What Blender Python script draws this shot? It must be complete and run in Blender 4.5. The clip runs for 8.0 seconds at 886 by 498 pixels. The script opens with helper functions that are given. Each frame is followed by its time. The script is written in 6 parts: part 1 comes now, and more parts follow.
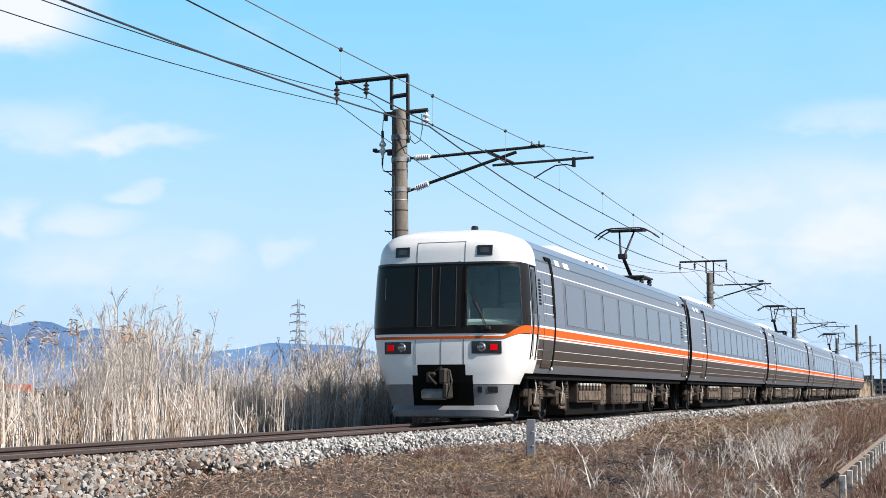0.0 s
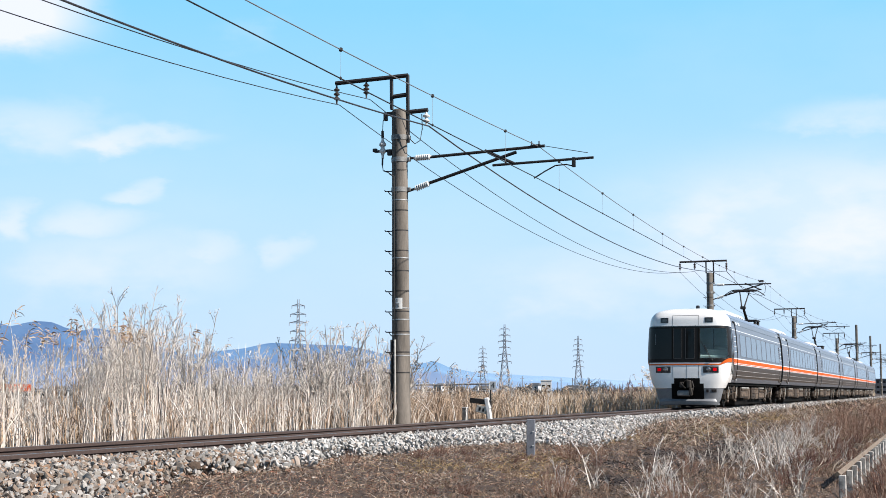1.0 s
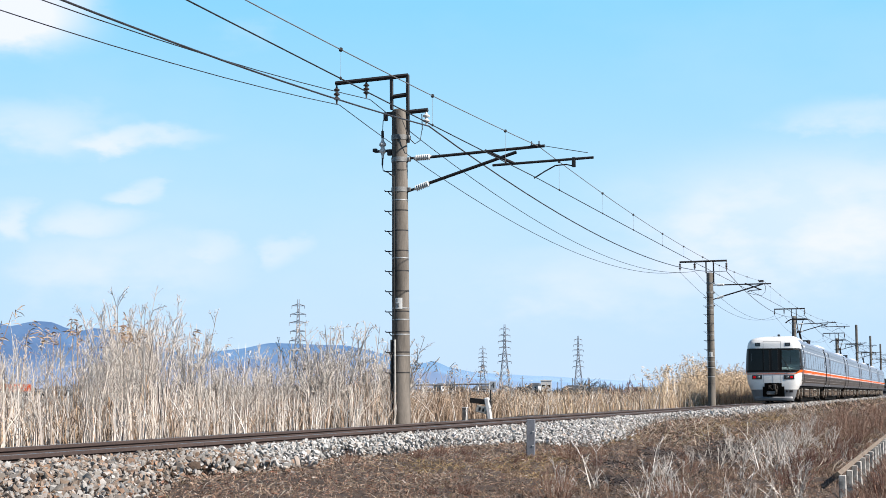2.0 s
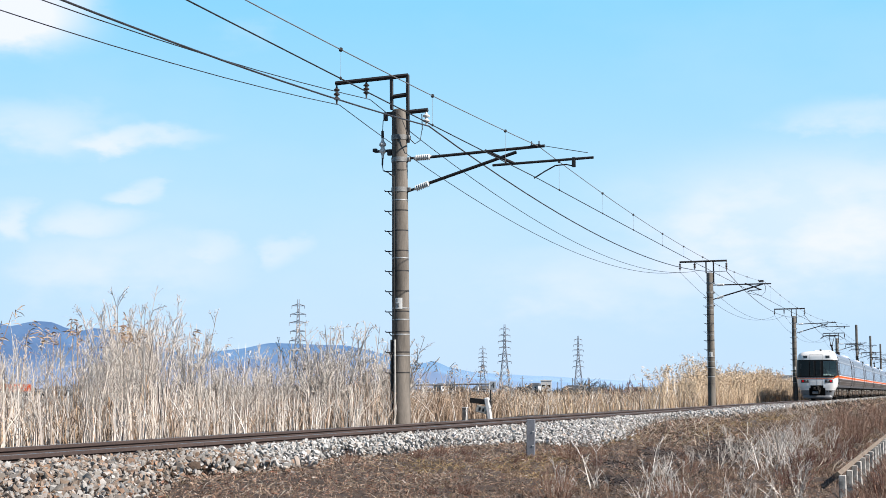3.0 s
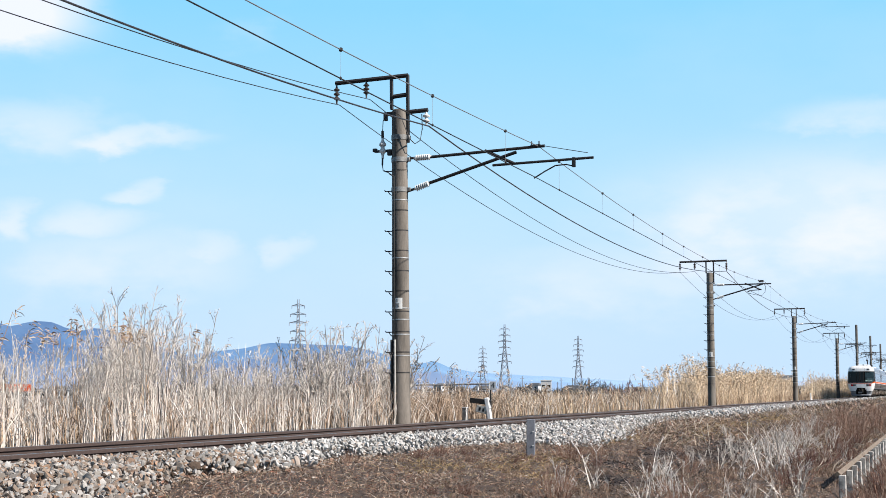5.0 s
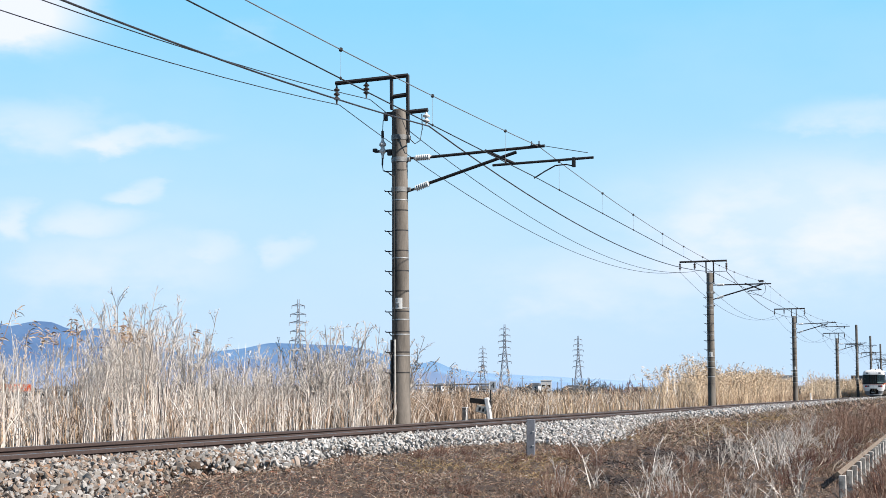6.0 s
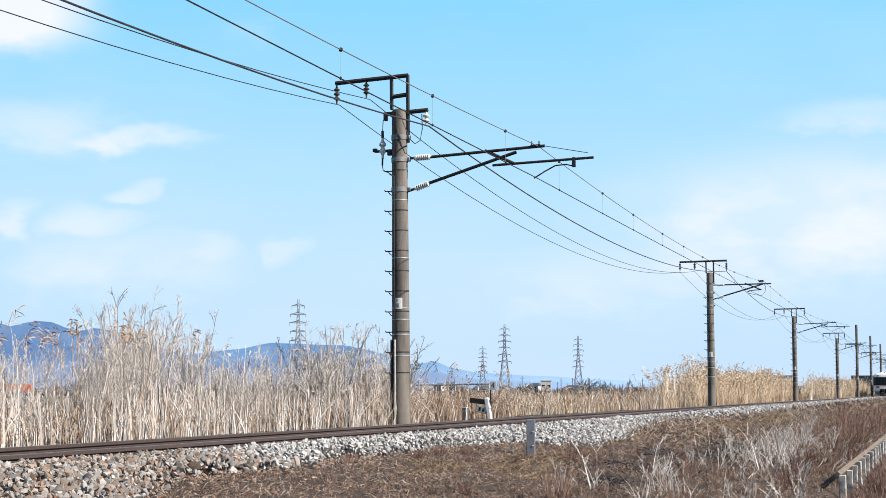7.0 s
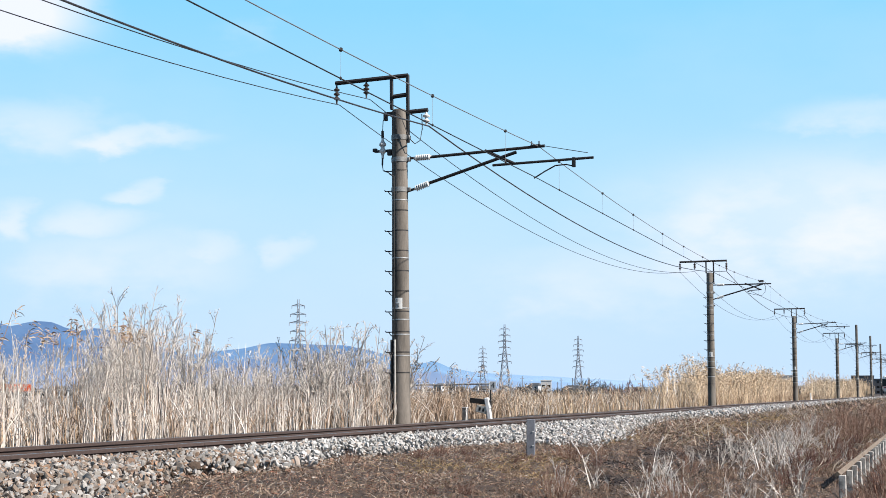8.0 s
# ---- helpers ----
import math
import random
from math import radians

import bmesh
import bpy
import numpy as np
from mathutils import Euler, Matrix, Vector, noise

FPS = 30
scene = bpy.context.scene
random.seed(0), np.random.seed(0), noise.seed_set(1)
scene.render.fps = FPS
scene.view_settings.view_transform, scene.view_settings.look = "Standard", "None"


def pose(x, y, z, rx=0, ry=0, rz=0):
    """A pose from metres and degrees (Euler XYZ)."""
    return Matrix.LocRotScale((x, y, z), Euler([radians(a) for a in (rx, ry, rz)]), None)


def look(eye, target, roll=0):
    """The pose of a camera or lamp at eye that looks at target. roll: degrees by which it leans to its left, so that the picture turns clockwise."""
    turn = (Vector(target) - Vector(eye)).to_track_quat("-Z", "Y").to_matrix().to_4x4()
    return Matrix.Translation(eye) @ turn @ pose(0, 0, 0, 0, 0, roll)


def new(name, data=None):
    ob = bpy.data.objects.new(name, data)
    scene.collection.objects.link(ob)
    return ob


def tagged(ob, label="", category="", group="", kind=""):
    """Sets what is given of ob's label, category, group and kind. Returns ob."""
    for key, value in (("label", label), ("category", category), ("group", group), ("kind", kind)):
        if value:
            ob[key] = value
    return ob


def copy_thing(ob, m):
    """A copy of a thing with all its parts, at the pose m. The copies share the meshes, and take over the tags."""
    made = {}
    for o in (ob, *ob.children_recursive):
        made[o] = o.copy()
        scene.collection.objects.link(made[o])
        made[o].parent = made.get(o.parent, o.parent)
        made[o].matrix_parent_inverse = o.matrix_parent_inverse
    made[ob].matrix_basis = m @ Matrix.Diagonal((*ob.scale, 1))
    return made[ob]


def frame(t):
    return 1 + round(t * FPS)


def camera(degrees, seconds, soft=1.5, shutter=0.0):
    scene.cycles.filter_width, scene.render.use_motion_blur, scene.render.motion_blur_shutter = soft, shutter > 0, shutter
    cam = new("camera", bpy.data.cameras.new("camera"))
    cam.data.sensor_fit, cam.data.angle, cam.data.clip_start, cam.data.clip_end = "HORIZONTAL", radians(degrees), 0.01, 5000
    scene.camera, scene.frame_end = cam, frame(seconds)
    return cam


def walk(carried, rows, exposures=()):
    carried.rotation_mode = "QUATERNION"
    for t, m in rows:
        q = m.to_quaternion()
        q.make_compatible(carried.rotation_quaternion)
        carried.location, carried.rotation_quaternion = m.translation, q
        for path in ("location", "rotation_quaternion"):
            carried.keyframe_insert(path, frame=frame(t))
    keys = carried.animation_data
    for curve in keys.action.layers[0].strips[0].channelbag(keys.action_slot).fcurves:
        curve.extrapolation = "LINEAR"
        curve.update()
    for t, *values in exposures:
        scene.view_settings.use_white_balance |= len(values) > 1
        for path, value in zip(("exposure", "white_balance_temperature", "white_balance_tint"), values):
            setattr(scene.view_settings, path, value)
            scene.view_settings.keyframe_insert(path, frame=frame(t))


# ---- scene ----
cam = camera(33.336, 8.0, soft=0.6)
EYE = (8.442, 0.0, 0.556)
AIM = (5.2802, 9.4380, 1.5203)
VIEW = look(EYE, AIM, -0.017)
walk(cam, [(0.0, VIEW), (8.0, VIEW)])

# ---------------------------------------------------------------- light
SUN_EL, SUN_AZ = radians(38), radians(98)      # azimuth from +y towards +x
sun_way = Vector((math.sin(SUN_AZ) * math.cos(SUN_EL), math.cos(SUN_AZ) * math.cos(SUN_EL), math.sin(SUN_EL)))
sun = new("sun", bpy.data.lights.new("sun", "SUN"))
sun.data.energy, sun.data.angle, sun.data.color = 5.0, radians(0.55), (1.0, 0.92, 0.84)
sun.matrix_world = look(sun_way * 200, (0, 0, 0))
scene.view_settings.exposure = 0.94


def node(nt, kind, **values):
    """A node with its attributes (lower case) and inputs (by name with underscores for spaces, capitalised)."""
    n = nt.nodes.new(kind)
    for key, value in values.items():
        if key[0].isupper():
            n.inputs[key.replace("_", " ")].default_value = value
        elif key == "operation":
            n.operation = value
        elif key == "blend_type":
            n.blend_type = value
        elif key == "data_type":
            n.data_type = value
    return n


def ramp(nt, src, stops):
    n = nt.nodes.new("ShaderNodeValToRGB")
    el = n.color_ramp.elements
    while len(el) < len(stops):
        el.new(0.5)
    for e, (p, c) in zip(el, stops):
        e.position = p
        e.color = (*c, 1) if len(c) == 3 else c
    nt.links.new(src, n.inputs[0])
    return n.outputs[0]


def maths(nt, op, a, b=0.0, c=None):
    n = nt.nodes.new("ShaderNodeMath")
    n.operation = op
    for i, value in enumerate((a, b, c)):
        if value is None:
            continue
        if isinstance(value, (int, float)):
            n.inputs[i].default_value = value
        else:
            nt.links.new(value, n.inputs[i])
    return n.outputs[0]


def mixed(nt, fac, a, b, how="MIX"):
    n = nt.nodes.new("ShaderNodeMix")
    n.data_type, n.blend_type = "RGBA", how
    for i, value in ((0, fac), (6, a), (7, b)):
        if isinstance(value, (int, float)):
            n.inputs[i].default_value = value
        elif isinstance(value, tuple):
            n.inputs[i].default_value = (*value, 1)
        else:
            nt.links.new(value, n.inputs[i])
    return n.outputs[2]


def make_world():
    world = bpy.data.worlds.new("sky")
    scene.world = world
    world.use_nodes = True
    nt = world.node_tree
    nt.nodes.clear()
    sky = nt.nodes.new("ShaderNodeTexSky")
    sky.sky_type, sky.sun_disc = "NISHITA", False
    sky.sun_elevation, sky.sun_rotation = SUN_EL, SUN_AZ
    sky.air_density, sky.dust_density, sky.ozone_density = 1.0, 0.6, 1.6
    bg = nt.nodes.new("ShaderNodeBackground")
    bg.inputs[1].default_value = 0.065
    out = nt.nodes.new("ShaderNodeOutputWorld")
    nt.links.new(bg.outputs[0], out.inputs[0])
    co = nt.nodes.new("ShaderNodeTexCoord")
    sep = nt.nodes.new("ShaderNodeSeparateXYZ")
    nt.links.new(co.outputs["Generated"], sep.inputs[0])
    # azimuth and height of the direction, in degrees, warped a little
    az = maths(nt, "MULTIPLY", maths(nt, "ARCTAN2", sep.outputs[0], sep.outputs[1]), 57.2958)
    el = maths(nt, "MULTIPLY", maths(nt, "ARCSINE", sep.outputs[2]), 57.2958)
    n1 = node(nt, "ShaderNodeTexNoise", Scale=16.0, Detail=8.0, Roughness=0.55)
    stretch = nt.nodes.new("ShaderNodeMapping")
    stretch.inputs["Scale"].default_value = (1.0, 1.0, 2.2)
    nt.links.new(co.outputs["Generated"], stretch.inputs[0])
    nt.links.new(stretch.outputs[0], n1.inputs["Vector"])
    n2 = node(nt, "ShaderNodeTexNoise", Scale=3.0, Detail=5.0, Roughness=0.55)
    nt.links.new(stretch.outputs[0], n2.inputs["Vector"])
    wob = maths(nt, "MULTIPLY_ADD", n1.outputs[0], 5.0, -2.5)
    az2 = maths(nt, "ADD", az, wob)
    el2 = maths(nt, "ADD", el, maths(nt, "MULTIPLY", wob, 0.5))
    cover = None
    for a0, e0, ra, re, amount in CLOUDS:
        da = maths(nt, "DIVIDE", maths(nt, "SUBTRACT", az2, a0), ra)
        de = maths(nt, "DIVIDE", maths(nt, "SUBTRACT", el2, e0), re)
        r2 = maths(nt, "ADD", maths(nt, "MULTIPLY", da, da), maths(nt, "MULTIPLY", de, de))
        g = maths(nt, "MULTIPLY", maths(nt, "POWER", 2.718, maths(nt, "MULTIPLY", maths(nt, "POWER", r2, 1.5), -1.0)), amount)
        cover = g if cover is None else maths(nt, "MAXIMUM", cover, g)
    soft = ramp(nt, n1.outputs[0], [(0.36, (0.6, 0.6, 0.6)), (0.60, (1.1, 1.1, 1.1))])
    cover = maths(nt, "MULTIPLY", cover, soft)
    # thin cirrus everywhere, and haze towards the horizon
    thin = ramp(nt, n2.outputs[0], [(0.5, (0, 0, 0)), (0.8, (0.4, 0.4, 0.4))])
    cover = maths(nt, "MAXIMUM", cover, maths(nt, "MULTIPLY", thin, 0.45))
    tint = mixed(nt, 1.0, sky.outputs[0], SKY_TINT, "MULTIPLY")
    height = maths(nt, "DIVIDE", el, 90.0)
    haze = ramp(nt, height, [(0.0, (1, 1, 1)), (0.17, (0.92, 0.92, 0.92)), (0.25, (0.35, 0.35, 0.35)), (0.36, (0.0, 0.0, 0.0))])
    low = ramp(nt, height, [(0.0, tuple(v / 10 for v in HAZE)), (0.08, (0.415, 0.65, 0.845)), (0.165, (0.235, 0.59, 0.865))])
    low = mixed(nt, 1.0, low, (10.0, 10.0, 10.0), "MULTIPLY")
    c1 = mixed(nt, haze, tint, low)
    c2 = mixed(nt, cover, c1, CLOUD)
    nt.links.new(c2, bg.inputs[0])


# clouds: azimuth, height, half widths (degrees), density
CLOUDS = [(-35.0, 14.1, 2.6, 1.5, 1.3), (-30.4, 9.6, 2.3, 0.55, 0.75), (-34.0, 9.9, 3.2, 1.0, 0.5), (-31.8, 6.5, 1.7, 0.7, 0.55), (-27.9, 5.4, 1.6, 0.6, 0.6),
          (-29.8, 7.7, 0.7, 0.4, 0.5), (-35.0, 6.2, 1.0, 0.8, 0.7), (-24.6, 5.6, 0.9, 0.5, 0.45), (-30.5, 4.8, 4.5, 1.3, 0.5), (-26.3, 13.6, 1.2, 0.5, 0.15),
          (-3.4, 6.4, 8.0, 2.6, 0.85), (-12.0, 4.2, 6.5, 1.5, 0.45), (-2.6, 10.2, 2.8, 0.65, 0.5), (22.0, 9.0, 16.0, 6.0, 0.6)]
SKY_TINT = (0.54, 0.66, 0.78)
HAZE = (4.9, 6.4, 8.3)
CLOUD = (7.3, 7.7, 8.9)
make_world()

# ---------------------------------------------------------------- materials


def material(name, rough=0.6, metal=0.0):
    m = bpy.data.materials.new(name)
    m.use_nodes = True
    nt = m.node_tree
    b = nt.nodes["Principled BSDF"]
    b.inputs["Roughness"].default_value = rough
    b.inputs["Metallic"].default_value = metal
    return m, nt, b


def surface(name, a, b, rough=0.6, metal=0.0, grain=40.0, stain=1.5, dark=0.75, bump=0.2, spec=None, island=0.0, stretch=(1, 1, 1), palette=None, coat=0.0, tone=0.76, single=False):
    """A worn surface: two tones mixed by fine grain, larger stains, relief; optionally a tone of its own per loose piece."""
    a, b = tuple(v * tone for v in a), tuple(v * tone for v in b)
    palette = palette and [tuple(v * tone for v in c) for c in palette]
    m, nt, p = material(name, rough, metal)
    co = nt.nodes.new("ShaderNodeTexCoord")
    mp = nt.nodes.new("ShaderNodeMapping")
    mp.inputs["Scale"].default_value = stretch
    nt.links.new(co.outputs["Object"], mp.inputs[0])
    fine = node(nt, "ShaderNodeTexNoise", Scale=grain, Detail=6.0, Roughness=0.65)
    big = node(nt, "ShaderNodeTexNoise", Scale=stain, Detail=5.0, Roughness=0.6)
    for n in (fine, big):
        nt.links.new(mp.outputs[0], n.inputs["Vector"])
    f = ramp(nt, fine.outputs[0], [(0.3, (0, 0, 0)), (0.7, (1, 1, 1))])
    c = mixed(nt, f, a, b)
    if palette:
        geo = nt.nodes.new("ShaderNodeNewGeometry")
        n = len(palette)
        info = nt.nodes.new("ShaderNodeObjectInfo")
        pal = ramp(nt, info.outputs["Random"] if single else geo.outputs["Random Per Island"], [(i / n, col) for i, col in enumerate(palette)])
        c = mixed(nt, 0.8, c, pal)
    if island:
        geo = nt.nodes.new("ShaderNodeNewGeometry")
        v = maths(nt, "MULTIPLY_ADD", geo.outputs["Random Per Island"], island * 2, 1 - island)
        com = nt.nodes.new("ShaderNodeCombineColor")
        for i in range(3):
            nt.links.new(v, com.inputs[i])
        c = mixed(nt, 1.0, c, com.outputs[0], "MULTIPLY")
    s = ramp(nt, big.outputs[0], [(0.35, (dark, dark, dark)), (0.6, (1, 1, 1))])
    c = mixed(nt, 1.0, c, s, "MULTIPLY")
    nt.links.new(c, p.inputs["Base Color"])
    r = maths(nt, "MULTIPLY_ADD", fine.outputs[0], 0.3, rough - 0.15)
    nt.links.new(r, p.inputs["Roughness"])
    if bump:
        bn = nt.nodes.new("ShaderNodeBump")
        bn.inputs["Strength"].default_value = bump
        bn.inputs["Distance"].default_value = 0.02
        nt.links.new(fine.outputs[0], bn.inputs["Height"])
        nt.links.new(bn.outputs[0], p.inputs["Normal"])
    if spec is not None:
        p.inputs["Specular IOR Level"].default_value = spec
    if coat:
        p.inputs["Coat Weight"].default_value = coat
        p.inputs["Coat Roughness"].default_value = 0.08
    return m


def glass(name, tint, rough=0.06, spec=0.5):
    m, nt, p = material(name, rough)
    p.inputs["Base Color"].default_value = (*tint, 1)
    p.inputs["IOR"].default_value = 1.52
    p.inputs["Specular IOR Level"].default_value = spec
    return m


def glow(name, colour, strength):
    m, nt, p = material(name, 0.2)
    p.inputs["Base Color"].default_value = (*colour, 1)
    p.inputs["Emission Color"].default_value = (*colour, 1)
    p.inputs["Emission Strength"].default_value = strength
    return m


WHITE = surface("white_paint", (0.66, 0.66, 0.655), (0.70, 0.70, 0.695), 0.28, grain=60, stain=1.2, dark=0.93, bump=0.01, coat=0.3, tone=1.0)
# these two greys hold some blue of the reflected sky in their colour
GREY = surface("silver_grey_paint", (0.18, 0.195, 0.24), (0.21, 0.225, 0.27), 0.32, 0.45, grain=80, stain=0.8, dark=0.9, bump=0.01, stretch=(1, 0.15, 1))
ROOFGREY = surface("roof_grey_paint", (0.24, 0.27, 0.37), (0.29, 0.325, 0.43), 0.32, 0.4, grain=50, stain=0.7, dark=0.85, bump=0.01, stretch=(1, 0.2, 1))
BROWN = surface("warm_grey_paint", (0.066, 0.049, 0.037), (0.084, 0.063, 0.048), 0.4, 0.2, grain=70, stain=0.9, dark=0.88, bump=0.01, stretch=(1, 0.15, 1))
ORANGE = surface("orange_paint", (0.58, 0.098, 0.008), (0.64, 0.112, 0.010), 0.6, spec=0.15, grain=60, stain=1.0, dark=0.93, bump=0.01)
SKIRT = surface("skirt_grey_paint", (0.19, 0.20, 0.22), (0.25, 0.265, 0.285), 0.45, grain=30, stain=1.5, dark=0.75, bump=0.03)
SILL = surface("sill_grey_paint", (0.13, 0.14, 0.165), (0.17, 0.18, 0.205), 0.42, 0.2, grain=60, stain=1.2, dark=0.8, bump=0.02, stretch=(1, 0.2, 1))
BLACK = surface("black_paint", (0.012, 0.012, 0.014), (0.02, 0.02, 0.022), 0.3, grain=50, stain=2, dark=0.8, bump=0.01)
RUBBER = surface("black_rubber", (0.015, 0.015, 0.016), (0.03, 0.03, 0.03), 0.7, grain=40, stain=2, bump=0.1)
GLASS_F = glass("windscreen_glass", (0.52, 0.69, 0.71), 0.02, 0.5)
GLASS_F.node_tree.nodes["Principled BSDF"].inputs["Transmission Weight"].default_value = 1.0
GLASS_S = glass("side_window_glass", (0.06, 0.063, 0.078), 0.12, 0.7)
GLASS_DARK = glass("dark_glass", (0.004, 0.0045, 0.0052), 0.05, 0.17)
RED_LAMP = glow("red_tail_lamp", (0.40, 0.001, 0.004), 0.42)
RED_LAMP.node_tree.nodes["Principled BSDF"].inputs["Specular IOR Level"].default_value = 0.05
RED_LAMP.node_tree.nodes["Principled BSDF"].inputs["Roughness"].default_value = 0.6
LENS_D = surface("dark_lamp_lens", (0.04, 0.045, 0.05), (0.13, 0.13, 0.13), 0.15, 0.3, grain=30, bump=0.02)
LENS = surface("lamp_lens", (0.25, 0.26, 0.28), (0.6, 0.6, 0.6), 0.18, 0.7, grain=30, bump=0.02)
DIRTY = surface("underfloor_brown_dust", (0.010, 0.007, 0.005), (0.075, 0.047, 0.029), 0.8, grain=9, stain=2.5, dark=0.35, bump=0.15)
DUST = surface("underfloor_tan_dust", (0.075, 0.052, 0.036), (0.19, 0.135, 0.096), 0.85, grain=7, stain=3.5, dark=0.3, bump=0.1)
UNDERDARK = surface("underfloor_dark_steel", (0.008, 0.007, 0.006), (0.018, 0.015, 0.013), 0.75, grain=18, stain=4, dark=0.6, bump=0.15)
STEEL = surface("bare_steel", (0.35, 0.35, 0.34), (0.5, 0.5, 0.48), 0.35, 0.9, grain=40, stain=3, bump=0.05)
CONCRETE = surface("pole_concrete", (0.16, 0.14, 0.12), (0.25, 0.22, 0.19), 0.9, grain=55, stain=3.2, dark=0.30, bump=0.25, stretch=(1, 1, 0.13))
CONCRETE_D = surface("dark_pole_concrete", (0.145, 0.13, 0.112), (0.235, 0.21, 0.18), 0.9, grain=55, stain=3.0, dark=0.35, bump=0.25, stretch=(1, 1, 0.25))
CONCRETE_L = surface("pale_concrete", (0.42, 0.41, 0.38), (0.66, 0.65, 0.61), 0.9, grain=25, stain=4, dark=0.5, bump=0.25)
DARKSTEEL = surface("dark_steel", (0.020, 0.018, 0.019), (0.038, 0.034, 0.032), 0.6, 0.3, grain=40, stain=3, dark=0.8, bump=0.1)
GALV = surface("galvanised_steel", (0.45, 0.46, 0.47), (0.6, 0.6, 0.6), 0.5, 0.6, grain=50, stain=3, dark=0.8, bump=0.05)
GALV_D = surface("weathered_zinc", (0.22, 0.22, 0.22), (0.33, 0.33, 0.32), 0.6, 0.4, grain=40, stain=6, dark=0.6, bump=0.08)
PORCELAIN = surface("white_porcelain", (0.72, 0.72, 0.70), (0.8, 0.8, 0.78), 0.2, grain=30, stain=3, dark=0.85, bump=0.0)
PORCELAIN_D = surface("brown_porcelain", (0.05, 0.035, 0.03), (0.08, 0.06, 0.05), 0.25, grain=30, stain=3, dark=0.85, bump=0.0)
WIRE = surface("dark_wire", (0.03, 0.03, 0.032), (0.05, 0.05, 0.05), 0.5, 0.4, grain=30, bump=0.0)
CABLE = surface("grey_cable", (0.10, 0.10, 0.105), (0.16, 0.16, 0.165), 0.35, 0.7, grain=30, bump=0.0)
WIRE_L = surface("grey_wire", (0.20, 0.20, 0.21), (0.28, 0.28, 0.28), 0.5, 0.4, grain=30, bump=0.0)
RUST = surface("rusty_rail", (0.046, 0.028, 0.024), (0.078, 0.049, 0.040), 0.75, grain=60, stain=2, dark=0.7, bump=0.15, stretch=(1, 0.3, 1))
SLEEPER = surface("weathered_sleeper", (0.07, 0.058, 0.047), (0.12, 0.10, 0.085), 0.9, grain=25, stain=2, bump=0.2)

# ---------------------------------------------------------------- mesh helpers


def part(name, bm, mat, parent=None, label="", smooth=None):
    me = bpy.data.meshes.new(name)
    bmesh.ops.recalc_face_normals(bm, faces=bm.faces)
    bm.to_mesh(me)
    bm.free()
    for m in (mat if isinstance(mat, (list, tuple)) else [mat]):
        me.materials.append(m)
    ob = new(name, me)
    if parent is not None:
        ob.parent = parent
    if label:
        tagged(ob, label)
    if smooth:
        me.shade_smooth()
        me.set_sharp_from_angle(angle=radians(smooth))
    return ob


def thing(name, label, category, group="", kind="", at=None):
    ob = new(name)
    ob.empty_display_size = 0.3
    if at is not None:
        ob.matrix_basis = at
    return tagged(ob, label, category, group, kind)


def box(bm, x0, x1, y0, y1, z0, z1, bevel=0.0, mat=0):
    g = bmesh.ops.create_cube(bm, size=1.0, matrix=Matrix.Translation(((x0 + x1) / 2, (y0 + y1) / 2, (z0 + z1) / 2)) @ Matrix.Diagonal((abs(x1 - x0), abs(y1 - y0), abs(z1 - z0), 1)))
    vs = g["verts"]
    fs = list({f for v in vs for f in v.link_faces})
    for f in fs:
        f.material_index = mat
    if bevel:
        es = list({e for v in vs for e in v.link_edges})
        bmesh.ops.bevel(bm, geom=es, offset=bevel, segments=1, affect="EDGES", profile=0.7)
    return vs


def tube(bm, pts, r, n=8, r1=None, mat=0):
    """A tube along points, its radius going from r to r1."""
    pts = [Vector(p) for p in pts]
    r1 = r if r1 is None else r1
    rings = []
    for i, p in enumerate(pts):
        d = (pts[min(i + 1, len(pts) - 1)] - pts[max(i - 1, 0)]).normalized()
        a = d.cross(Vector((0, 0, 1)) if abs(d.z) < 0.9 else Vector((1, 0, 0))).normalized()
        b = d.cross(a)
        rr = r + (r1 - r) * i / (len(pts) - 1)
        rings.append([bm.verts.new(p + (a * math.cos(k * math.tau / n) + b * math.sin(k * math.tau / n)) * rr) for k in range(n)])
    for u, w in zip(rings, rings[1:]):
        for k in range(n):
            bm.faces.new((u[k], u[(k + 1) % n], w[(k + 1) % n], w[k])).material_index = mat
    bm.faces.new(rings[0][::-1]).material_index = mat
    bm.faces.new(rings[-1]).material_index = mat


def lathe(bm, rows, base, axis, n=12, mat=0):
    """A turned body: rows of (along, radius) from base along axis."""
    base, d = Vector(base), Vector(axis).normalized()
    a = d.cross(Vector((0, 0, 1)) if abs(d.z) < 0.9 else Vector((1, 0, 0))).normalized()
    b = d.cross(a)
    rings = [[bm.verts.new(base + d * s + (a * math.cos(k * math.tau / n) + b * math.sin(k * math.tau / n)) * r) for k in range(n)] for s, r in rows]
    for u, w in zip(rings, rings[1:]):
        for k in range(n):
            bm.faces.new((u[k], u[(k + 1) % n], w[(k + 1) % n], w[k])).material_index = mat
    bm.faces.new(rings[0][::-1]).material_index = mat
    bm.faces.new(rings[-1]).material_index = mat


def joined(name, verts, faces, mat, label="", category="", kind="", parent=None, smooth=False):
    me = bpy.data.meshes.new(name)
    me.from_pydata(verts, [], faces)
    me.materials.append(mat)
    if smooth:
        me.shade_smooth()
    ob = new(name, me)
    if parent is not None:
        ob.parent = parent
    return tagged(ob, label, category, "", kind)

# ---------------------------------------------------------------- ground
TRACK_END = 1800.0


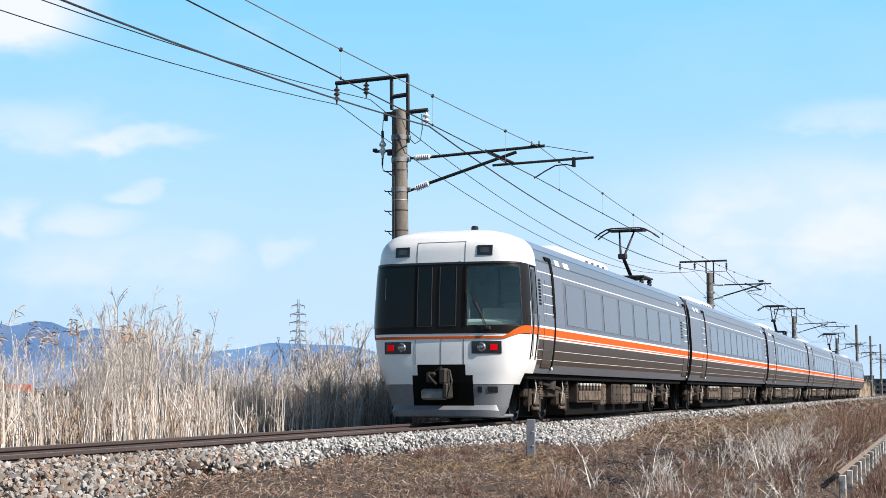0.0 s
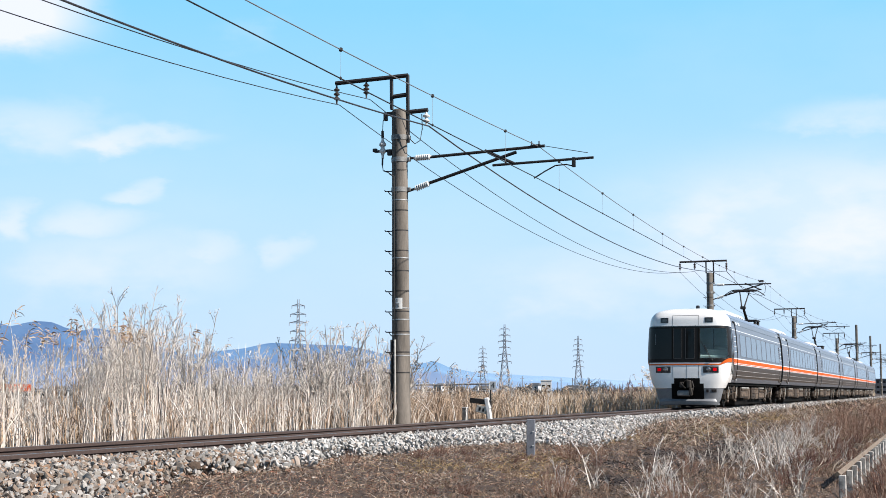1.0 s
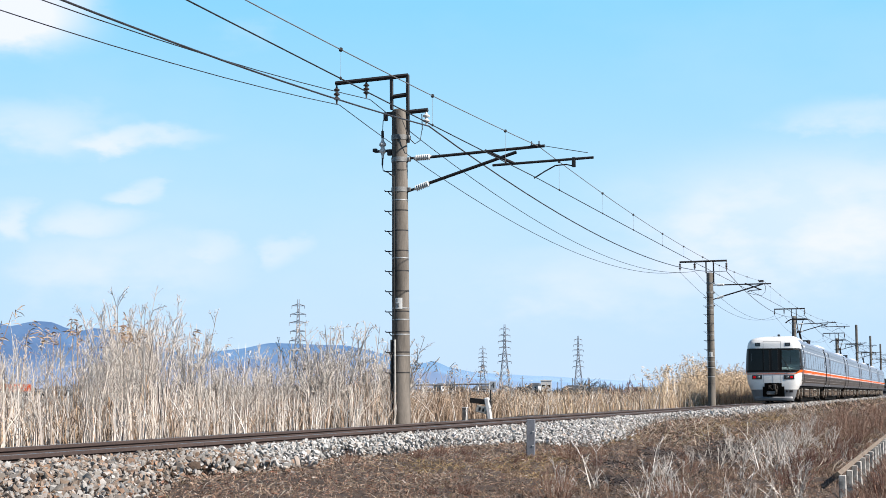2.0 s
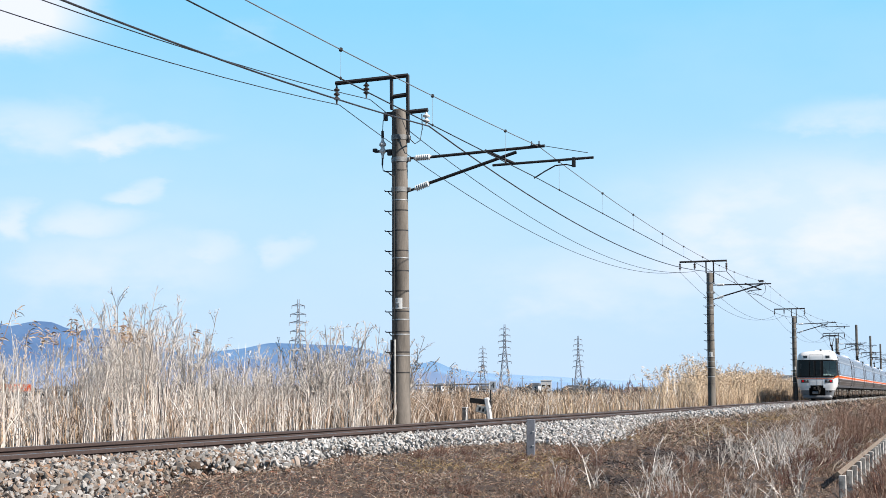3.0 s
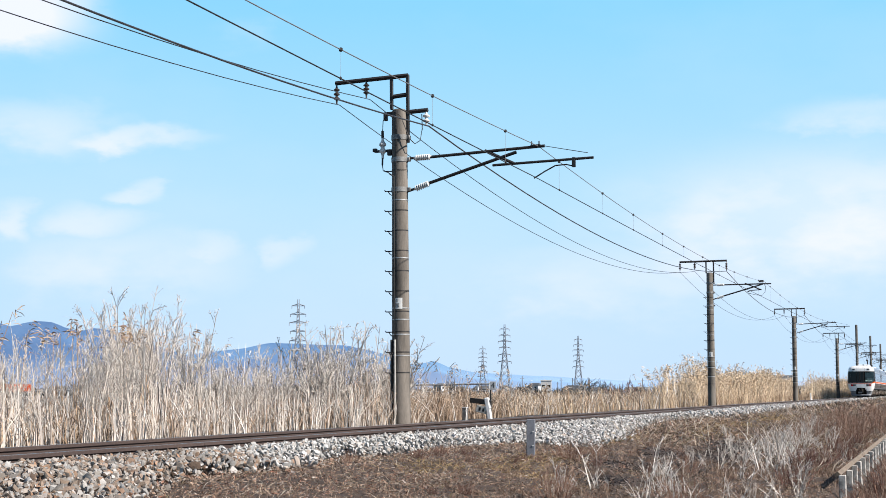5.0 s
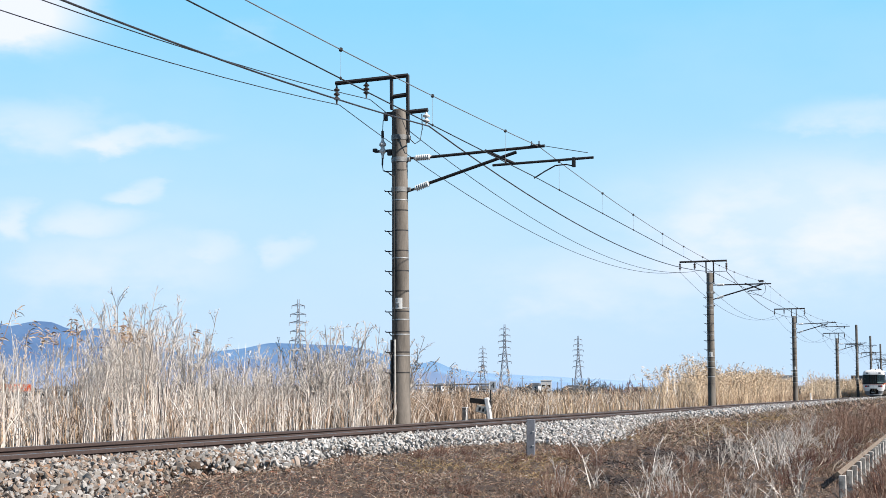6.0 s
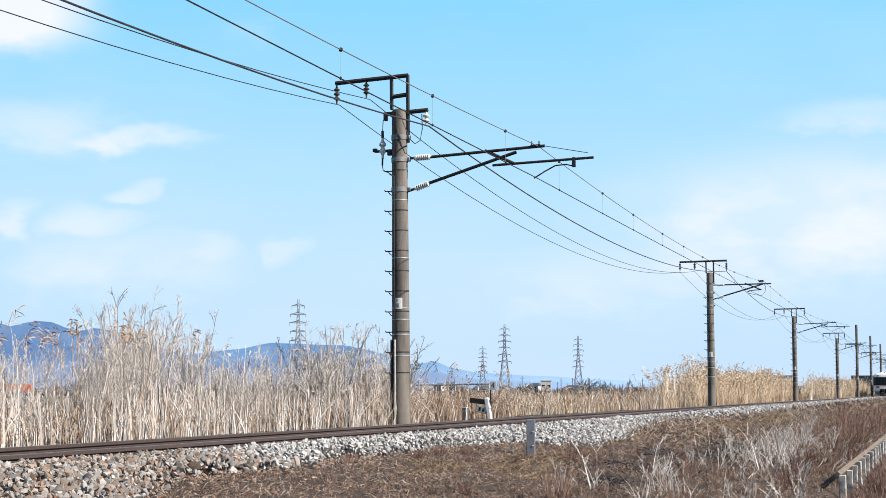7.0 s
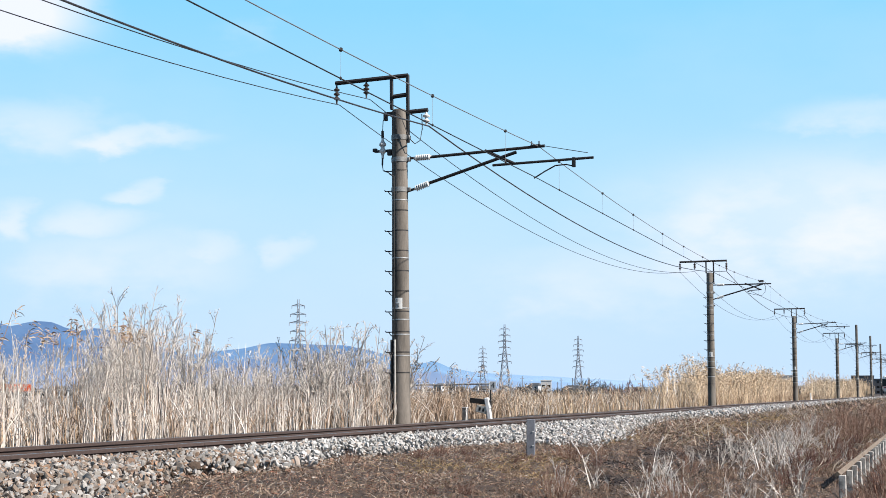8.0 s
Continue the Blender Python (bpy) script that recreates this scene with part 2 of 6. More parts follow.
def lerp_table(v, table):
    if v <= table[0][0]:
        return table[0][1]
    for (a, fa), (b, fb) in zip(table, table[1:]):
        if v <= b:
            return fa + (fb - fa) * (v - a) / (b - a)
    return table[-1][1]


SECTION = [(-4000, -0.9), (-60, -0.7), (-12, -0.5), (-5.5, -0.33), (-3.6, -0.2), (-1.9, -0.24), (-1.6, -0.26), (1.6, -0.26), (2.0, -0.25), (3.0, -0.42),
           (4.2, -0.64), (6.0, -0.92), (6.8, -1.0), (7.02, -1.22), (7.5, -1.25), (8.0, -1.22), (12, -1.1), (60, -1.2), (4000, -1.5)]


def ground_z(x, y):
    z = lerp_table(x, SECTION)
    if abs(x) > 2.2:
        k = min(1.0, (abs(x) - 2.2) / 1.5)
        z += k * (0.09 * noise.noise((x * 0.55, y * 0.4, 0)) + 0.05 * noise.noise((x * 1.9, y * 1.7, 3)))
        if 2.2 < x < 6.7 and 5 < y < 60:
            z += k * (0.075 * noise.noise((x * 3.1, y * 1.5, 9)) + 0.05 * noise.noise((x * 6.0, y * 3.4, 5)))
    return z


def make_ground():
    xs = [-4500, -2500, -1200, -600, -300, -150, -90, -60, -40, -28, -20, -15, -12, -10] + [-9 + 0.5 * i for i in range(14)] + \
         [-1.9, -1.6, 0, 1.6, 1.9] + [2.1 + 0.2 * i for i in range(23)] + [6.6, 6.74, 6.8, 6.95, 7.05, 7.3, 7.7, 8.2, 9, 10, 12, 15, 20, 30, 60, 150, 400, 1000, 2500, 4500]
    ys = [-4500, -1500, -400, -120, -50, -25, -12, -5, 0, 3, 5] + [6.5 + 0.3 * i for i in range(120)] + [43 + i for i in range(60)] + \
         [104 + 4 * i for i in range(30)] + [226, 240, 260, 300, 360, 450, 600, 900, 1400, 2200, 3200, 4500]
    xs = sorted(set(xs))
    verts = [(x, y, ground_z(x, y)) for y in ys for x in xs]
    n = len(xs)
    faces = [(j * n + i, j * n + i + 1, (j + 1) * n + i + 1, (j + 1) * n + i) for j in range(len(ys) - 1) for i in range(n - 1)]
    m = surface("dry_soil", (0.026, 0.015, 0.011), (0.085, 0.054, 0.038), 0.95, grain=16, stain=0.9, dark=0.55, bump=0.8)
    joined("ground", verts, faces, m, "brown winter soil with matted dead grass", "ground", "structure", smooth=True)


make_ground()


def rail_bar(bm, x, y0, y1):
    prof = [(-0.0635, -0.153), (0.0635, -0.153), (0.0635, -0.142), (0.012, -0.122), (0.009, -0.05), (0.0325, -0.036), (0.0325, -0.006), (0.024, 0.0),
            (-0.024, 0.0), (-0.0325, -0.006), (-0.0325, -0.036), (-0.009, -0.05), (-0.012, -0.122), (-0.0635, -0.142)]
    a = [bm.verts.new((x + px, y0, pz)) for px, pz in prof]
    b = [bm.verts.new((x + px, y1, pz)) for px, pz in prof]
    n = len(prof)
    for k in range(n):
        f = bm.faces.new((a[k], a[(k + 1) % n], b[(k + 1) % n], b[k]))
        f.material_index = 1 if k in (7,) else 0
    bm.faces.new(a[::-1])
    bm.faces.new(b)


def make_track():
    track = thing("railway_track", "single railway track with two rusty brown rails", "railway track", kind="structure")
    for x in (-0.5335 - 0.03, 0.5335 + 0.03):
        bm = bmesh.new()
        y = -60.0
        while y < TRACK_END:
            step = 25.0 if y < 300 else 100.0
            rail_bar(bm, x, y, min(y + step - 0.006, TRACK_END))
            y += step
        part("rail", bm, [RUST, STEEL], track, "rust-brown steel rail with a worn head")
    bm = bmesh.new()
    box(bm, -1.0, 1.0, -0.1, 0.1, -0.30, -0.165, 0.012)
    for x in (-0.5635, 0.5635):
        for s in (-1, 1):
            box(bm, x + s * 0.07 - 0.03, x + s * 0.07 + 0.03, -0.05, 0.05, -0.165, -0.13)
    first = part("sleeper", bm, SLEEPER, track)
    for i in range(1, 290):
        o = new("sleeper", first.data)
        o.parent = track
        o.location = (0, i * 0.61, 0)
    first.location = (0, 0, 0)


make_track()

# ---------------------------------------------------------------- catenary poles and wires
POLE_Y, SPAN, POLE_X = 31.80, 48.33, -3.21
POLE_YS = [-16.53, 31.80, 80.13, 128.5, 183.4, 228.2, 274.3, 320.5] + [369.0 + 48.33 * i for i in range(6)]


def insulator(bm, top, length, sheds, r, rod=0.014, mat_rod=0, mat=1):
    x, y, z = top
    rows = [(0, rod), (length * 0.12, rod)]
    for i in range(sheds):
        c = length * (0.2 + 0.62 * (i + 0.5) / sheds)
        w = length * 0.62 / sheds
        rows += [(c - w * 0.40, rod * 1.6), (c - w * 0.1, r), (c + w * 0.18, r * 0.9), (c + w * 0.30, rod * 1.6)]
    rows += [(length * 0.88, rod), (length, rod)]
    lathe(bm, rows, top, (0, 0, -1), 10, mat)


def cantilever(pole, short=False, dz=0.0):
    """Bracket over the track, in the space of the pole (origin at its foot line, z from the rail)."""
    p0 = 0.19
    bm = bmesh.new()
    top_end = Vector((3.25 if short else 3.46, 0, (5.94 if short else 6.02) + dz))
    tube(bm, [(p0 + 0.55, 0, 5.93 + dz), top_end], 0.035, 8)
    tube(bm, [(p0 + 0.5, 0, 5.32 + dz), (2.80, 0, 5.92 + dz)], 0.038, 8)
    tube(bm, [(p0 - 0.02, 0, 5.93 + dz), (p0 + 0.2, 0, 5.93 + dz)], 0.03, 8)
    tube(bm, [(p0 - 0.02, 0, 5.16 + dz), (p0 + 0.2, 0, 5.22 + dz)], 0.03, 8)
    if short:
        tube(bm, [(1.86, 0, 5.99 + dz), (2.72, 0, 5.62 + dz)], 0.032, 8)
        tube(bm, [(1.98, 0, 5.52 + dz), (2.2, 0, 5.60 + dz), (2.74, 0, 5.63 + dz)], 0.024, 8)
        tube(bm, [(2.80, 0, 6.0 + dz), (2.96, 0, 5.8 + dz), (2.92, 0, 5.5 + dz), (2.76, 0, 5.32 + dz), (2.4, 0, 5.36 + dz), (2.04, 0, 5.46 + dz)], 0.014, 6)
        box(bm, 2.60, 2.86, -0.05, 0.05, 6.02 + dz, 6.14 + dz, 0.01)
    else:
        tube(bm, [(2.24, 0, 5.65 + dz), (4.57, 0, 5.69 + dz)], 0.03, 8)
        tube(bm, [(2.06, 0, 6.0 + dz), (2.75, 0, 5.66 + dz)], 0.034, 8)
        box(bm, 4.08, 4.16, -0.03, 0.03, 5.50 + dz, 5.72 + dz, 0.006)
        tube(bm, [(4.12, 0, 5.52 + dz), (3.95, 0, 5.57 + dz), (3.7, 0, 5.56 + dz), (3.45, 0, 5.44 + dz), (3.2, 0, 5.30 + dz)], 0.016, 6)
        tube(bm, [(3.4, 0, 6.03 + dz), (4.45, 0, 5.80 + dz)], 0.008, 5)
        box(bm, 3.14, 3.36, -0.04, 0.04, 6.03 + dz, 6.06 + dz)
        for x in (3.16, 3.33):
            tube(bm, [(x, 0, 6.05 + dz), (x, 0, 6.14 + dz)], 0.015, 6)
    part("bracket_tube", bm, DARKSTEEL, pole, "dark steel bracket tubes", 40)
    for (x0, z0), (x1, z1) in (((p0 + 0.16, 5.93), (p0 + 0.6, 5.935)), ((p0 + 0.16, 5.205), (p0 + 0.56, 5.335))):
        bm = bmesh.new()
        d = Vector((x1 - x0, 0, z1 - z0))
        rows = [(0, 0.03)]
        n = 7
        for i in range(n):
            c = d.length * (0.1 + 0.8 * (i + 0.5) / n)
            rows += [(c - 0.022, 0.04), (c - 0.006, 0.075), (c + 0.008, 0.072), (c + 0.02, 0.04)]
        rows.append((d.length, 0.03))
        lathe(bm, rows, (x0, 0, z0 + dz), d, 12)
        part("bracket_insulator", bm, PORCELAIN, pole, "ribbed white porcelain insulator", 50)


def catenary_pole(height, near, arm_dz=0.0, shaft=None, short=False):
    pole = thing("catenary_pole", "weathered concrete catenary pole with dark steel crossarm and bracket", "catenary pole", "catenary poles along the track")
    bm = bmesh.new()
    n = 24
    lathe(bm, [(0, 0.215), (height * 0.5, 0.195), (height - 0.09, 0.176), (height - 0.035, 0.165), (height - 0.01, 0.13), (height, 0.07)], (0, 0, -0.35), (0, 0, 1), n)
    part("shaft", bm, shaft or CONCRETE, pole, "round weathered concrete shaft", 40)
    z = 1.0
    while z < min(height, 7.2) - 1.3:
        bm = bmesh.new()
        a = radians(185)
        r = 0.19
        d = Vector((math.cos(a), math.sin(a), 0))
        up = Vector((0, 0, z))
        tube(bm, [d * (r - 0.02) + up, d * (r + 0.16) + up, d * (r + 0.175) + up + Vector((0, 0, 0.03))], 0.014, 6)
        tube(bm, [d * (r - 0.01) + up - Vector((0, 0, 0.10)), d * (r + 0.05) + up - Vector((0, 0, 0.07)), d * (r + 0.10) + up], 0.011, 5)
        part("step_bolt", bm, DARKSTEEL, pole)
        bm = bmesh.new()
        lathe(bm, [(0, 0.19), (0, 0.214 - 0.0055 * z), (0.03, 0.214 - 0.0055 * z), (0.03, 0.19)], (0, 0, z - 0.015), (0, 0, 1), n)
        part("step_band", bm, DARKSTEEL, pole, "", 40)
        z += 0.465
    for z in (5.20, 5.90, 6.42):
        if z < height - 0.4:
            bm = bmesh.new()
            rr = 0.215 - 0.04 * (z + 0.35) / height + 0.014
            lathe(bm, [(0, rr - 0.03), (0, rr), (0.11, rr), (0.11, rr - 0.03)], (0, 0, z - 0.05), (0, 0, 1), n)
            box(bm, rr - 0.02, rr + 0.07, -0.05, 0.05, z - 0.04, z + 0.05, 0.01)
            part("clamp_band", bm, GALV_D, pole, "grey steel clamp band", 40)
    for z in (1.38, 1.86, 2.20, 2.46, 3.61, 4.95):
        if z < height - 0.4:
            bm = bmesh.new()
            rr = 0.215 - 0.04 * (z + 0.35) / height + 0.006
            lathe(bm, [(0, rr - 0.01), (0, rr), (0.022, rr), (0.022, rr - 0.01)], (0, 0, z), (0, 0, 1), n)
            part("band", bm, GALV, pole, "thin galvanised steel band", 40)
    # number plate with plain bars
    bm = bmesh.new()
    rr = 0.206
    for k in range(6):
        a0, a1 = radians(-113 + k * 9), radians(-113 + (k + 1) * 9)
        c = [(rr * math.cos(a), rr * math.sin(a), z) for a, z in ((a0, 2.45), (a1, 2.45), (a1, 2.70), (a0, 2.70))]
        c2 = [(x * 1.012, y * 1.012, z) for x, y, z in c]
        v = [bm.verts.new(p) for p in c + c2]
        for f in ((4, 5, 6, 7), (0, 1, 5, 4), (2, 3, 7, 6), (1, 2, 6, 5), (3, 0, 4, 7)):
            bm.faces.new([v[q] for q in f])
    bmesh.ops.remove_doubles(bm, verts=bm.verts, dist=0.0005)
    plate = part("number_plate", bm, PORCELAIN, pole, "white number plate with dark marks")
    for a0, z0, z1 in ((-100, 2.48, 2.58), (-86, 2.48, 2.58), (-93, 2.61, 2.67)):
        bm = bmesh.new()
        a = radians(a0)
        c = Vector((math.cos(a), math.sin(a), 0)) * (rr * 1.012 + 0.002)
        t = Vector((-math.sin(a), math.cos(a), 0)) * 0.012
        v = [bm.verts.new(p) for p in (c - t + Vector((0, 0, z0)), c + t + Vector((0, 0, z0)), c + t + Vector((0, 0, z1)), c - t + Vector((0, 0, z1)))]
        bm.faces.new(v)
        part("mark", bm, BLACK, plate)
    cantilever(pole, short, arm_dz)
    if near:
        bars = [((-1.60, 7.83), (0.22, 7.88))]
        posts = [(-0.19, 7.1, 7.86), (0.21, 6.30, 7.90)]
        cross = [((-0.19, 7.40), (0.21, 7.43))]
        hang = [(-1.57, 7.82, 0.50), (-0.82, 7.85, 0.42)]
    else:
        bars = [((-1.62, 7.60), (0.93, 7.62))]
        posts = [(-0.19, 6.95, 7.61), (0.21, 6.45, 7.61)]
        cross = []
        hang = [(-1.60, 7.60, 0.50), (-0.80, 7.60, 0.46), (0.90, 7.60, 0.55)]
    bm = bmesh.new()
    for (x0, z0), (x1, z1) in bars + cross:
        tube(bm, [(x0, 0, z0), (x1, 0, z1)], 0.052, 4)
    part("crossarm", bm, DARKSTEEL, pole, "dark steel angle crossarm")
    for x, z0, z1 in posts:
        bm = bmesh.new()
        box(bm, x - 0.035, x + 0.035, -0.035, 0.035, z0, z1, 0.006)
        part("post", bm, DARKSTEEL, pole)
    for x, z, ln in hang:
        bm = bmesh.new()
        insulator(bm, (x, 0, z), ln, 3, 0.075, 0.02)
        part("insulator", bm, PORCELAIN_D, pole, "dark brown porcelain insulator", 50)
    if near:
        bm = bmesh.new()
        tube(bm, [(-0.38, 0, 7.0), (0.70, 0, 7.03)], 0.052, 4)
        box(bm, -0.38, -0.30, -0.05, 0.05, 6.85, 7.0, 0.005)
        part("short_arm", bm, DARKSTEEL, pole)
        bm = bmesh.new()
        insulator(bm, (0.66, 0, 7.02), 0.36, 2, 0.085, 0.02)
        part("insulator", bm, PORCELAIN, pole, "white porcelain insulator", 50)
        bm = bmesh.new()
        insulator(bm, (-0.40, -0.05, 6.46), 0.50, 2, 0.085, 0.03)
        arrester = part("surge_arrester", bm, PORCELAIN, pole, "small white surge arrester", 50)
        bm = bmesh.new()
        tube(bm, [(-0.40, -0.05, 6.60), (-0.40, -0.05, 6.44)], 0.035, 8)
        part("cap", bm, DARKSTEEL, arrester)
        bm = bmesh.new()
        tube(bm, [(-0.40, -0.05, 6.12), (-0.41, -0.05, 5.80)], 0.022, 8)
        box(bm, -0.60, -0.16, -0.07, -0.03, 6.10, 6.16, 0.006)
        box(bm, -0.28, -0.17, -0.09, 0.02, 6.02, 6.16, 0.01)
        box(bm, -0.64, -0.54, -0.09, -0.01, 6.12, 6.20, 0.01)
        part("arrester_arm", bm, DARKSTEEL, pole, "dark steel arrester arm")
        for points in ([(-0.40, -0.05, 6.6), (-0.36, -0.12, 6.82), (-0.22, -0.2, 6.98), (-0.02, -0.24, 7.0), (0.12, -0.24, 6.88), (0.22, -0.22, 6.62), (0.30, -0.18, 6.36), (0.42, -0.12, 6.24), (0.53, -0.07, 6.32), (0.57, -0.03, 6.6), (0.55, 0.0, 6.95)],
                       [(-0.41, -0.05, 5.8), (-0.37, -0.1, 5.66), (-0.22, -0.16, 5.6), (-0.07, -0.205, 5.5), (-0.07, -0.205, 4.6), (-0.07, -0.215, 1.6)]):
            bm = bmesh.new()
            tube(bm, points, 0.011, 6)
            part("lead", bm, RUBBER, pole, "thin black cable loop", 60)
        bm = bmesh.new()
        tube(bm, [(-0.07, -0.225, -0.35), (-0.07, -0.215, 1.75)], 0.024, 8)
        part("cable_pipe", bm, CONCRETE_L, pole, "pale grey cable pipe")
        bm = bmesh.new()
        tube(bm, [(-0.17, -0.165, -0.35), (-0.165, -0.155, 1.75)], 0.035, 8)
        part("cable_guard", bm, RUBBER, pole, "black cable guard")
    return pole


def make_poles():
    """The line of poles; those further on are taller."""
    p = catenary_pole(7.45, True)
    p.matrix_basis = pose(POLE_X, POLE_Y, 0, 0, -0.55, 0)
    copy_thing(p, pose(POLE_X, POLE_YS[0], 0))
    second = catenary_pole(7.35, False, 0.38, CONCRETE_D, True)
    second.matrix_basis = pose(POLE_X, POLE_YS[2], 0)
    far = catenary_pole(7.35, False, 0.38, CONCRETE_D)
    far.matrix_basis = pose(POLE_X, POLE_YS[3], 0)
    copy_thing(far, pose(POLE_X, POLE_YS[4], 0))
    tall = catenary_pole(10.9, False, 0.38, CONCRETE_D)
    tagged(tall, "tall dark concrete catenary pole rising above its crossarm")
    tall.matrix_basis = pose(POLE_X, POLE_YS[5], 0)
    for i in range(5, 13):
        copy_thing(tall, pose(POLE_X, POLE_YS[i + 1], 0))


make_poles()


def wire(bm, p, q, sag, r, n=24, sides=5):
    p, q = Vector(p), Vector(q)
    tube(bm, [p.lerp(q, t) - Vector((0, 0, sag * 4 * t * (1 - t))) for t in (i / n for i in range(n + 1))], r, sides)


def make_wires():
    ys = POLE_YS[:13]
    contact = thing("contact_wire", "thin contact wire hung on droppers from a messenger wire", "wire")
    # at each pole: sideways place of both wires, height of the contact wire, height of the messenger
    at = [(0.0, 5.20, 6.03), (0.05, 5.31, 6.05), (-0.30, 5.55, 6.42)] + [((0.12, -0.12)[k % 2], 5.55, 6.42) for k in range(10)]
    droppers = [20.25, 24.49, 29.13, 33.75, 38.67, 43.02, 48.07, 52.52, 57.2, 62.0, 67.0, 72.0, 77.0] + [82.6 + 4.85 * k for k in range(40)]
    for i, (a, b) in enumerate(zip(ys, ys[1:])):
        (xa, za, ma), (xb, zb, mb) = at[i], at[i + 1]
        bm, messenger = bmesh.new(), bmesh.new()
        wire(bm, (xa, a, za), (xb, b, zb), 0.05, 0.011)
        wire(messenger, (xa, a, ma), (xb, b, mb), 0.49, 0.009)
        part("contact_line", bm, WIRE, contact)
        part("messenger_line", messenger, WIRE_L, contact)
        for y in droppers:
            if not a < y < b:
                continue
            t = (y - a) / (b - a)
            x = xa + (xb - xa) * t
            zm = ma + (mb - ma) * t - 0.49 * 4 * t * (1 - t)
            zz = za + (zb - za) * t - 0.05 * 4 * t * (1 - t)
            bm = bmesh.new()
            tube(bm, [(x, y, zm), (x, y, zz)], 0.0025, 4)
            d = part("dropper", bm, WIRE_L, contact)
            bm = bmesh.new()
            lathe(bm, [(0, 0.012), (0.015, 0.032), (0.05, 0.032), (0.065, 0.012)], (x, y, zm - 0.032), (0, 0, 1), 8)
            part("clamp", bm, DARKSTEEL, d)
            bm = bmesh.new()
            lathe(bm, [(0, 0.008), (0.012, 0.02), (0.035, 0.02), (0.05, 0.008)], (x, y, zz - 0.02), (0, 0, 1), 6)
            part("clamp", bm, DARKSTEEL, d)
    for name, label, (x1, z1), (x2, z2), sags, r, mat in (
            ("feeder_wire", "thick grey feeder cable slung between pole insulators", (POLE_X + 0.66, 6.655), (POLE_X + 0.90, 7.05), (1.02, 1.0), 0.018, CABLE),
            ("overhead_wire", "thin grey overhead wire slung between pole insulators", (POLE_X - 1.57, 7.29), (POLE_X - 1.60, 7.05), (1.28, 1.24), 0.010, WIRE),
            ("overhead_wire", "thin grey overhead wire slung between pole insulators", (POLE_X - 0.80, 7.373), (POLE_X - 0.80, 7.08), (1.29, 1.29), 0.010, WIRE)):
        w = thing(name, label, "wire", "overhead wires" if name == "overhead_wire" else "")
        for i, (a, b) in enumerate(zip(ys, ys[1:])):
            bm = bmesh.new()
            pa = (x1, z1) if i < 2 else (x2, z2)
            pb = (x1, z1) if i < 1 else (x2, z2)
            wire(bm, (pa[0], a, pa[1]), (pb[0], b, pb[1]), sags[min(i, 1)], r)
            part("span", bm, mat, w)


make_wires()

# ---------------------------------------------------------------- the train
HEAD_LEN, CAR_LEN = 18.95, 20.9
# half section of the body above the sill: height, half width
SIDE = [(0.91, 1.30), (1.07, 1.36), (1.16, 1.385), (1.169, 1.387), (1.34, 1.41), (1.349, 1.412), (1.54, 1.432), (1.568, 1.435), (1.592, 1.4363), (1.612, 1.4374), (1.75, 1.445), (1.79, 1.447),
        (1.90, 1.445), (2.63, 1.405), (2.795, 1.39), (2.816, 1.387), (3.0, 1.355), (3.03, 1.35), (3.22, 1.28), (3.24, 1.265), (3.40, 1.12), (3.49, 0.88), (3.545, 0.5), (3.565, 0.0)]
# paint of the strip above each height: 0 grey 1 sill 2 brown 3 white 4 orange 5 roof 6 black
STRIP = [1, 2, 3, 2, 3, 2, 3, 4, 3, 4, 3, 0, 0, 0, 3, 0, 6, 0, 6, 5, 5, 5, 5]
LIVERY = [GREY, SILL, BROWN, WHITE, ORANGE, ROOFGREY, BLACK]


def half_width(z):
    return lerp_table(z, [(0.12, 1.0), (0.3, 1.10), (0.55, 1.17), (0.72, 1.22), (0.9, 1.31), (1.07, 1.37)] + SIDE[2:-1] + [(3.565, 0.05)])


def nose_width(z):
    """Half width of the nose: boxier at the roof than the body behind it."""
    if z < 2.9:
        return half_width(z) + 0.03
    return lerp_table(z, [(2.9, half_width(2.9)), (3.10, 1.345), (3.20, 1.31), (3.29, 1.25), (3.37, 1.16), (3.44, 1.00), (3.49, 0.78), (3.53, 0.46), (3.555, 0.1)]) + 0.03


def set_back(z):
    """How far the nose lies behind its foremost line at a height."""
    return lerp_table(z, [(0.12, 0.16), (0.5, 0.08), (0.72, 0.04), (1.0, 0.01), (1.4, 0.0), (1.65, 0.01), (2.3, 0.05), (2.88, 0.10), (3.1, 0.12), (3.2, 0.14), (3.27, 0.18), (3.38, 0.26), (3.445, 0.36), (3.495, 0.52), (3.535, 0.8), (3.555, 1.25)])


def nose_at(u, z):
    """The nose's skin: u from -1 to 1 round the front, z the height."""
    w = nose_width(z)
    x = w * math.sin(u * math.pi / 2)
    k = min(abs(x) / w, 1.0)
    d = set_back(z)
    end = max(0.75, d)
    bow = 0.12 * k * k + 0.88 * (1 - max(0.0, 1 - k ** 8.0) ** 0.5)
    return Vector((x, d + (end - d) * bow, z))


def nose(x, z, out=0.0):
    """A point of the nose's skin, pushed out by so much."""
    u = math.asin(max(-1.0, min(1.0, x / nose_width(z)))) * 2 / math.pi
    p = nose_at(u, z)
    if not out:
        return p
    a, b = max(-1.0, u - 0.01), min(1.0, u + 0.01)
    across = nose_at(b, z) - nose_at(a, z)
    up = nose_at(u, z + 0.01) - nose_at(u, z - 0.01)
    return p + across.cross(up).normalized() * out


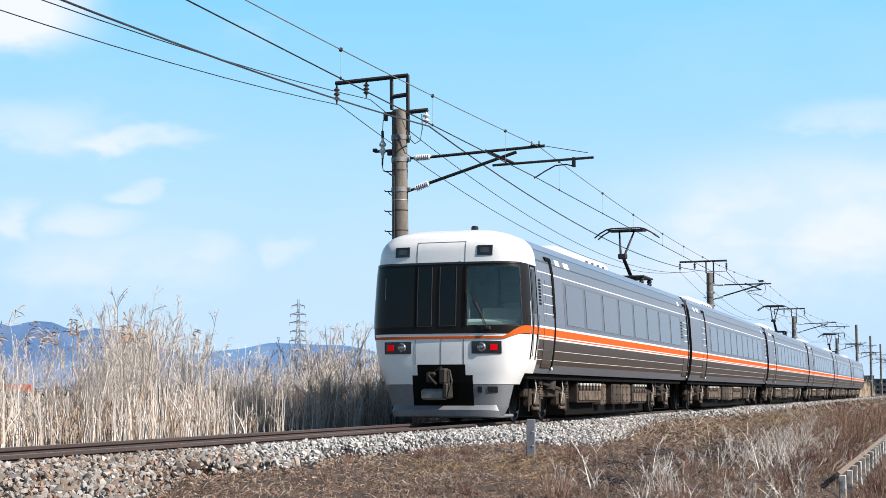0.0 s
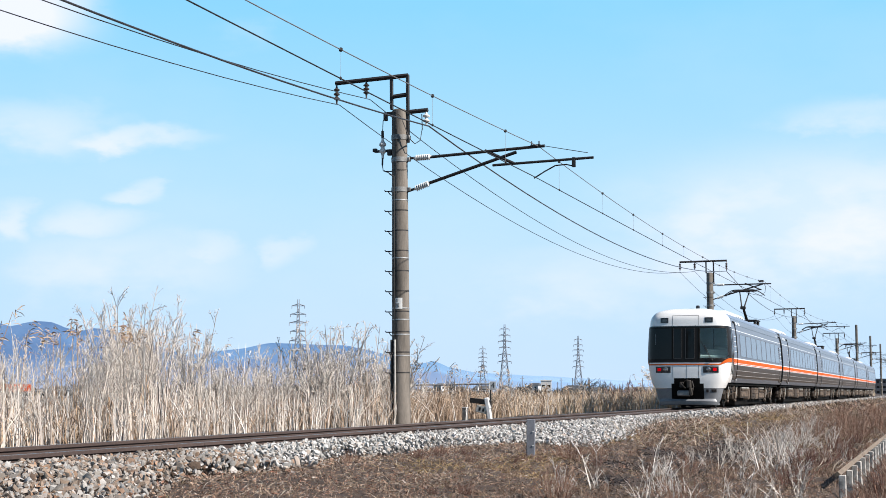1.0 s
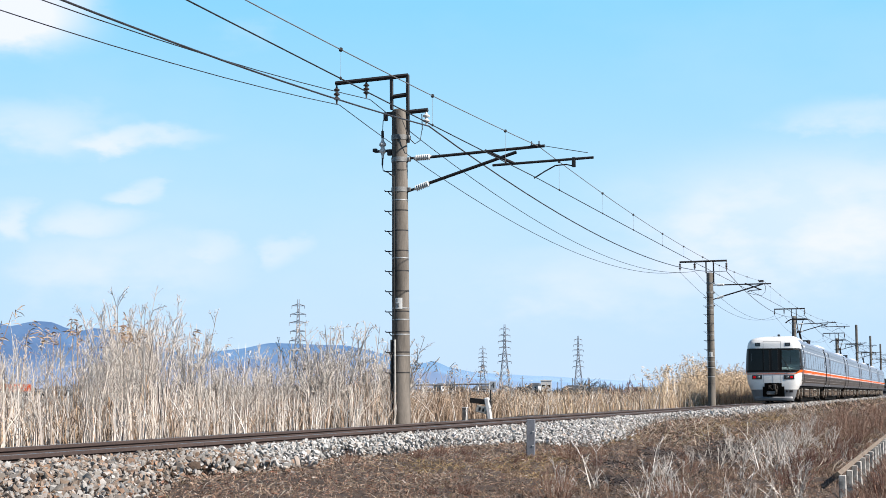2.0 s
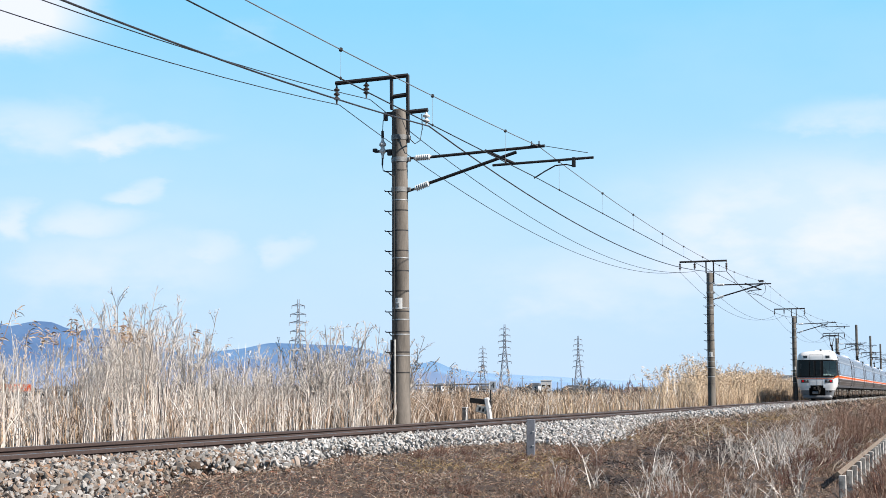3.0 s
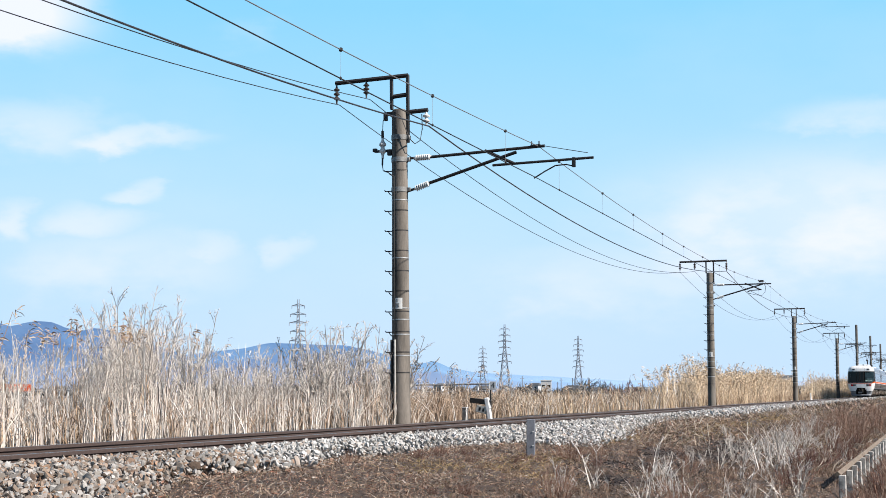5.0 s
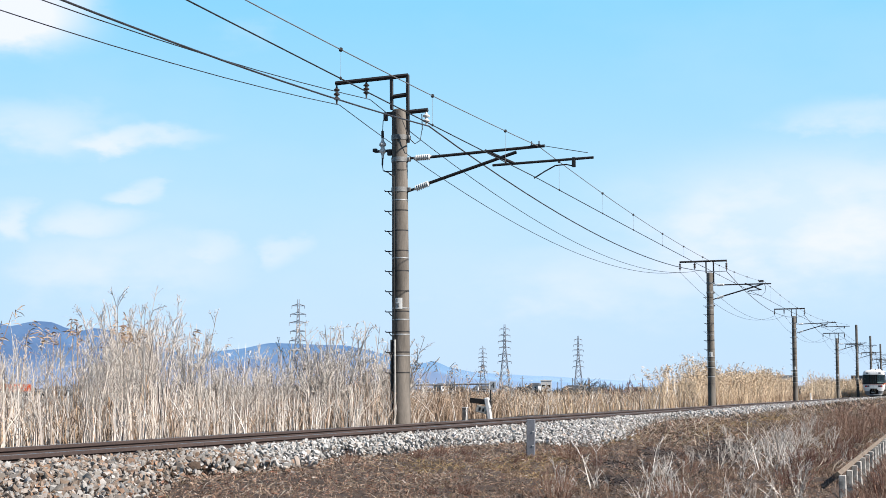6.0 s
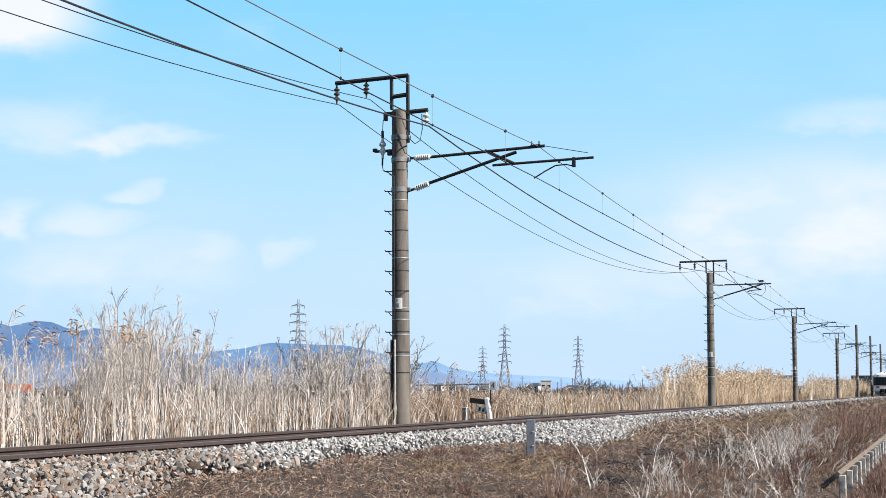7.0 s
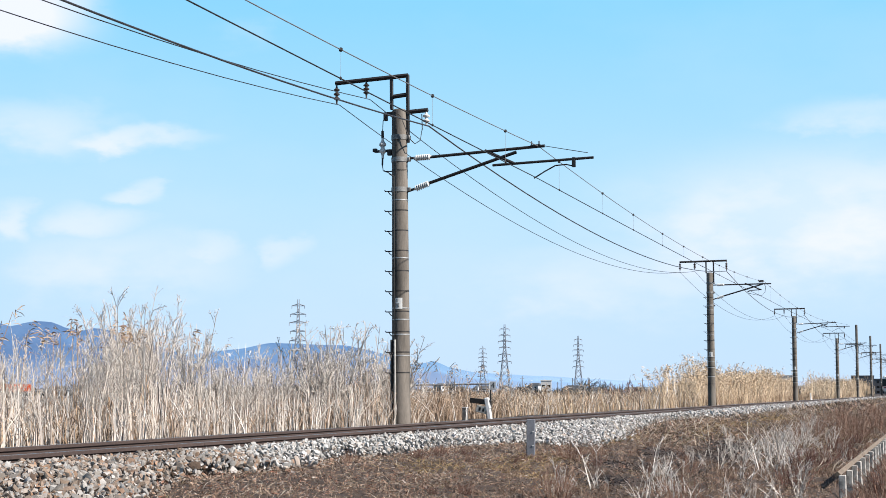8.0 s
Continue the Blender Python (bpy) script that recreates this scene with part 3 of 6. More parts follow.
def nose_patch(bm, x0, x1, z0, z1, out=0.004, nx=10, nz=6, back=0.03, mat=0):
    """A raised patch of the nose; the heights may be functions of x."""
    f0 = z0 if callable(z0) else (lambda x: z0)
    f1 = z1 if callable(z1) else (lambda x: z1)
    front, rear = [], []
    for j in range(nz + 1):
        for i in range(nx + 1):
            # even steps round the front, so that the sharp corners stay smooth
            wm = nose_width(1.8)
            ua, ub = (math.asin(max(-1.0, min(1.0, v / wm))) for v in (x0, x1))
            x = wm * math.sin(ua + (ub - ua) * i / nx)
            z = f0(x) + (f1(x) - f0(x)) * j / nz
            w = nose_width(z)
            x = max(-w, min(w, x if abs(x) < 1.2 else x * w / wm))
            front.append(bm.verts.new(nose(x, z, out)))
            rear.append(bm.verts.new(nose(x, z, out - back)))
    n = nx + 1
    for j in range(nz):
        for i in range(nx):
            a = j * n + i
            bm.faces.new((front[a], front[a + 1], front[a + n + 1], front[a + n])).material_index = mat
    rim = [i for i in range(n)] + [j * n + nx for j in range(1, nz + 1)] + [nz * n + i for i in range(nx - 1, -1, -1)] + [j * n for j in range(nz - 1, 0, -1)]
    for a, b in zip(rim, rim[1:] + rim[:1]):
        bm.faces.new((front[a], rear[a], rear[b], front[b])).material_index = mat


def side_patch(bm, s, y0, y1, z0, z1, out=0.004, back=0.03, nz=3, mat=0):
    """A raised panel on the flank, s = 1 or -1."""
    f, r = [], []
    for j in range(nz + 1):
        z = z0 + (z1 - z0) * j / nz
        w = half_width(z)
        for y in (y0, y1):
            f.append(bm.verts.new((s * (w + out), y, z)))
            r.append(bm.verts.new((s * (w + out - back), y, z)))
    for j in range(nz):
        a = 2 * j
        bm.faces.new((f[a], f[a + 1], f[a + 3], f[a + 2])).material_index = mat
        bm.faces.new((f[a], f[a + 2], r[a + 2], r[a])).material_index = mat
        bm.faces.new((f[a + 1], f[a + 3], r[a + 3], r[a + 1])).material_index = mat
    for a in (0, 2 * nz):
        bm.faces.new((f[a], f[a + 1], r[a + 1], r[a])).material_index = mat


def body_shell(y0, y1):
    bm = bmesh.new()
    rings = []
    full = [(w, z) for z, w in SIDE] + [(-w, z) for z, w in SIDE[-2::-1]]
    n = len(full)
    for y in (y0, y1):
        rings.append([bm.verts.new((x, y, z)) for x, z in full])
    strips = STRIP + STRIP[::-1]
    for k in range(n - 1):
        f = bm.faces.new((rings[0][k], rings[0][k + 1], rings[1][k + 1], rings[1][k]))
        f.material_index = strips[k]
    f = bm.faces.new((rings[0][0], rings[1][0], rings[1][-1], rings[0][-1]))
    f.material_index = 6
    for r in rings:
        bm.faces.new(r).material_index = 6
    return bm


def bogie(car, y):
    bm = bmesh.new()
    for s in (-1, 1):
        box(bm, s * 0.92 - 0.07, s * 0.92 + 0.07, -1.55, 1.55, 0.46, 0.64, 0.03)
        for w in (-1.05, 1.05):
            box(bm, s * 0.92 - 0.10, s * 0.92 + 0.10, w - 0.17, w + 0.17, 0.28, 0.58, 0.04)
            lathe(bm, [(0, 0.12), (0.05, 0.12), (0.07, 0.08)], (s * 1.01, w, 0.43), (s, 0, 0), 12)
            for o in (-0.3, 0.3):
                lathe(bm, [(0, 0.075), (0.3, 0.075)], (s * 0.92, w + o, 0.52), (0, 0, 1), 10)
            box(bm, s * 1.0 - 0.03, s * 1.0 + 0.03, w + 0.45 - 0.05, w + 0.45 + 0.05, 0.18, 0.75, 0.01)
        lathe(bm, [(0, 0.22), (0.1, 0.24), (0.22, 0.24), (0.3, 0.2)], (s * 0.95, 0, 0.62), (0, 0, 1), 14)
        tube(bm, [(s * 1.08, -0.75, 0.75), (s * 1.08, 0.75, 0.62)], 0.04, 8)
        tube(bm, [(s * 1.05, -1.5, 0.62), (s * 1.06, -1.58, 0.2)], 0.02, 6)
    box(bm, -0.9, 0.9, -0.25, 0.25, 0.4, 0.62, 0.03)
    part("bogie_frame", bm, DIRTY, car, "dust-brown bogie frame with springs").location = (0, y, 0)
    # black block added in place of the deep shade between the wheels
    bm = bmesh.new()
    box(bm, -0.45, 0.45, -2.2, 2.2, 0.07, 0.80, 0.02)
    part("bogie_core", bm, PIT, car, "black block added for the shade between the wheels").location = (0, y, 0)
    for s in (1, -1):
        for w in (-1.05, 1.05):
            bm = bmesh.new()
            box(bm, s * 1.02, s * 1.10, w - 0.13, w + 0.13, 0.30, 0.56, 0.03)
            box(bm, s * 1.02, s * 1.08, w - 0.19, w + 0.19, 0.22, 0.28, 0.01)
            part("axle_box", bm, DUST, car, "tan dusty axle box").location = (0, y, 0)
            bm = bmesh.new()
            for q in range(6):
                lathe(bm, [(0, 0.06), (0.012, 0.085), (0.03, 0.085), (0.042, 0.06)], (s * 1.03, w + 0.32, 0.42 + 0.045 * q), (0, 0, 1), 10)
            part("spring", bm, DUST, car, "dusty coil spring").location = (0, y, 0)
            bm = bmesh.new()
            tube(bm, [(s * 1.12, w - 0.28, 0.86), (s * 1.16, w - 0.33, 0.62), (s * 1.13, w - 0.36, 0.38), (s * 1.06, w - 0.30, 0.26)], 0.014, 6)
            part("hose", bm, CONCRETE_L, car, "pale brake hose", 60).location = (0, y, 0)
            bm = bmesh.new()
            tube(bm, [(s * 1.10, w + 0.10, 0.88), (s * 1.14, w + 0.12, 0.70), (s * 1.08, w + 0.16, 0.60)], 0.03, 8, 0.02)
            box(bm, s * 1.02, s * 1.16, w - 0.02, w + 0.10, 0.70, 0.82, 0.02)
            part("brake_cylinder", bm, UNDERDARK2, car, "dark brake cylinder").location = (0, y, 0)
    for w in (-1.05, 1.05):
        bm = bmesh.new()
        for s in (-1, 1):
            lathe(bm, [(0, 0.455), (0.03, 0.455), (0.03, 0.43), (0.13, 0.43), (0.135, 0.36), (0.10, 0.34), (0.09, 0.12), (0.12, 0.1)], (s * 0.50, 0, 0), (s, 0, 0), 28)
        tube(bm, [(-0.6, 0, 0), (0.6, 0, 0)], 0.07, 10)
        part("wheelset", bm, UNDERDARK, car, "dark steel wheels on an axle", 40).location = (0, y + w, 0.43)


def underfloor(car, y0, y1, seed):
    rnd = random.Random(seed)
    bm = bmesh.new()
    box(bm, -1.22, 1.22, y0 - 4.6, y1 + 4.6, 0.80, 0.90, 0.01)
    # backing block, black in place of the shade under the floor
    box(bm, -0.95, 0.95, y0 - 0.2, y1 + 0.2, 0.07, 0.82, 0.02)
    part("underframe", bm, PIT, car, "black underframe with a block added for the shade below")
    y = y0 + 0.1
    k = rnd.choice((0, 1))
    while y < y1 - 0.4:
        kind = k % 4
        e = min(y + (rnd.uniform(0.7, 1.0), rnd.uniform(1.7, 2.3), rnd.uniform(0.35, 0.5), rnd.uniform(0.9, 1.5))[kind], y1)
        h = rnd.uniform(0.26, 0.34)
        dusty = DUST if kind != 3 else DIRTY
        for s in (1, -1):
            xo = 1.14 * s
            bm = bmesh.new()
            box(bm, s * 0.55, xo, y, e, h, 0.76, 0.02)
            unit = part("equipment_box", bm, dusty if kind != 1 else DIRTY, car, "dusty brown underfloor equipment box")
            if kind == 1:
                n = max(3, int((e - y) / 0.3))
                for i in range(n):
                    yy, w = y + (e - y) * (i + 0.1) / n, (e - y) / n * 0.8
                    bm = bmesh.new()
                    box(bm, xo - s * 0.01, xo + s * 0.03, yy, yy + w, h + 0.05, h + 0.25, 0.01)
                    box(bm, xo - s * 0.01, xo + s * 0.05, yy + w * 0.3, yy + w * 0.7, h + 0.28, h + 0.36, 0.01)
                    part("resistor_panel", bm, DUST, unit, "tan slatted panel")
                    bm = bmesh.new()
                    box(bm, xo - s * 0.01, xo + s * 0.06, yy, yy + w * 0.6, 0.70, 0.75, 0.005)
                    part("lug", bm, CONCRETE_L, unit, "pale cable lug")
            else:
                count = 2 if e - y > 0.6 else 1
                for i in range(count):
                    a, b = y + (e - y) * i / count + 0.03, y + (e - y) * (i + 1) / count - 0.03
                    bm = bmesh.new()
                    box(bm, xo - s * 0.01, xo + s * 0.02, a, b, h + 0.04, 0.73, 0.008)
                    cover = part("cover", bm, dusty, unit)
                    bm = bmesh.new()
                    for yy in (a + 0.06, b - 0.06):
                        for zz in (h + 0.09, 0.5, 0.68):
                            box(bm, xo + s * 0.015, xo + s * 0.03, yy - 0.015, yy + 0.015, zz - 0.015, zz + 0.015)
                    tagged(part("bolts", bm, PIT, cover), kind="stuff")
            bm = bmesh.new()
            tube(bm, [(s * 1.05, e + 0.05, 0.84), (s * 1.10, e + 0.08, 0.6), (s * 1.0, e + 0.10, 0.34), (s * 0.86, e + 0.10, 0.3)], 0.02, 6)
            part("pipe", bm, DIRTY, car)
        y = e + (rnd.uniform(0.12, 0.45) if kind != 2 else rnd.uniform(0.5, 1.0))
        k += 1


def pantograph(car, y):
    bm = bmesh.new()
    box(bm, -0.6, 0.6, y - 0.5, y + 0.9, 3.80, 3.85, 0.01)
    for x in (-0.5, 0.5):
        for yy in (y - 0.4, y + 0.8):
            lathe(bm, [(0, 0.05), (0.04, 0.08), (0.08, 0.05), (0.12, 0.08), (0.18, 0.05)], (x, yy, 3.62), (0, 0, 1), 8)
    part("pantograph_base", bm, DARKSTEEL, car, "dark pantograph base frame")
    bm = bmesh.new()
    tube(bm, [(0, y + 0.7, 3.88), (0, y - 0.55, 4.40)], 0.06, 8, 0.05)
    tube(bm, [(-0.05, y - 0.55, 4.40), (-0.22, y + 0.1, 5.18)], 0.035, 8, 0.025)
    tube(bm, [(0.05, y - 0.55, 4.40), (0.22, y + 0.1, 5.18)], 0.035, 8, 0.025)
    tube(bm, [(0.1, y + 0.3, 3.88), (0.06, y - 0.65, 4.36)], 0.02, 6)
    box(bm, -0.12, 0.12, y - 0.65, y - 0.45, 4.32, 4.46, 0.02)
    part("pantograph_arm", bm, DARKSTEEL, car, "dark folding pantograph arm")
    bm = bmesh.new()
    for dy in (-0.13, 0.33):
        tube(bm, [(-0.9, y + dy, 4.98), (-0.75, y + dy, 5.10), (-0.55, y + dy, 5.21), (-0.4, y + dy, 5.24), (0.4, y + dy, 5.24), (0.55, y + dy, 5.21), (0.75, y + dy, 5.10), (0.9, y + dy, 4.98)], 0.022, 6)
    box(bm, -0.52, 0.52, y - 0.16, y + 0.36, 5.17, 5.21, 0.01)
    tube(bm, [(-0.25, y + 0.1, 5.17), (0.25, y + 0.1, 5.17)], 0.03, 6)
    part("pantograph_head", bm, DARKSTEEL, car, "dark collector head of the pantograph")


def side_door(car, s, y, width=0.95):
    """A vestibule with its black posts and a sliding door."""
    bm = bmesh.new()
    side_patch(bm, s, y + 0.10, y + width - 0.10, 1.02, 2.80, 0.003, 0.02, 6)
    d = part("door", bm, GREY, car, "grey sliding passenger door")
    bm = bmesh.new()
    side_patch(bm, s, y + 0.27, y + width - 0.27, 1.95, 2.66, 0.006, 0.02, 3)
    part("door_window", bm, GLASS_S, d)
    a = y + width - 0.11
    for y0, y1, z0, z1, out in ((a - 0.04, a + 0.12, 1.98, 3.06, 0.016), (a + 0.03, a + 0.11, 0.98, 1.98, 0.014), (a - 0.34, a + 0.10, 3.06, 3.13, 0.030)):
        bm = bmesh.new()
        side_patch(bm, s, y0, y1, z0, z1, out, 0.03, 8)
        part("door_channel", bm, PIT, car, "black door channel")
    bm = bmesh.new()
    lathe(bm, [(0, 0.035), (0.02, 0.035), (0.03, 0.02)], (s * (half_width(1.02) + 0.004), a + 0.07, 1.0), (s, 0, 0), 10)
    part("door_foot", bm, PORCELAIN, car, "small pale door guide")
    for z0, z1, m in ((1.54, 1.568, WHITE), (1.75, 1.79, WHITE), (1.568, 1.592, ORANGE), (1.592, 1.612, WHITE), (1.612, 1.75, ORANGE), (1.02, 1.16, BROWN), (1.169, 1.34, BROWN), (1.349, 1.54, BROWN),
                      (2.02, 2.035, WHITE), (2.2, 2.215, WHITE), (2.38, 2.395, WHITE), (2.56, 2.575, WHITE), (2.795, 2.816, WHITE)):
        bm = bmesh.new()
        side_patch(bm, s, y + 0.10, y + width - 0.15, z0, z1, 0.008, 0.02, 2)
        part("door_stripe", bm, m, d)


def dress_car(car, y0, y1, windows, doors, seed, head, panto):
    bm = body_shell(y0, y1)
    part("body", bm, LIVERY, car, "grey body with orange and white waist stripe and brown lower panels", 25)
    # windows in one dark band, each pane on its own
    a, b, count = windows
    for s in (1, -1):
        bm = bmesh.new()
        side_patch(bm, s, a - 0.06, b + 0.06, 1.84, 2.72, 0.003, 0.02, 3)
        part("window_band", bm, GREY_DARK, car, "dark grey window band")
        step = (b - a) / count
        for i in range(count):
            bm = bmesh.new()
            side_patch(bm, s, a + i * step + 0.13, a + (i + 1) * step - 0.13, 1.88, 2.68, 0.010, 0.02, 3)
            part("window", bm, GLASS_S, car)
        for y in doors:
            side_door(car, s, y)
        bm = bmesh.new()
        for k in range(6):
            z = 2.1 + 0.085 * k
            yy = (y1 - 1.15) if head else y1 - 0.3
            side_patch(bm, s, yy - 0.22, yy, z, z + 0.045, 0.008, 0.02, 1)
        part("louvre", bm, PIT, car, "black louvre slots")
        bm = bmesh.new()
        for yy, ln in ((y0 + 0.9 if not head else 3.0, 0.35), (y0 + 1.5 if not head else 3.7, 0.45), (y1 - 1.5, 0.3)):
            side_patch(bm, s, yy, yy + ln, 3.02, 3.14, 0.006, 0.02, 1)
        part("side_indicator", bm, PORCELAIN, car, "small white destination panel")
    # roof
    bm = bmesh.new()
    for c, ln in (((y0 + y1) / 2 - 3.0 if not head else 8.6, 5.2),):
        box(bm, -0.66, 0.66, c - ln / 2, c + ln / 2, 3.36, 3.74, 0.11)
    unit = part("roof_unit", bm, WHITE, car, "white rooftop air conditioner")
    for k in range(4):
        yy = c + ln / 2 - 2.6 + 0.6 * k
        for s in (-1, 1):
            bm = bmesh.new()
            box(bm, s * 0.655, s * 0.666, yy, yy + 0.26, 3.56, 3.62)
            part("vent", bm, BLACK, unit)
    bm = bmesh.new()
    for k in range(3):
        yy = y1 - 2.2 + 0.45 * k
        box(bm, -0.15, 0.35, yy, yy + 0.3, 3.55, 3.70, 0.03)
    part("roof_boxes", bm, DARKSTEEL, car, "small dark roof boxes")
    if panto is not None:
        pantograph(car, panto)
    bogie(car, 3.6 if head else y0 + 3.0)
    bogie(car, y1 - 3.0)
    underfloor(car, (3.6 if head else y0 + 3.0) + 2.0, y1 - 5.0, seed)
    # gangway bellows between cars
    bm = bmesh.new()
    for k in range(5):
        yy = y1 + 0.02 + 0.09 * k
        box(bm, -1.30 + 0.02 * (k % 2), 1.30 - 0.02 * (k % 2), yy, yy + 0.07, 0.95, 3.3, 0.02)
    part("bellows", bm, RUBBER, car, "black gangway bellows")
    bm = bmesh.new()
    box(bm, -0.12, 0.12, y1 - 0.3, y1 + 0.5, 0.55, 0.8, 0.03)
    part("coupler", bm, UNDERDARK, car)


def stripe_low(x):
    k = max(0.0, (x - 1.10) / 0.36, (-x - 1.38) / 0.09)
    k = min(k, 1.0)
    return 1.505 + 0.105 * k * k * (3 - 2 * k)


def stripe_high(x):
    k = max(0.0, (x - 1.10) / 0.36, (-x - 1.38) / 0.09)
    k = min(k, 1.0)
    return 1.550 + 0.20 * k * k * (3 - 2 * k)


def dress_head(car):
    bm = bmesh.new()
    zs = [0.70, 0.80, 0.90, 1.0, 1.1, 1.25, 1.4, 1.5, 1.65, 1.8, 2.0, 2.2, 2.4, 2.6, 2.8, 2.88, 3.0, 3.1, 3.2, 3.27, 3.33, 3.37, 3.40, 3.43, 3.46, 3.49, 3.51, 3.53, 3.545, 3.552]
    us = [-1 + 2 * i / 56 for i in range(57)]

    def grid(zs, mat):
        rows = []
        for z in zs:
            rows.append([bm.verts.new(nose_at(u, z)) for u in us])
        for r0, r1 in zip(rows, rows[1:]):
            for i in range(len(us) - 1):
                bm.faces.new((r0[i], r0[i + 1], r1[i + 1], r1[i])).material_index = mat
        return rows
    rows = grid(zs, 0)
    # the opening behind the clear windscreen
    hole = [f for f in bm.faces if 0.40 < f.calc_center_median().x < 1.46 and 1.70 < f.calc_center_median().z < 2.86]
    bmesh.ops.delete(bm, geom=hole, context="FACES_ONLY")
    # flank of the cap back to the body
    for s in (0, -1):
        back = [bm.verts.new((r[s].co.x, 1.32, r[s].co.z)) for r in rows]
        for i in range(2, len(rows) - 1):
            bm.faces.new((rows[i][s], rows[i + 1][s], back[i + 1], back[i]))
    part("nose_cap", bm, WHITE, car, "rounded white front end", 50)
    bm = bmesh.new()
    us = [u * 0.86 for u in us]
    rows = grid([0.13, 0.2, 0.3, 0.45, 0.6, 0.692], 0)
    part("snow_skirt", bm, SKIRT, car, "grey lower skirt", 50)
    bm = bmesh.new()
    nose_patch(bm, -1.475, 0.48, 1.60, 2.865, 0.012, 52, 16)
    nose_patch(bm, 1.39, 1.475, 1.60, 2.865, 0.012, 12, 16)
    nose_patch(bm, 0.48, 1.39, 1.60, 1.75, 0.012, 24, 2)
    nose_patch(bm, 0.48, 1.39, 2.79, 2.865, 0.012, 24, 1)
    mask = part("front_mask", bm, GREY_DARK2, car, "dark grey surround of the windscreens", 50)
    for x0, x1, z0, z1, name, mt in ((0.47, 1.40, 1.74, 2.80, "windscreen", GLASS_F), (-1.40, -0.52, 1.72, 2.80, "windscreen", GLASS_DARK),
                                     (-0.44, -0.20, 1.75, 2.78, "door_pane", GLASS_DARK), (-0.02, 0.26, 1.75, 2.78, "door_pane", GLASS_DARK)):
        bm = bmesh.new()
        nose_patch(bm, x0, x1, z0, z1, 0.020, 24, 10)
        pane = part(name, bm, mt, mask, "", 50)
        if mt is GLASS_F:
            pane.visible_shadow = False
    # pale strip painted for an upright reflection in the left windscreen
    bm = bmesh.new()
    nose_patch(bm, -1.10, -1.085, 2.22, 2.62, 0.024, 1, 4)
    part("grab_strip", bm, DRUM, mask, "thin pale strip painted as a reflection on the dark windscreen")
    # the driver's cab behind the clear windscreen
    bm = bmesh.new()
    box(bm, -1.34, 1.34, 1.22, 1.27, 1.0, 2.95)
    box(bm, 0.30, 0.34, 0.1, 1.22, 1.0, 2.9)
    part("cab_wall", bm, CAB_DARK, car, "dark grey-green cab wall")
    bm = bmesh.new()
    box(bm, 0.36, 1.30, 0.40, 0.85, 1.45, 1.86, 0.05)
    box(bm, 0.62, 1.24, 0.62, 0.86, 1.80, 2.06, 0.04)
    part("control_desk", bm, CAB_PALE, car, "pale green-grey control desk")
    bm = bmesh.new()
    box(bm, 0.80, 1.22, 1.02, 1.14, 1.5, 2.16, 0.05)
    part("cab_seat", bm, CAB_PALE, car, "pale green-grey cab seat back")
    bm = bmesh.new()
    tube(bm, [(0.82, 0.95, 1.4), (0.82, 0.95, 2.75)], 0.012, 6)
    part("cab_pole", bm, DARKSTEEL, car)
    for x in (-0.50, 0.43):
        bm = bmesh.new()
        nose_patch(bm, x - 0.016, x + 0.016, 1.72, 2.82, 0.022, 2, 8)
        part("mullion", bm, PIT, mask)
    bm = bmesh.new()
    nose_patch(bm, -1.43, 1.43, 2.85, 2.885, 0.02, 60, 1)
    part("brow", bm, BLACK, mask, "black drip edge")
    bm = bmesh.new()
    nose_patch(bm, -1.475, 1.475, stripe_low, stripe_high, 0.014, 96, 2)
    part("stripe", bm, ORANGE, car, "orange stripe rising to the flanks", 50)
    bm = bmesh.new()
    for s in (1, -1):
        side_patch(bm, s, 0.74, 1.33, 1.612, 1.75, 0.040, 0.04, 2)
    part("stripe", bm, ORANGE, car, "orange stripe on the flank")
    bm = bmesh.new()
    for s in (1, -1):
        side_patch(bm, s, 0.75, 1.335, 1.775, 2.88, 0.036, 0.03, 8)
    part("pillar", bm, GREY, car, "grey cab flank behind the windscreen")
    # louvre on the flank behind the cap
    for s in (1, -1):
        for k in range(8):
            bm = bmesh.new()
            z = 2.18 + 0.062 * k
            side_patch(bm, s, 1.42, 1.62, z, z + 0.038, 0.008, 0.02, 1)
            part("louvre_slot", bm, PIT, car, "black louvre slot")
    for x0, x1 in ((-0.46, -0.18), (-0.04, 0.28)):
        bm = bmesh.new()
        for a, b in ((x0, x0 + 0.012), (x1 - 0.012, x1)):
            nose_patch(bm, a, b, 1.73, 2.80, 0.025, 1, 8)
        nose_patch(bm, x0, x1, 1.73, 1.742, 0.025, 3, 1)
        part("pane_frame", bm, FRAME, mask, "thin grey pane frame")
    # panel lines
    for x0, x1, z0, z1, nx, nz in ((-0.496, -0.484, 1.05, 1.5, 1, 6), (-0.006, 0.006, 1.05, 1.5, 1, 6), (0.414, 0.426, 1.05, 1.5, 1, 6), (-0.496, -0.484, 2.9, 3.26, 1, 6), (0.414, 0.426, 2.9, 3.26, 1, 6),
                                   (-0.484, 0.414, 3.25, 3.262, 8, 1)):
        bm = bmesh.new()
        nose_patch(bm, x0, x1, z0, z1, 0.004, nx, nz)
        part("panel_joint", bm, DRUM, car, "thin grey panel joint")
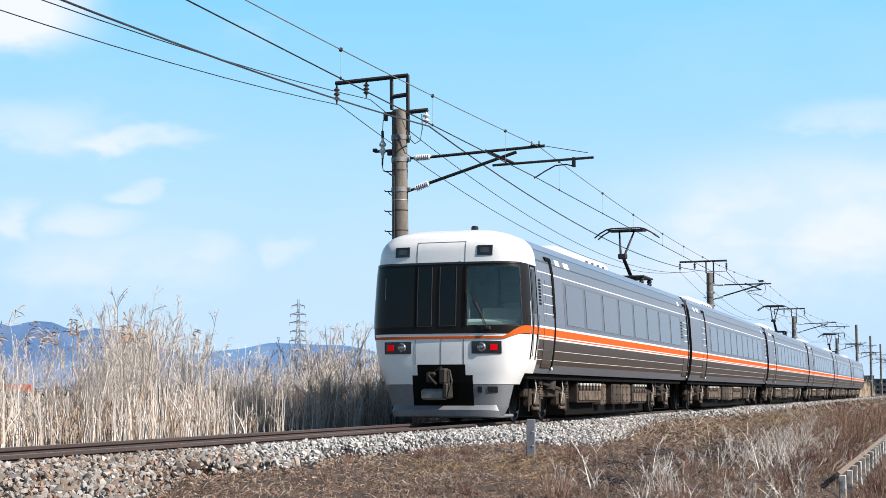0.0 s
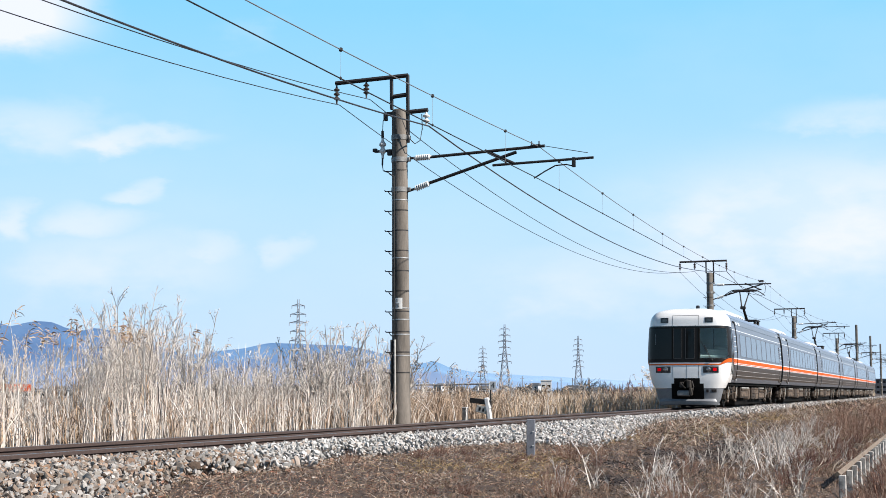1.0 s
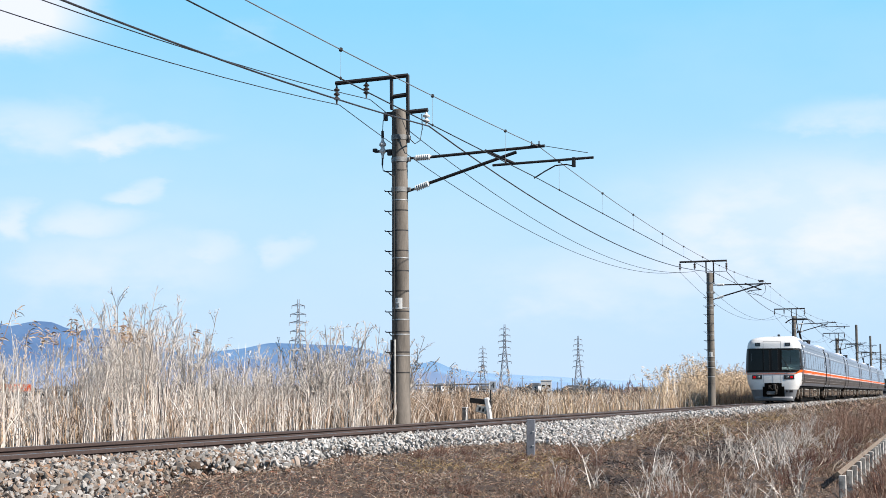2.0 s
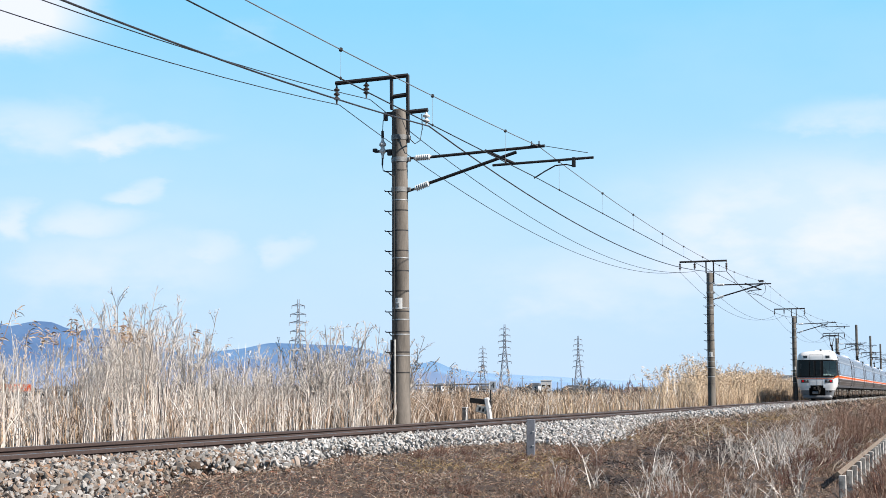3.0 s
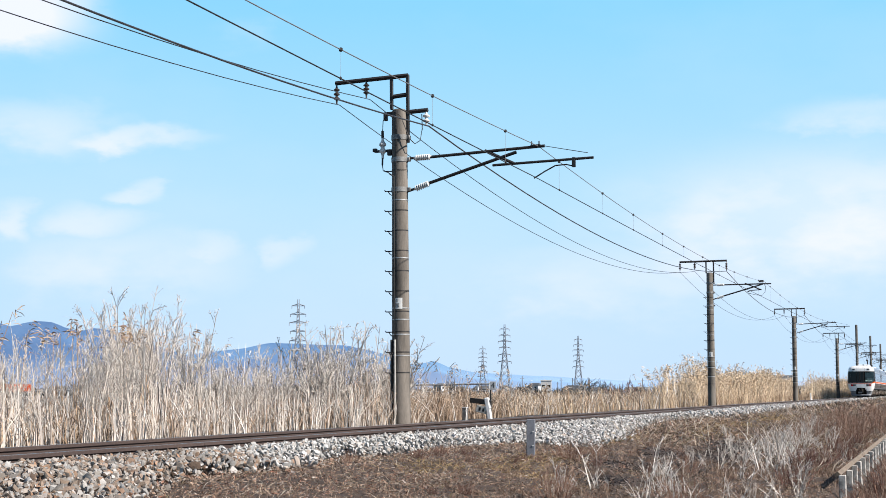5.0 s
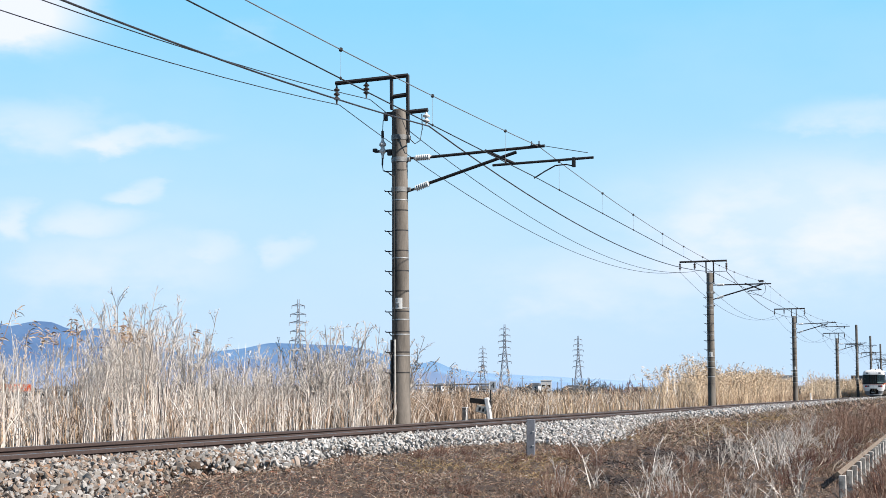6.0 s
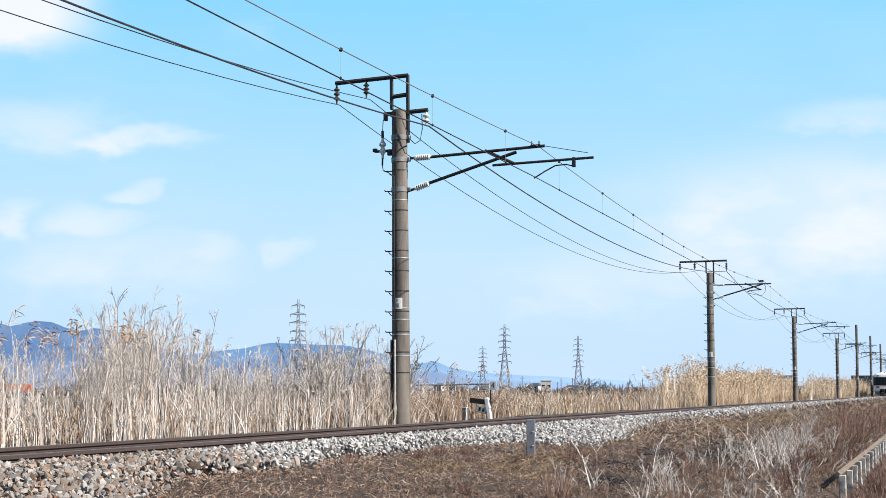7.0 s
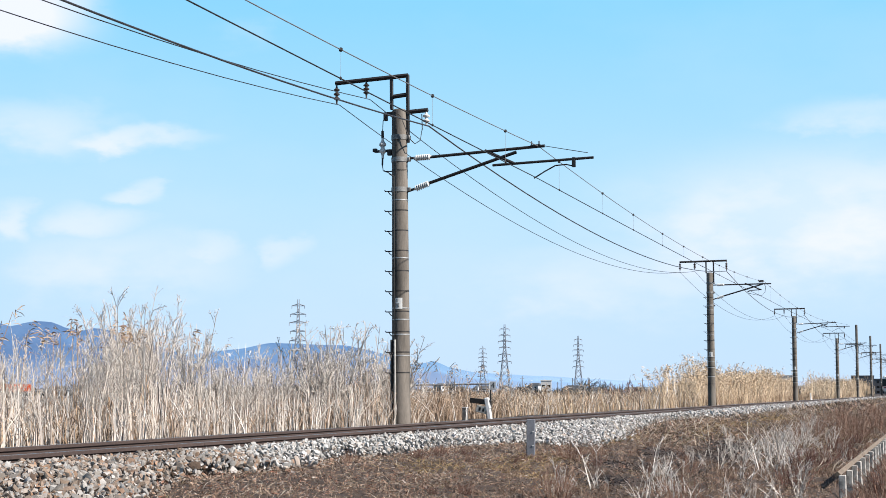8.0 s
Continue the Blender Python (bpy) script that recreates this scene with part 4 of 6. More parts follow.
    # lamps
    for s in (1, -1):
        bm = bmesh.new()
        nose_patch(bm, s * 0.57, s * 1.10, 1.24, 1.46, 0.012, 8, 4)
        unit = part("lamp_housing", bm, BLACK, car, "black lamp housing", 50)
        for x, mt, nm, lab in ((0.97, RED_LAMP, "tail_lamp", "lit red tail lamp"), (0.75, LENS, "head_lamp", "unlit round headlamp")):
            bm = bmesh.new()
            c = nose(s * x, 1.355)
            if mt is RED_LAMP:
                nose_patch(bm, s * x - 0.06, s * x + 0.06, 1.30, 1.405, 0.022, 4, 3)
            else:
                lathe(bm, [(0, 0.082), (0.02, 0.082), (0.035, 0.066), (0.02, 0.06), (0.03, 0.03), (0.045, 0.012)], c + Vector((0, 0.0, 0)), (0, -1, 0), 18)
            part(nm, bm, mt, unit, lab, 50)
        bm = bmesh.new()
        nose_patch(bm, s * 0.78 - 0.14, s * 0.78 + 0.14, 3.0, 3.18, 0.012, 4, 3)
        up = part("roof_lamp", bm, BLACK, car, "black upper lamp housing")
        bm = bmesh.new()
        nose_patch(bm, s * 0.78 - 0.075, s * 0.78 + 0.075, 3.045, 3.135, 0.02, 4, 3)
        part("roof_lamp_lens", bm, LENS_D, up)
    # coupler well: the shade of the opening is painted as flat black patches
    bm = bmesh.new()
    nose_patch(bm, -0.45, 0.45, 0.62, 1.05, 0.008, 8, 4)
    nose_patch(bm, -0.55, 0.58, 0.32, 0.86, 0.010, 8, 4)
    well = part("coupler_well", bm, PIT, car, "flat black patch painted for the shaded coupler opening")
    bm = bmesh.new()
    box(bm, -0.33, 0.12, -0.16, 0.12, 0.42, 0.62, 0.04)
    part("coupler_cover", bm, DRUM, car, "grey coupler drum")
    bm = bmesh.new()
    box(bm, 0.10, 0.20, -0.22, 0.1, 0.44, 0.72, 0.03)
    box(bm, 0.02, 0.16, -0.2, 0.1, 0.7, 0.98, 0.03)
    box(bm, -0.25, -0.1, -0.1, 0.1, 0.72, 0.92, 0.03)
    tube(bm, [(0.05, -0.12, 1.0), (-0.18, -0.16, 0.86), (-0.02, -0.2, 0.7)], 0.025, 6)
    tube(bm, [(0.2, -0.12, 0.95), (0.26, -0.16, 0.75), (0.2, -0.2, 0.5)], 0.02, 6)
    part("coupler", bm, UNDERDARK2, car, "dusty tan automatic coupler")
    for x0, x1 in ((0.66, 0.74), (0.84, 1.0)):
        bm = bmesh.new()
        nose_patch(bm, x0, x1, 0.555, 0.66, 0.01, 2, 2)
        part("skirt_slot", bm, BLACK, car, "black slot in the skirt")
    bm = bmesh.new()
    box(bm, -0.95, 0.95, 0.35, 1.4, 0.1, 0.16, 0.02)
    part("rail_guard", bm, SKIRT, car)
    # lip of the snow plough
    bm = bmesh.new()
    rows = []
    for off, z in ((0.0, 0.33), (0.06, 0.28), (0.08, 0.265), (0.08, 0.15), (0.0, 0.13)):
        rows.append([bm.verts.new(nose(0.96 * math.sin(math.radians(-90 + 6 * i)), z, off)) for i in range(31)])
    for r0, r1 in zip(rows, rows[1:]):
        for i in range(30):
            bm.faces.new((r0[i], r0[i + 1], r1[i + 1], r1[i]))
    part("plough_lip", bm, SKIRT, car, "grey lip of the snow plough", 40)
    # wiper
    bm = bmesh.new()
    a, b, c = nose(0.86, 1.70, 0.05), nose(0.62, 2.2, 0.05), nose(0.53, 2.34, 0.04)
    tube(bm, [a, b], 0.011, 6)
    tube(bm, [nose(0.80, 1.76, 0.045), nose(0.50, 2.36, 0.04)], 0.007, 6)
    box(bm, 0.84, 0.92, a.y - 0.02, a.y + 0.06, 1.66, 1.72, 0.01)
    part("wiper", bm, DARKSTEEL, mask, "dark metal windscreen wiper")
    for s in (1, -1):
        bm = bmesh.new()
        for y in (0.82, 1.16):
            side_patch(bm, s, y - 0.012, y + 0.012, 1.15, 2.86, 0.047, 0.02, 8)
        side_patch(bm, s, 0.82, 1.16, 2.84, 2.864, 0.047, 0.02, 1)
        part("door_joint", bm, PIT, car, "black joint round the cab door")
    # cab side window and handrails
    for s in (1, -1):
        bm = bmesh.new()
        side_patch(bm, s, 0.90, 1.08, 1.98, 2.80, 0.044, 0.02, 4)
        part("cab_window", bm, GLASS_DARK, car, "narrow black cab side window")
        bm = bmesh.new()
        for y in (0.86, 1.2):
            w0, w1 = half_width(1.25) + 0.06, half_width(1.9) + 0.06
            tube(bm, [(s * (w0 - 0.03), y, 1.2), (s * w0, y, 1.22), (s * w1, y, 1.95), (s * (w1 - 0.03), y, 1.97)], 0.010, 6)
        part("handrail", bm, STEEL, car, "steel handrail")
    bm = bmesh.new()
    lathe(bm, [(0, 0.07), (0.09, 0.07), (0.12, 0.05)], (0.22, 1.35, 3.55), (0, 0, 1), 12)
    part("antenna", bm, BLACK, car, "short black roof antenna")


GREY_DARK = surface("window_band_grey", (0.085, 0.092, 0.112), (0.105, 0.112, 0.135), 0.35, grain=60, stain=1.0, dark=0.9, bump=0.01)
UNDERDARK2 = surface("coupler_brown", (0.012, 0.009, 0.006), (0.035, 0.026, 0.018), 0.7, grain=20, stain=5, dark=0.5, bump=0.1)
FRAME = surface("window_frame_grey", (0.05, 0.05, 0.053), (0.08, 0.08, 0.085), 0.5, 0.3, grain=30, stain=4, dark=0.7, bump=0.02)
DRUM = surface("drum_grey", (0.17, 0.17, 0.175), (0.30, 0.30, 0.30), 0.5, 0.3, grain=30, stain=4, dark=0.6, bump=0.05)
CAB_DARK = surface("cab_wall_paint", (0.17, 0.24, 0.25), (0.22, 0.30, 0.31), 0.6, grain=30, stain=2, bump=0.02)
CAB_PALE = surface("cab_desk_paint", (0.28, 0.36, 0.35), (0.36, 0.44, 0.43), 0.5, grain=30, stain=2, bump=0.02)
# matte black of small parts and joints, also painted shade under the train
PIT = surface("matte_black_and_shade", (0.004, 0.004, 0.004), (0.008, 0.007, 0.006), 0.9, grain=20, bump=0.1, spec=0.1)
GREY_DARK2 = surface("front_mask_grey", (0.011, 0.009, 0.008), (0.016, 0.013, 0.012), 0.45, spec=0.15, grain=60, stain=1.0, dark=0.9, bump=0.01)


def train_cars():
    cars = []
    at = 0.0
    for i in range(6):
        head = i == 0
        car = thing("train_car", "white-nosed grey express train end car with lit red tail lamps" if head else "grey express train car with orange stripe and dark windows", "train car", "cars of the express train")
        if head:
            dress_car(car, 1.3, HEAD_LEN - 0.25, (3.45, 17.25, 8), (1.68, 17.6), 5, True, 16.7)
            dress_head(car)
            ln = HEAD_LEN
        else:
            dress_car(car, 0.25, CAR_LEN - 0.25, (4.1, 18.7, 9), (2.3, 19.6), 10 + i, False, (None, None, 16.9, None, 16.9, None)[i])
            ln = CAR_LEN
        cars.append((car, at))
        at += ln
    return cars


CARS = train_cars()

# ---------------------------------------------------------------- ballast, reeds, grass, bushes
RNG = np.random.default_rng(7)


def quads(name, verts, faces, mat, label, category, kind="stuff", parent=None):
    """A mesh from arrays of corners and of faces with equally many corners."""
    me = bpy.data.meshes.new(name)
    verts, faces = np.asarray(verts, np.float32).reshape(-1, 3), np.asarray(faces, np.int32)
    n, k = faces.shape
    me.vertices.add(len(verts))
    me.vertices.foreach_set("co", verts.ravel())
    me.loops.add(n * k)
    me.loops.foreach_set("vertex_index", faces.ravel())
    me.polygons.add(n)
    me.polygons.foreach_set("loop_start", np.arange(0, n * k, k, dtype=np.int32))
    me.polygons.foreach_set("material_index", np.zeros(n, np.int32))
    me.materials.append(mat)
    me.update(calc_edges=True)
    me.shade_flat()
    me.validate()
    ob = new(name, me)
    if parent is not None:
        ob.parent = parent
    return tagged(ob, label, category, "", kind)


def sweep(paths, radii, sides=3):
    """Thin stems along paths (count, points, 3) with radii (count, points): corners and quads. Two sides make a blade."""
    n, s, _ = paths.shape
    d = paths[:, -1] - paths[:, 0]
    d /= np.linalg.norm(d, axis=1, keepdims=True) + 1e-9
    a = RNG.normal(size=(n, 3))
    a -= (a * d).sum(1, keepdims=True) * d
    a /= np.linalg.norm(a, axis=1, keepdims=True) + 1e-9
    b = np.cross(d, a)
    ang = np.arange(sides) * (2 * np.pi / sides)
    ring = a[:, None, :] * np.cos(ang)[None, :, None] + b[:, None, :] * np.sin(ang)[None, :, None]
    v = paths[:, :, None, :] + ring[:, None, :, :] * radii[:, :, None, None]
    i, j, k = np.meshgrid(np.arange(n), np.arange(s - 1), np.arange(sides if sides > 2 else 1), indexing="ij")
    base = (i * s + j) * sides
    k2 = (k + 1) % sides
    f = np.stack([base + k, base + k2, base + sides + k2, base + sides + k], -1).reshape(-1, 4)
    return v.reshape(-1, 3), f


def merge(items):
    vs, fs, o = [], [], 0
    for v, f in items:
        vs.append(v)
        fs.append(f + o)
        o += len(v)
    return np.concatenate(vs), np.concatenate(fs)


def ground_zs(x, y):
    return np.array([ground_z(float(a), float(b)) for a, b in zip(x, y)])


def stones(name, x, y, z, size, mat, label):
    n = len(x)
    g = (1 + 5 ** 0.5) / 2
    ball = np.array([(-1, g, 0), (1, g, 0), (-1, -g, 0), (1, -g, 0), (0, -1, g), (0, 1, g), (0, -1, -g), (0, 1, -g), (g, 0, -1), (g, 0, 1), (-g, 0, -1), (-g, 0, 1)]) / 1.9
    v = ball[None] * (1 + RNG.uniform(-0.42, 0.26, (n, 12, 1)))
    v *= (size[:, None, None] * np.stack([RNG.uniform(0.95, 1.45, n), RNG.uniform(0.7, 1.1, n), RNG.uniform(0.5, 0.9, n)], -1)[:, None, :])
    q = RNG.normal(size=(n, 4))
    q /= np.linalg.norm(q, axis=1, keepdims=True)
    w, a, b, c = q.T
    rot = np.stack([1 - 2 * (b * b + c * c), 2 * (a * b - w * c), 2 * (a * c + w * b), 2 * (a * b + w * c), 1 - 2 * (a * a + c * c), 2 * (b * c - w * a),
                    2 * (a * c - w * b), 2 * (b * c + w * a), 1 - 2 * (a * a + b * b)], -1).reshape(n, 3, 3)
    v = np.einsum("nij,nkj->nki", rot, v) + np.stack([x, y, z], -1)[:, None, :]
    tri = np.array([(0, 11, 5), (0, 5, 1), (0, 1, 7), (0, 7, 10), (0, 10, 11), (1, 5, 9), (5, 11, 4), (11, 10, 2), (10, 7, 6), (7, 1, 8),
                    (3, 9, 4), (3, 4, 2), (3, 2, 6), (3, 6, 8), (3, 8, 9), (4, 9, 5), (2, 4, 11), (6, 2, 10), (8, 6, 7), (9, 8, 1)])
    f = (np.arange(n)[:, None, None] * 12 + tri[None]).reshape(-1, 3)
    ob = quads(name, v, f, mat, label, "ballast")
    ob.data.shade_smooth()
    ob.data.set_sharp_from_angle(angle=radians(34))
    return ob


def ballast_edge(y):
    """How far the clean stones reach on the near side."""
    reach = lerp_table(y, [(6, 3.4), (9.4, 3.1), (10.3, 2.35), (11.4, 1.95), (12.4, 1.6), (13.6, 1.8), (15.2, 1.95), (15.7, 1.5), (17, 1.36), (17.5, 1.62), (18.4, 1.75), (19.3, 1.42), (21, 1.7), (23, 2.1), (25, 2.7),
                           (28.6, 2.5), (32, 2.1), (34.7, 1.8), (40, 1.15), (44, 1.1), (48, 1.75), (57, 1.75), (70, 1.6), (100, 1.45)])
    return reach + 0.16 * noise.noise((y * 0.9, 2.0, 0)) + 0.14 * noise.noise((y * 2.3, 4.0, 0))


def bed_z(x):
    return lerp_table(x, [(-2.6, -0.32), (-1.9, -0.18), (-1.2, -0.15), (-0.62, -0.16), (-0.5, -0.19), (0.5, -0.19), (0.62, -0.10), (1.0, -0.10), (1.4, -0.12), (2.0, -0.22), (3.0, -0.39), (4.5, -0.66)])


def make_ballast():
    def scatter(n, x0, x1, y0, y1, r0, r1):
        x, y = RNG.uniform(x0, x1, n), RNG.uniform(y0, y1, n)
        ed = np.array([ballast_edge(float(b)) for b in y])
        keep = x < ed + RNG.normal(0, 0.12, n)
        x, y = x[keep], y[keep]
        z = np.array([bed_z(float(a)) for a in x]) + np.where(RNG.random(len(x)) < 0.5, RNG.uniform(-0.02, 0.04, len(x)), RNG.uniform(-0.13, -0.04, len(x)))
        return x, y, z, RNG.uniform(r0, r1, len(x)) * (1 + 0.5 * (RNG.random(len(x)) < 0.12))
    grey = surface("grey_ballast", (0.50, 0.50, 0.48), (0.62, 0.61, 0.59), 0.9, grain=60, stain=6, dark=0.7, bump=0.3,
                   palette=[(0.58, 0.58, 0.57), (0.30, 0.30, 0.29), (0.72, 0.72, 0.71), (0.10, 0.095, 0.09), (0.46, 0.45, 0.44), (0.80, 0.80, 0.79), (0.17, 0.15, 0.135), (0.52, 0.51, 0.50), (0.33, 0.26, 0.21)])
    rust = surface("stained_ballast", (0.30, 0.25, 0.20), (0.42, 0.38, 0.33), 0.9, tone=0.60, grain=60, stain=6, dark=0.65, bump=0.3,
                   palette=[(0.42, 0.39, 0.36), (0.70, 0.69, 0.68), (0.06, 0.05, 0.045), (0.46, 0.33, 0.24), (0.26, 0.235, 0.21), (0.82, 0.81, 0.80), (0.13, 0.105, 0.09), (0.48, 0.24, 0.12), (0.58, 0.54, 0.49), (0.09, 0.07, 0.06), (0.66, 0.64, 0.62), (0.36, 0.22, 0.14)])
    sets = [scatter(20000, 0.62, 3.4, 6.5, 14.5, 0.014, 0.040)]
    stones("ballast", *[np.concatenate(c) for c in zip(*sets)], rust, "coarse grey ballast stones with rust-brown stains")
    sets = [scatter(36000, 0.62, 3.0, 14.0, 46.0, 0.014, 0.036), scatter(9000, 0.62, 2.4, 46.0, 110.0, 0.035, 0.06), scatter(6000, 0.62, 2.4, 110, 330, 0.05, 0.09),
            scatter(7000, -0.5, 0.5, 6.5, 60.0, 0.025, 0.045), scatter(9000, -2.6, -0.62, 8, 60.0, 0.03, 0.05), scatter(7000, -2.5, -0.62, 60, 300.0, 0.05, 0.09),
            scatter(2500, -0.5, 0.5, 60, 200.0, 0.05, 0.07)]
    stones("ballast", *[np.concatenate(c) for c in zip(*sets)], grey, "pale grey crushed stone ballast along the rails")


make_ballast()


def make_loose_stones():
    """The nearest stones of the shoulder, each on its own."""
    bed = thing("ballast_shoulder", "loose rust-stained ballast stones beside the near rail", "ballast", kind="structure")
    mat = surface("loose_stone", (0.30, 0.25, 0.20), (0.42, 0.38, 0.33), 0.9, tone=0.60, grain=60, stain=6, dark=0.65, bump=0.3, single=True,
                  palette=[(0.42, 0.39, 0.36), (0.70, 0.69, 0.68), (0.06, 0.05, 0.045), (0.46, 0.33, 0.24), (0.26, 0.235, 0.21), (0.82, 0.81, 0.80), (0.13, 0.105, 0.09), (0.48, 0.24, 0.12), (0.58, 0.54, 0.49), (0.09, 0.07, 0.06), (0.66, 0.64, 0.62), (0.36, 0.22, 0.14)])
    shapes = []
    for k in range(14):
        o = stones("stone", np.zeros(1), np.zeros(1), np.zeros(1), np.array([1.0]), mat, "")
        shapes.append(o.data)
        bpy.data.objects.remove(o)
    rnd = random.Random(31)
    for k in range(300):
        y = rnd.uniform(8.6, 13.2)
        x = rnd.uniform(0.66, min(2.9, ballast_edge(y) - 0.05))
        o = new("stone", shapes[k % 14])
        o.parent = bed
        r = rnd.uniform(0.026, 0.046)
        o.matrix_basis = pose(x, y, bed_z(x) + 0.02, rnd.uniform(0, 360), rnd.uniform(0, 360), rnd.uniform(0, 360)) @ Matrix.Diagonal((r, r, r, 1))




def reed_bed(name, n, xr, yr, height, tall, plume, palette, label, lean=0.12, r=0.0055, leaves=2, slant=None, rough=0.25, blade=1.0):
    x, y = RNG.uniform(*xr, n), RNG.uniform(*yr, n)
    if slant:
        # a bed with slanting ends
        wave = np.array([1 + 0.25 * noise.noise((float(a) * 0.5, float(b) * 0.2, 3.0)) for a, b in zip(x, y)]) + RNG.normal(0, 0.03, n)
        inside = (y > slant[0] * (8.4 - x) * wave) & (y < slant[1] * (8.4 - x) * wave)
        x, y = x[inside], y[inside]
        n = len(x)
    # clumps and gaps
    dens = np.array([noise.noise((float(a) * 0.7, float(b) * 0.45, 11.0)) for a, b in zip(x, y)])
    keep = RNG.random(n) < np.clip(0.72 + dens * (0.9 if rough < 0.5 else 1.8), 0.08, 1)
    x, y, dens = x[keep], y[keep], dens[keep]
    n = len(x)
    z = ground_zs(x, y) - 0.03
    is_tall = RNG.random(n) < tall[0] * np.clip(1 + 1.6 * dens, 0.1, 3)
    h = np.where(is_tall, RNG.uniform(tall[1], tall[2], n), RNG.uniform(height[0], height[1], n)) * (1 + rough * dens)
    if rough > 0.5:
        h = h * np.array([0.98 + 0.75 * noise.noise((float(a) * 0.16, float(b) * 0.11, 21.0)) for a, b in zip(x, y)])
    d = RNG.normal(0, lean, (n, 2))
    wild = RNG.random(n) < 0.06
    d[wild] *= 5
    d = np.clip(d, -0.55, 0.4)
    S = 5
    t = np.linspace(0, 1, S)
    px = x[:, None] + d[:, :1] * h[:, None] * t ** 1.6
    py = y[:, None] + d[:, 1:] * h[:, None] * t ** 1.6
    pz = z[:, None] + h[:, None] * t * (1 - 0.12 * np.abs(d).sum(1)[:, None] * t)
    paths = np.stack([px, py, pz], -1)
    paths[:, 1:-1] += RNG.normal(0, 0.012, (n, S - 2, 3))
    rad = (np.where(RNG.random(n) < 0.15, 1.7, 1.0) * RNG.uniform(0.5, 1.25, n) * r)[:, None] * np.linspace(1.15, 0.45, S)[None]
    items = [sweep(paths, rad, 3)]
    for k in range(leaves):
        at = RNG.uniform(0.25, 0.85, n)
        idx = np.clip((at * (S - 1)).astype(int), 0, S - 2)
        p0 = paths[np.arange(n), idx]
        ang = RNG.uniform(0, 2 * np.pi, n)
        ln = RNG.uniform(0.18, 0.42, n)
        out = np.stack([np.cos(ang), np.sin(ang), np.zeros(n)], -1) * ln[:, None]
        q = np.stack([p0, p0 + out * 0.45 + np.array([0, 0, 1]) * (ln * 0.55)[:, None], p0 + out * 0.9 + np.array([0, 0, 1]) * (ln * RNG.uniform(-0.2, 0.5, n))[:, None]], 1)
        items.append(sweep(q, blade * np.stack([np.full(n, 0.003), np.full(n, 0.0075), np.full(n, 0.001)], 1), 2))
    # feathery heads
    tops = np.where(is_tall & (RNG.random(n) < plume))[0]
    if len(tops):
        m = 16
        base = paths[tops, -1]
        sway = RNG.normal(0, 1, (len(tops), 2))
        sway /= np.linalg.norm(sway, axis=1, keepdims=True)
        u = RNG.random((len(tops), m))
        p0 = base[:, None] + np.stack([sway[:, :1] * 0.10 * u, sway[:, 1:] * 0.10 * u, -0.18 + 0.30 * u], -1)
        out = RNG.normal(0, 0.035, (len(tops), m, 3)) + np.stack([sway[:, 0], sway[:, 1], np.full(len(tops), 0.25)], -1)[:, None] * 0.06
        p1 = p0 + out
        p2 = p1 + out * 0.6 - np.array([0, 0, 0.03])
        q = np.stack([p0, p1, p2], 2).reshape(-1, 3, 3)
        items.append(sweep(q, np.tile([0.003, 0.009, 0.002] if rough < 0.5 else [0.004, 0.012, 0.003], (len(q), 1)), 2))
    v, f = merge(items)
    m = surface(name + "_straw", palette[0], palette[-1], 0.8, grain=25, stain=1.2, dark=0.8, bump=0.0, palette=palette, tone=0.86)
    quads(name, v, f, m, label, "reeds")


STRAW = [(0.66, 0.60, 0.53), (0.52, 0.43, 0.35), (0.78, 0.74, 0.70), (0.27, 0.20, 0.155), (0.15, 0.105, 0.08), (0.62, 0.54, 0.455), (0.80, 0.77, 0.74), (0.36, 0.27, 0.205), (0.70, 0.65, 0.60)]
PLUME = [(0.50, 0.33, 0.19), (0.62, 0.45, 0.28), (0.36, 0.22, 0.13), (0.70, 0.56, 0.40), (0.22, 0.12, 0.07)]
GOLD = [(0.72, 0.56, 0.37), (0.58, 0.42, 0.26), (0.80, 0.66, 0.48), (0.38, 0.25, 0.15), (0.70, 0.56, 0.42)]
TAN = [(0.36, 0.24, 0.15), (0.24, 0.145, 0.085), (0.46, 0.34, 0.235), (0.13, 0.078, 0.05), (0.38, 0.28, 0.20)]


